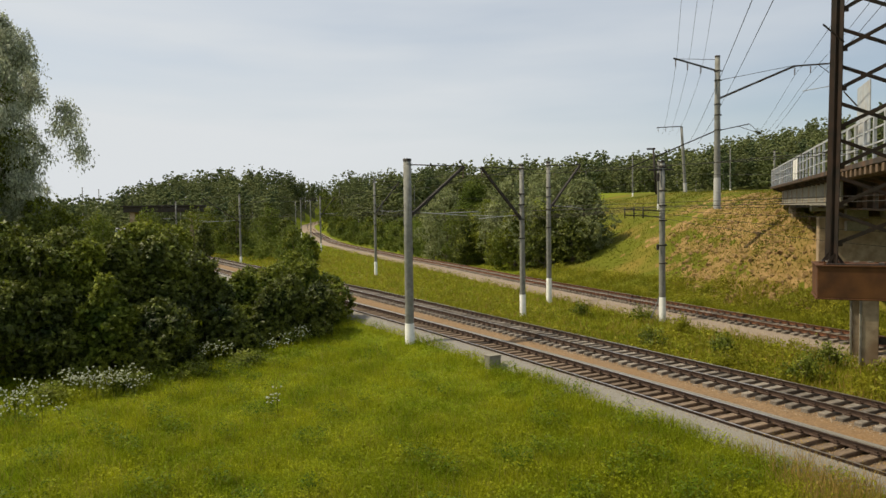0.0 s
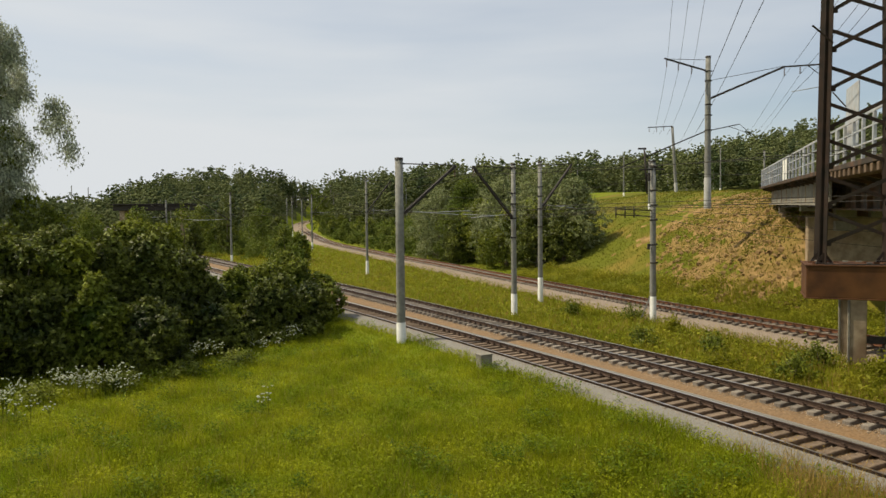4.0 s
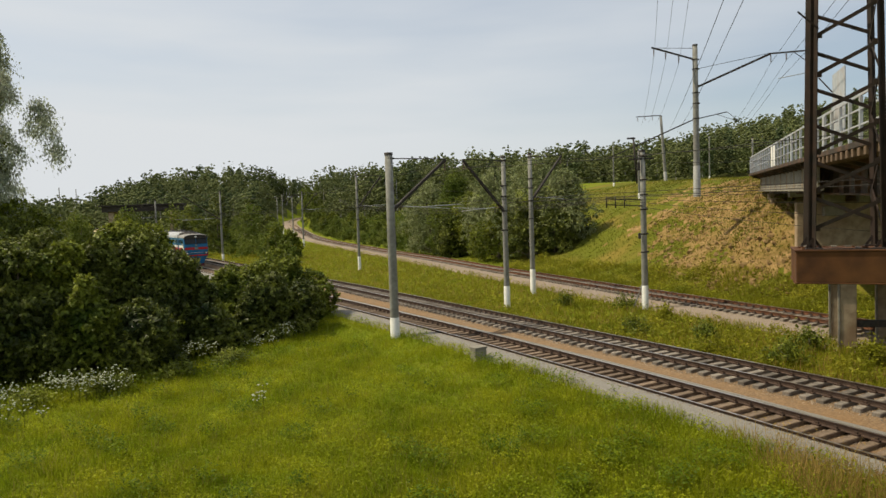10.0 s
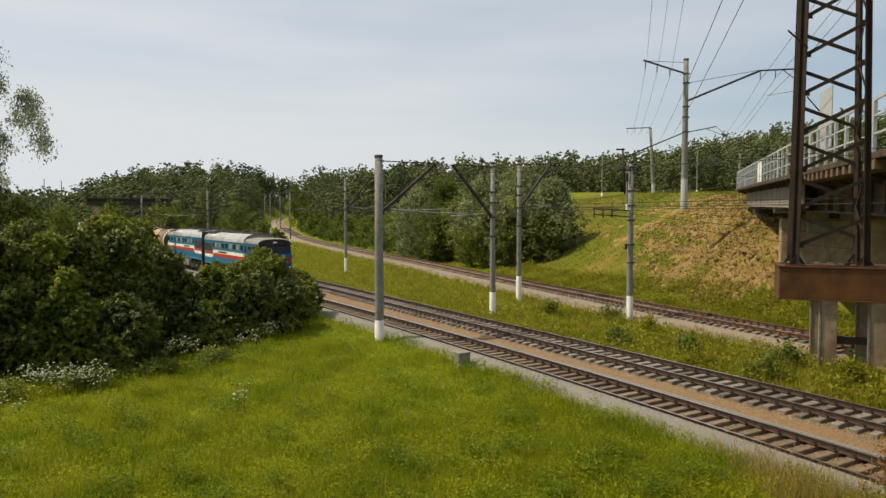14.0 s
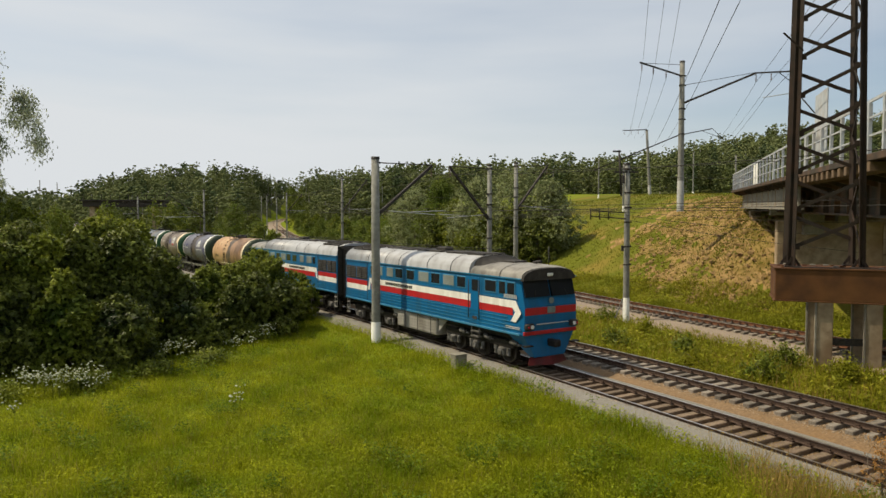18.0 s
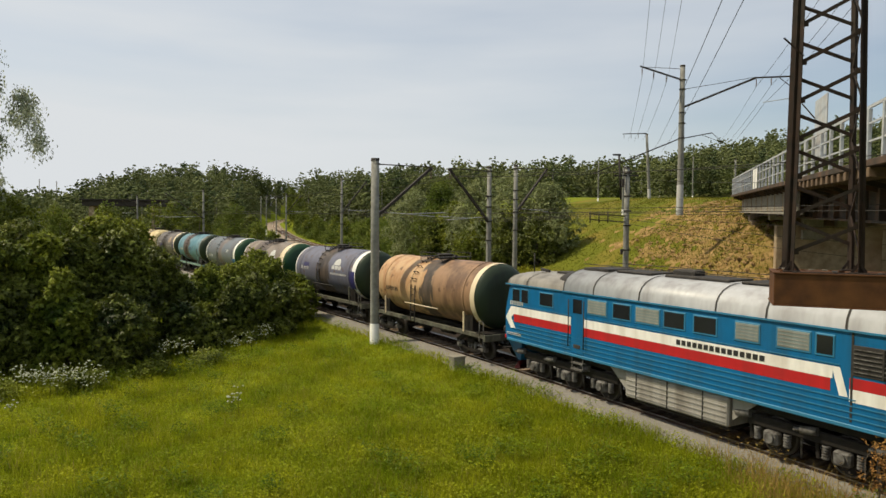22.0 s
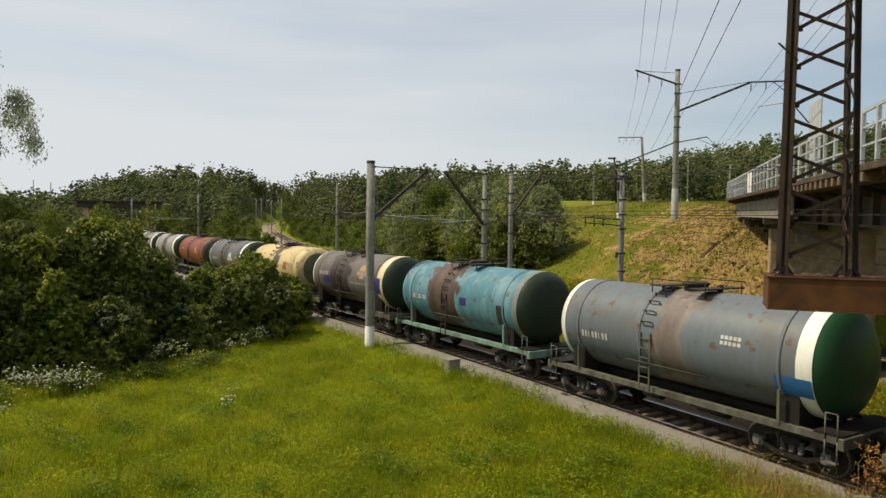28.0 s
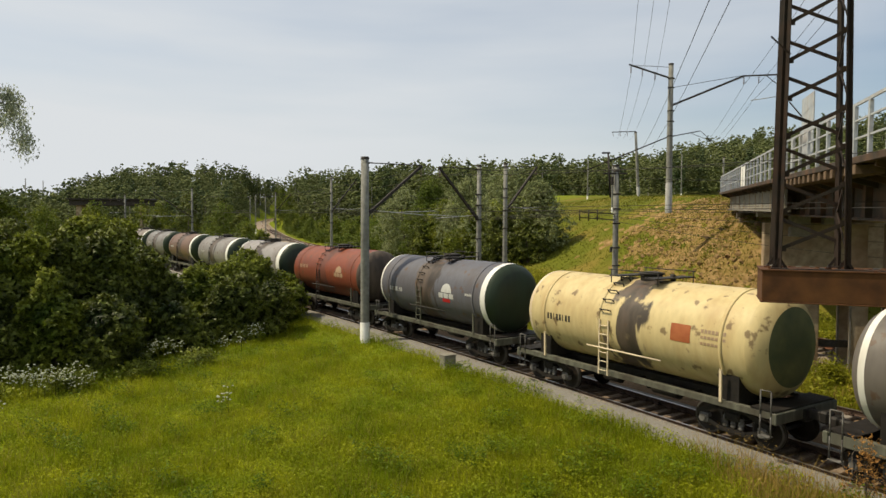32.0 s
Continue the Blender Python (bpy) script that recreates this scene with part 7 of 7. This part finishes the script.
WAGONS = [
    dict(name="tan_paint", col=(0.56, 0.37, 0.20), dirt=(0.30, 0.13, 0.05), amount=0.75, cap=M_DKGREEN, rings=[(1, M_RINGC, 0.3)], spills=[(1.1, 5.2, (0.12, 0.07, 0.043), (0.25, 0.15, 0.086)), (-0.15, 1.1, (0.04, 0.032, 0.027), (0.10, 0.075, 0.058))], num=M_INK, numa=-12, label="tan and rust-brown tank wagon with a dark oil stain", bracemat=M_RINGC, pipe=M_RINGC),
    dict(name="violet_grey_paint", col=(0.15, 0.155, 0.21), dirt=(0.07, 0.055, 0.05), cap=M_DKGREEN, rings=[(1, M_RINGW, 0.42), (-1, M_RINGW, 0.16)], spills=[(-1.0, 0.9, (0.04, 0.032, 0.027), (0.10, 0.075, 0.058))], label="violet-grey tank wagon with a white ring and green end", logo=(2.0, 20, 0.45, M_LETW, None), patches=[(3.85, 4.55, -32, 10, M_VIOLET, "violet label"), (-3.2, -2.3, 8, 19, M_VIOLET, "small violet label")], lines=[(1.2, -3, 14, 0.12, 4, M_LETW)], side=M_SIDE),
    dict(name="brown_grey_paint", col=(0.27, 0.22, 0.17), dirt=(0.10, 0.08, 0.065), cap=M_GREEN, rings=[(1, M_RINGC, 0.75), (-1, M_RINGW, 0.14)], spills=[(-2.3, 0.1, (0.045, 0.033, 0.026), (0.10, 0.072, 0.055)), (0.1, 3.4, (0.13, 0.105, 0.085), (0.20, 0.165, 0.135))], full=False, numa=10, label="brown-grey frameless tank wagon with a cream ring and green end", logo=(2.2, 20, 0.5, M_LETW, M_RED), patches=[(0.15, 0.95, 5, 28, M_VIOLET, "violet square"), (3.65, 4.35, -22, 12, mat("slate_label", (0.06, 0.055, 0.09), (0.08, 0.07, 0.1), 3, 0.6, bump=0), "dark slate label")], lines=[(0.5, -7, 16, 0.12, 4.5, M_FAINT)]),
    dict(name="blue_grey_paint", col=(0.145, 0.17, 0.195), dirt=(0.11, 0.09, 0.08), cap=M_GREEN, rings=[(1, M_RINGW, 0.4), (-1, M_RINGW, 0.18)], spills=[(-0.6, 0.9, (0.12, 0.095, 0.085), (0.20, 0.17, 0.15))], numa=-14, label="long blue-grey tank wagon with a white ring and green end", patches=[(3.6, 4.6, -32, -12, mat("blue_label", (0.02, 0.10, 0.26), (0.03, 0.12, 0.3), 3, 0.5, bump=0), "blue label")], lines=[(2.0, 14, 5, 0.1, 4, M_LETW), (2.0, 8, 5, 0.1, 4, M_LETW)], ladmat=M_SIDE),
    dict(name="turquoise_paint", col=(0.085, 0.22, 0.28), dirt=(0.17, 0.27, 0.31), amount=0.85, cap=M_DKGREEN, rings=[(1, mat("grey_ring", (0.19, 0.19, 0.18), (0.12, 0.15, 0.16), 3, 0.6, bump=0), 0.3)], spills=[(-2.2, 0.1, (0.05, 0.033, 0.026), (0.10, 0.064, 0.048))], side=M_SIDET, numa=-10, label="turquoise tank wagon with a brown stain and turquoise frame", patches=[(3.3, 3.85, -30, 2, M_INK, "black label"), (0.6, 1.1, -8, 5, M_VIOLET, "violet label")]),
    dict(name="dark_brown_grey_paint", col=(0.165, 0.145, 0.13), dirt=(0.08, 0.067, 0.055), cap=M_DKGREEN, rings=[(1, M_RINGC, 0.6), (-1, M_RINGW, 0.14)], spills=[(-2.1, 0.4, (0.028, 0.022, 0.019), (0.065, 0.05, 0.04)), (4.0, 4.9, (0.05, 0.04, 0.035), (0.09, 0.07, 0.055))], full=False, numa=3, label="dark brown-grey frameless tank wagon with a cream ring", logo=(2.2, 22, 0.42, M_ORANGE, M_FAINT), patches=[(-2.9, -1.9, -15, 3, M_VIOLET, "violet label"), (3.7, 4.4, -22, 12, M_VIOLET, "dark violet label")], lines=[(0.8, -8, 17, 0.11, 4, M_FAINT)]),
    dict(name="yellow_paint", col=(0.66, 0.53, 0.27), dirt=(0.36, 0.24, 0.10), amount=0.55, cap=mat("olive_end", (0.14, 0.14, 0.06), (0.07, 0.085, 0.045), 1.4, 0.6, bump=0.04, stain=(0.03, 0.05, 0.03), stain_scale=0.6, stain_amount=0.9), caplabel="olive-green stained domed end", shoulder=True, rings=[(-1, M_RINGC, 0.12)], spills=[(-0.3, 0.75, (0.04, 0.032, 0.027), (0.10, 0.075, 0.058))], num=M_INK, numa=-6, label="yellow tank wagon with a dark oil stain at the hatch", patches=[(2.05, 2.75, -4, 16, mat("brown_label", (0.28, 0.08, 0.03), (0.34, 0.11, 0.04), 3, 0.6, bump=0), "red-brown square label")], lines=[(3.1, 10, 7, 0.09, 4, M_ORANGE), (3.1, 4, 7, 0.09, 3, M_ORANGE), (3.1, -3, 5, 0.09, 3, M_ORANGE)], ladmat=M_RINGC, bracemat=M_RINGC, pipe=M_RINGC),
    dict(name="slate_grey_paint", col=(0.125, 0.125, 0.145), dirt=(0.08, 0.065, 0.06), cap=M_DKGREEN, rings=[(1, M_RINGW, 0.3), (-1, M_RINGW, 0.14)], spills=[(-0.9, 0.5, (0.04, 0.032, 0.027), (0.10, 0.075, 0.058))], numa=-10, label="slate-grey tank wagon with a white ring", logo=(1.7, 2, 0.42, M_LETW, M_RED), lines=[(3.2, 2, 4, 0.1, 4, M_LETW)], ladmat=M_SIDE),
    dict(name="red_brown_paint", col=(0.25, 0.065, 0.03), dirt=(0.10, 0.04, 0.03), cap=M_SPILL, caplabel="dark brown domed end", rings=[], spills=[(-0.8, 0.5, (0.09, 0.035, 0.025), (0.14, 0.05, 0.03))], num=M_ORANGE, numa=5, label="red-brown tank wagon with faded tan marks", logo=(2.2, 4, 0.4, M_ORANGE, None)),
    dict(name="pale_grey_paint", col=(0.33, 0.31, 0.30), dirt=(0.16, 0.13, 0.11), cap=M_DKGREEN, rings=[(1, M_RINGW, 0.6), (-1, M_RINGW, 0.2)], spills=[(-0.7, 0.6, (0.04, 0.032, 0.027), (0.10, 0.075, 0.058))], label="pale grey tank wagon with a wide white ring"),
    dict(name="mid_grey_paint", col=(0.27, 0.255, 0.24), dirt=(0.13, 0.10, 0.09), cap=M_DKGREEN, rings=[(1, M_RINGW, 0.5)], spills=[(-0.8, 0.6, (0.04, 0.032, 0.027), (0.10, 0.075, 0.058))], label="weathered grey tank wagon with a white ring"),
    dict(name="brown_paint", col=(0.20, 0.12, 0.085), dirt=(0.10, 0.07, 0.06), cap=M_DKGREEN, rings=[(1, M_RINGW, 0.5)], spills=[(-0.8, 0.6, (0.04, 0.032, 0.027), (0.10, 0.075, 0.058))], label="brown tank wagon with a white ring"),
    dict(name="dull_grey_paint", col=(0.24, 0.23, 0.22), dirt=(0.12, 0.10, 0.09), cap=M_DKGREEN, rings=[], spills=[(-0.8, 0.6, (0.04, 0.032, 0.027), (0.10, 0.075, 0.058))], label="dull grey tank wagon at the train's rear"),
    dict(name="dun_grey_paint", col=(0.26, 0.22, 0.18), dirt=(0.12, 0.10, 0.09), cap=M_DKGREEN, rings=[(1, M_RINGW, 0.4)], spills=[(-0.8, 0.6, (0.04, 0.032, 0.027), (0.10, 0.075, 0.058))], label="dun tank wagon at the train's rear"),
]
SPEED, FRONT = 8.42, -11.75
loco = locomotive("blue diesel locomotive section with red and cream stripes")
loco2 = copy_thing(loco, pose(0, 0, 0))
tagged(loco2, "second blue diesel section running cab last, striped red and cream")
train = [(loco, 8.42, 0), (loco2, 26.37, 180)]
for k, c in enumerate(WAGONS):
    slack = (1.05, 1.1, 0.85, 0.55, 0.5, 0.0, 0.05)[k] if k < 7 else 0.25
    train.append((tank_wagon(c), 35.15 + 5.37 + k * 12.02 + slack, 0))

lay_sleepers(T1, near_track, -34, 120, sleeper_mesh("sleeper", M_CSLEEPER), 1)
lay_sleepers(T2, mid_track, -34, 120, sleeper_mesh("sleeper", M_SLEEPER), 2)
lay_sleepers(T3, far_track, -10, 200, sleeper_mesh("sleeper", M_SLEEPER), 3)


def motions():
    """The train runs along the near track."""
    for t, off, turn in train:
        rows = []
        for i in range(33):
            s = FRONT + off - SPEED * (i - 19) - 0.08 * max(0, i - 24)
            p, d = T1.at(s), T1.way(s)
            rows.append((float(i), pose(p.x, p.y, p.z, 0, 0, math.degrees(math.atan2(-d.y, -d.x)) + turn)))
        walk(t, rows)


motions()
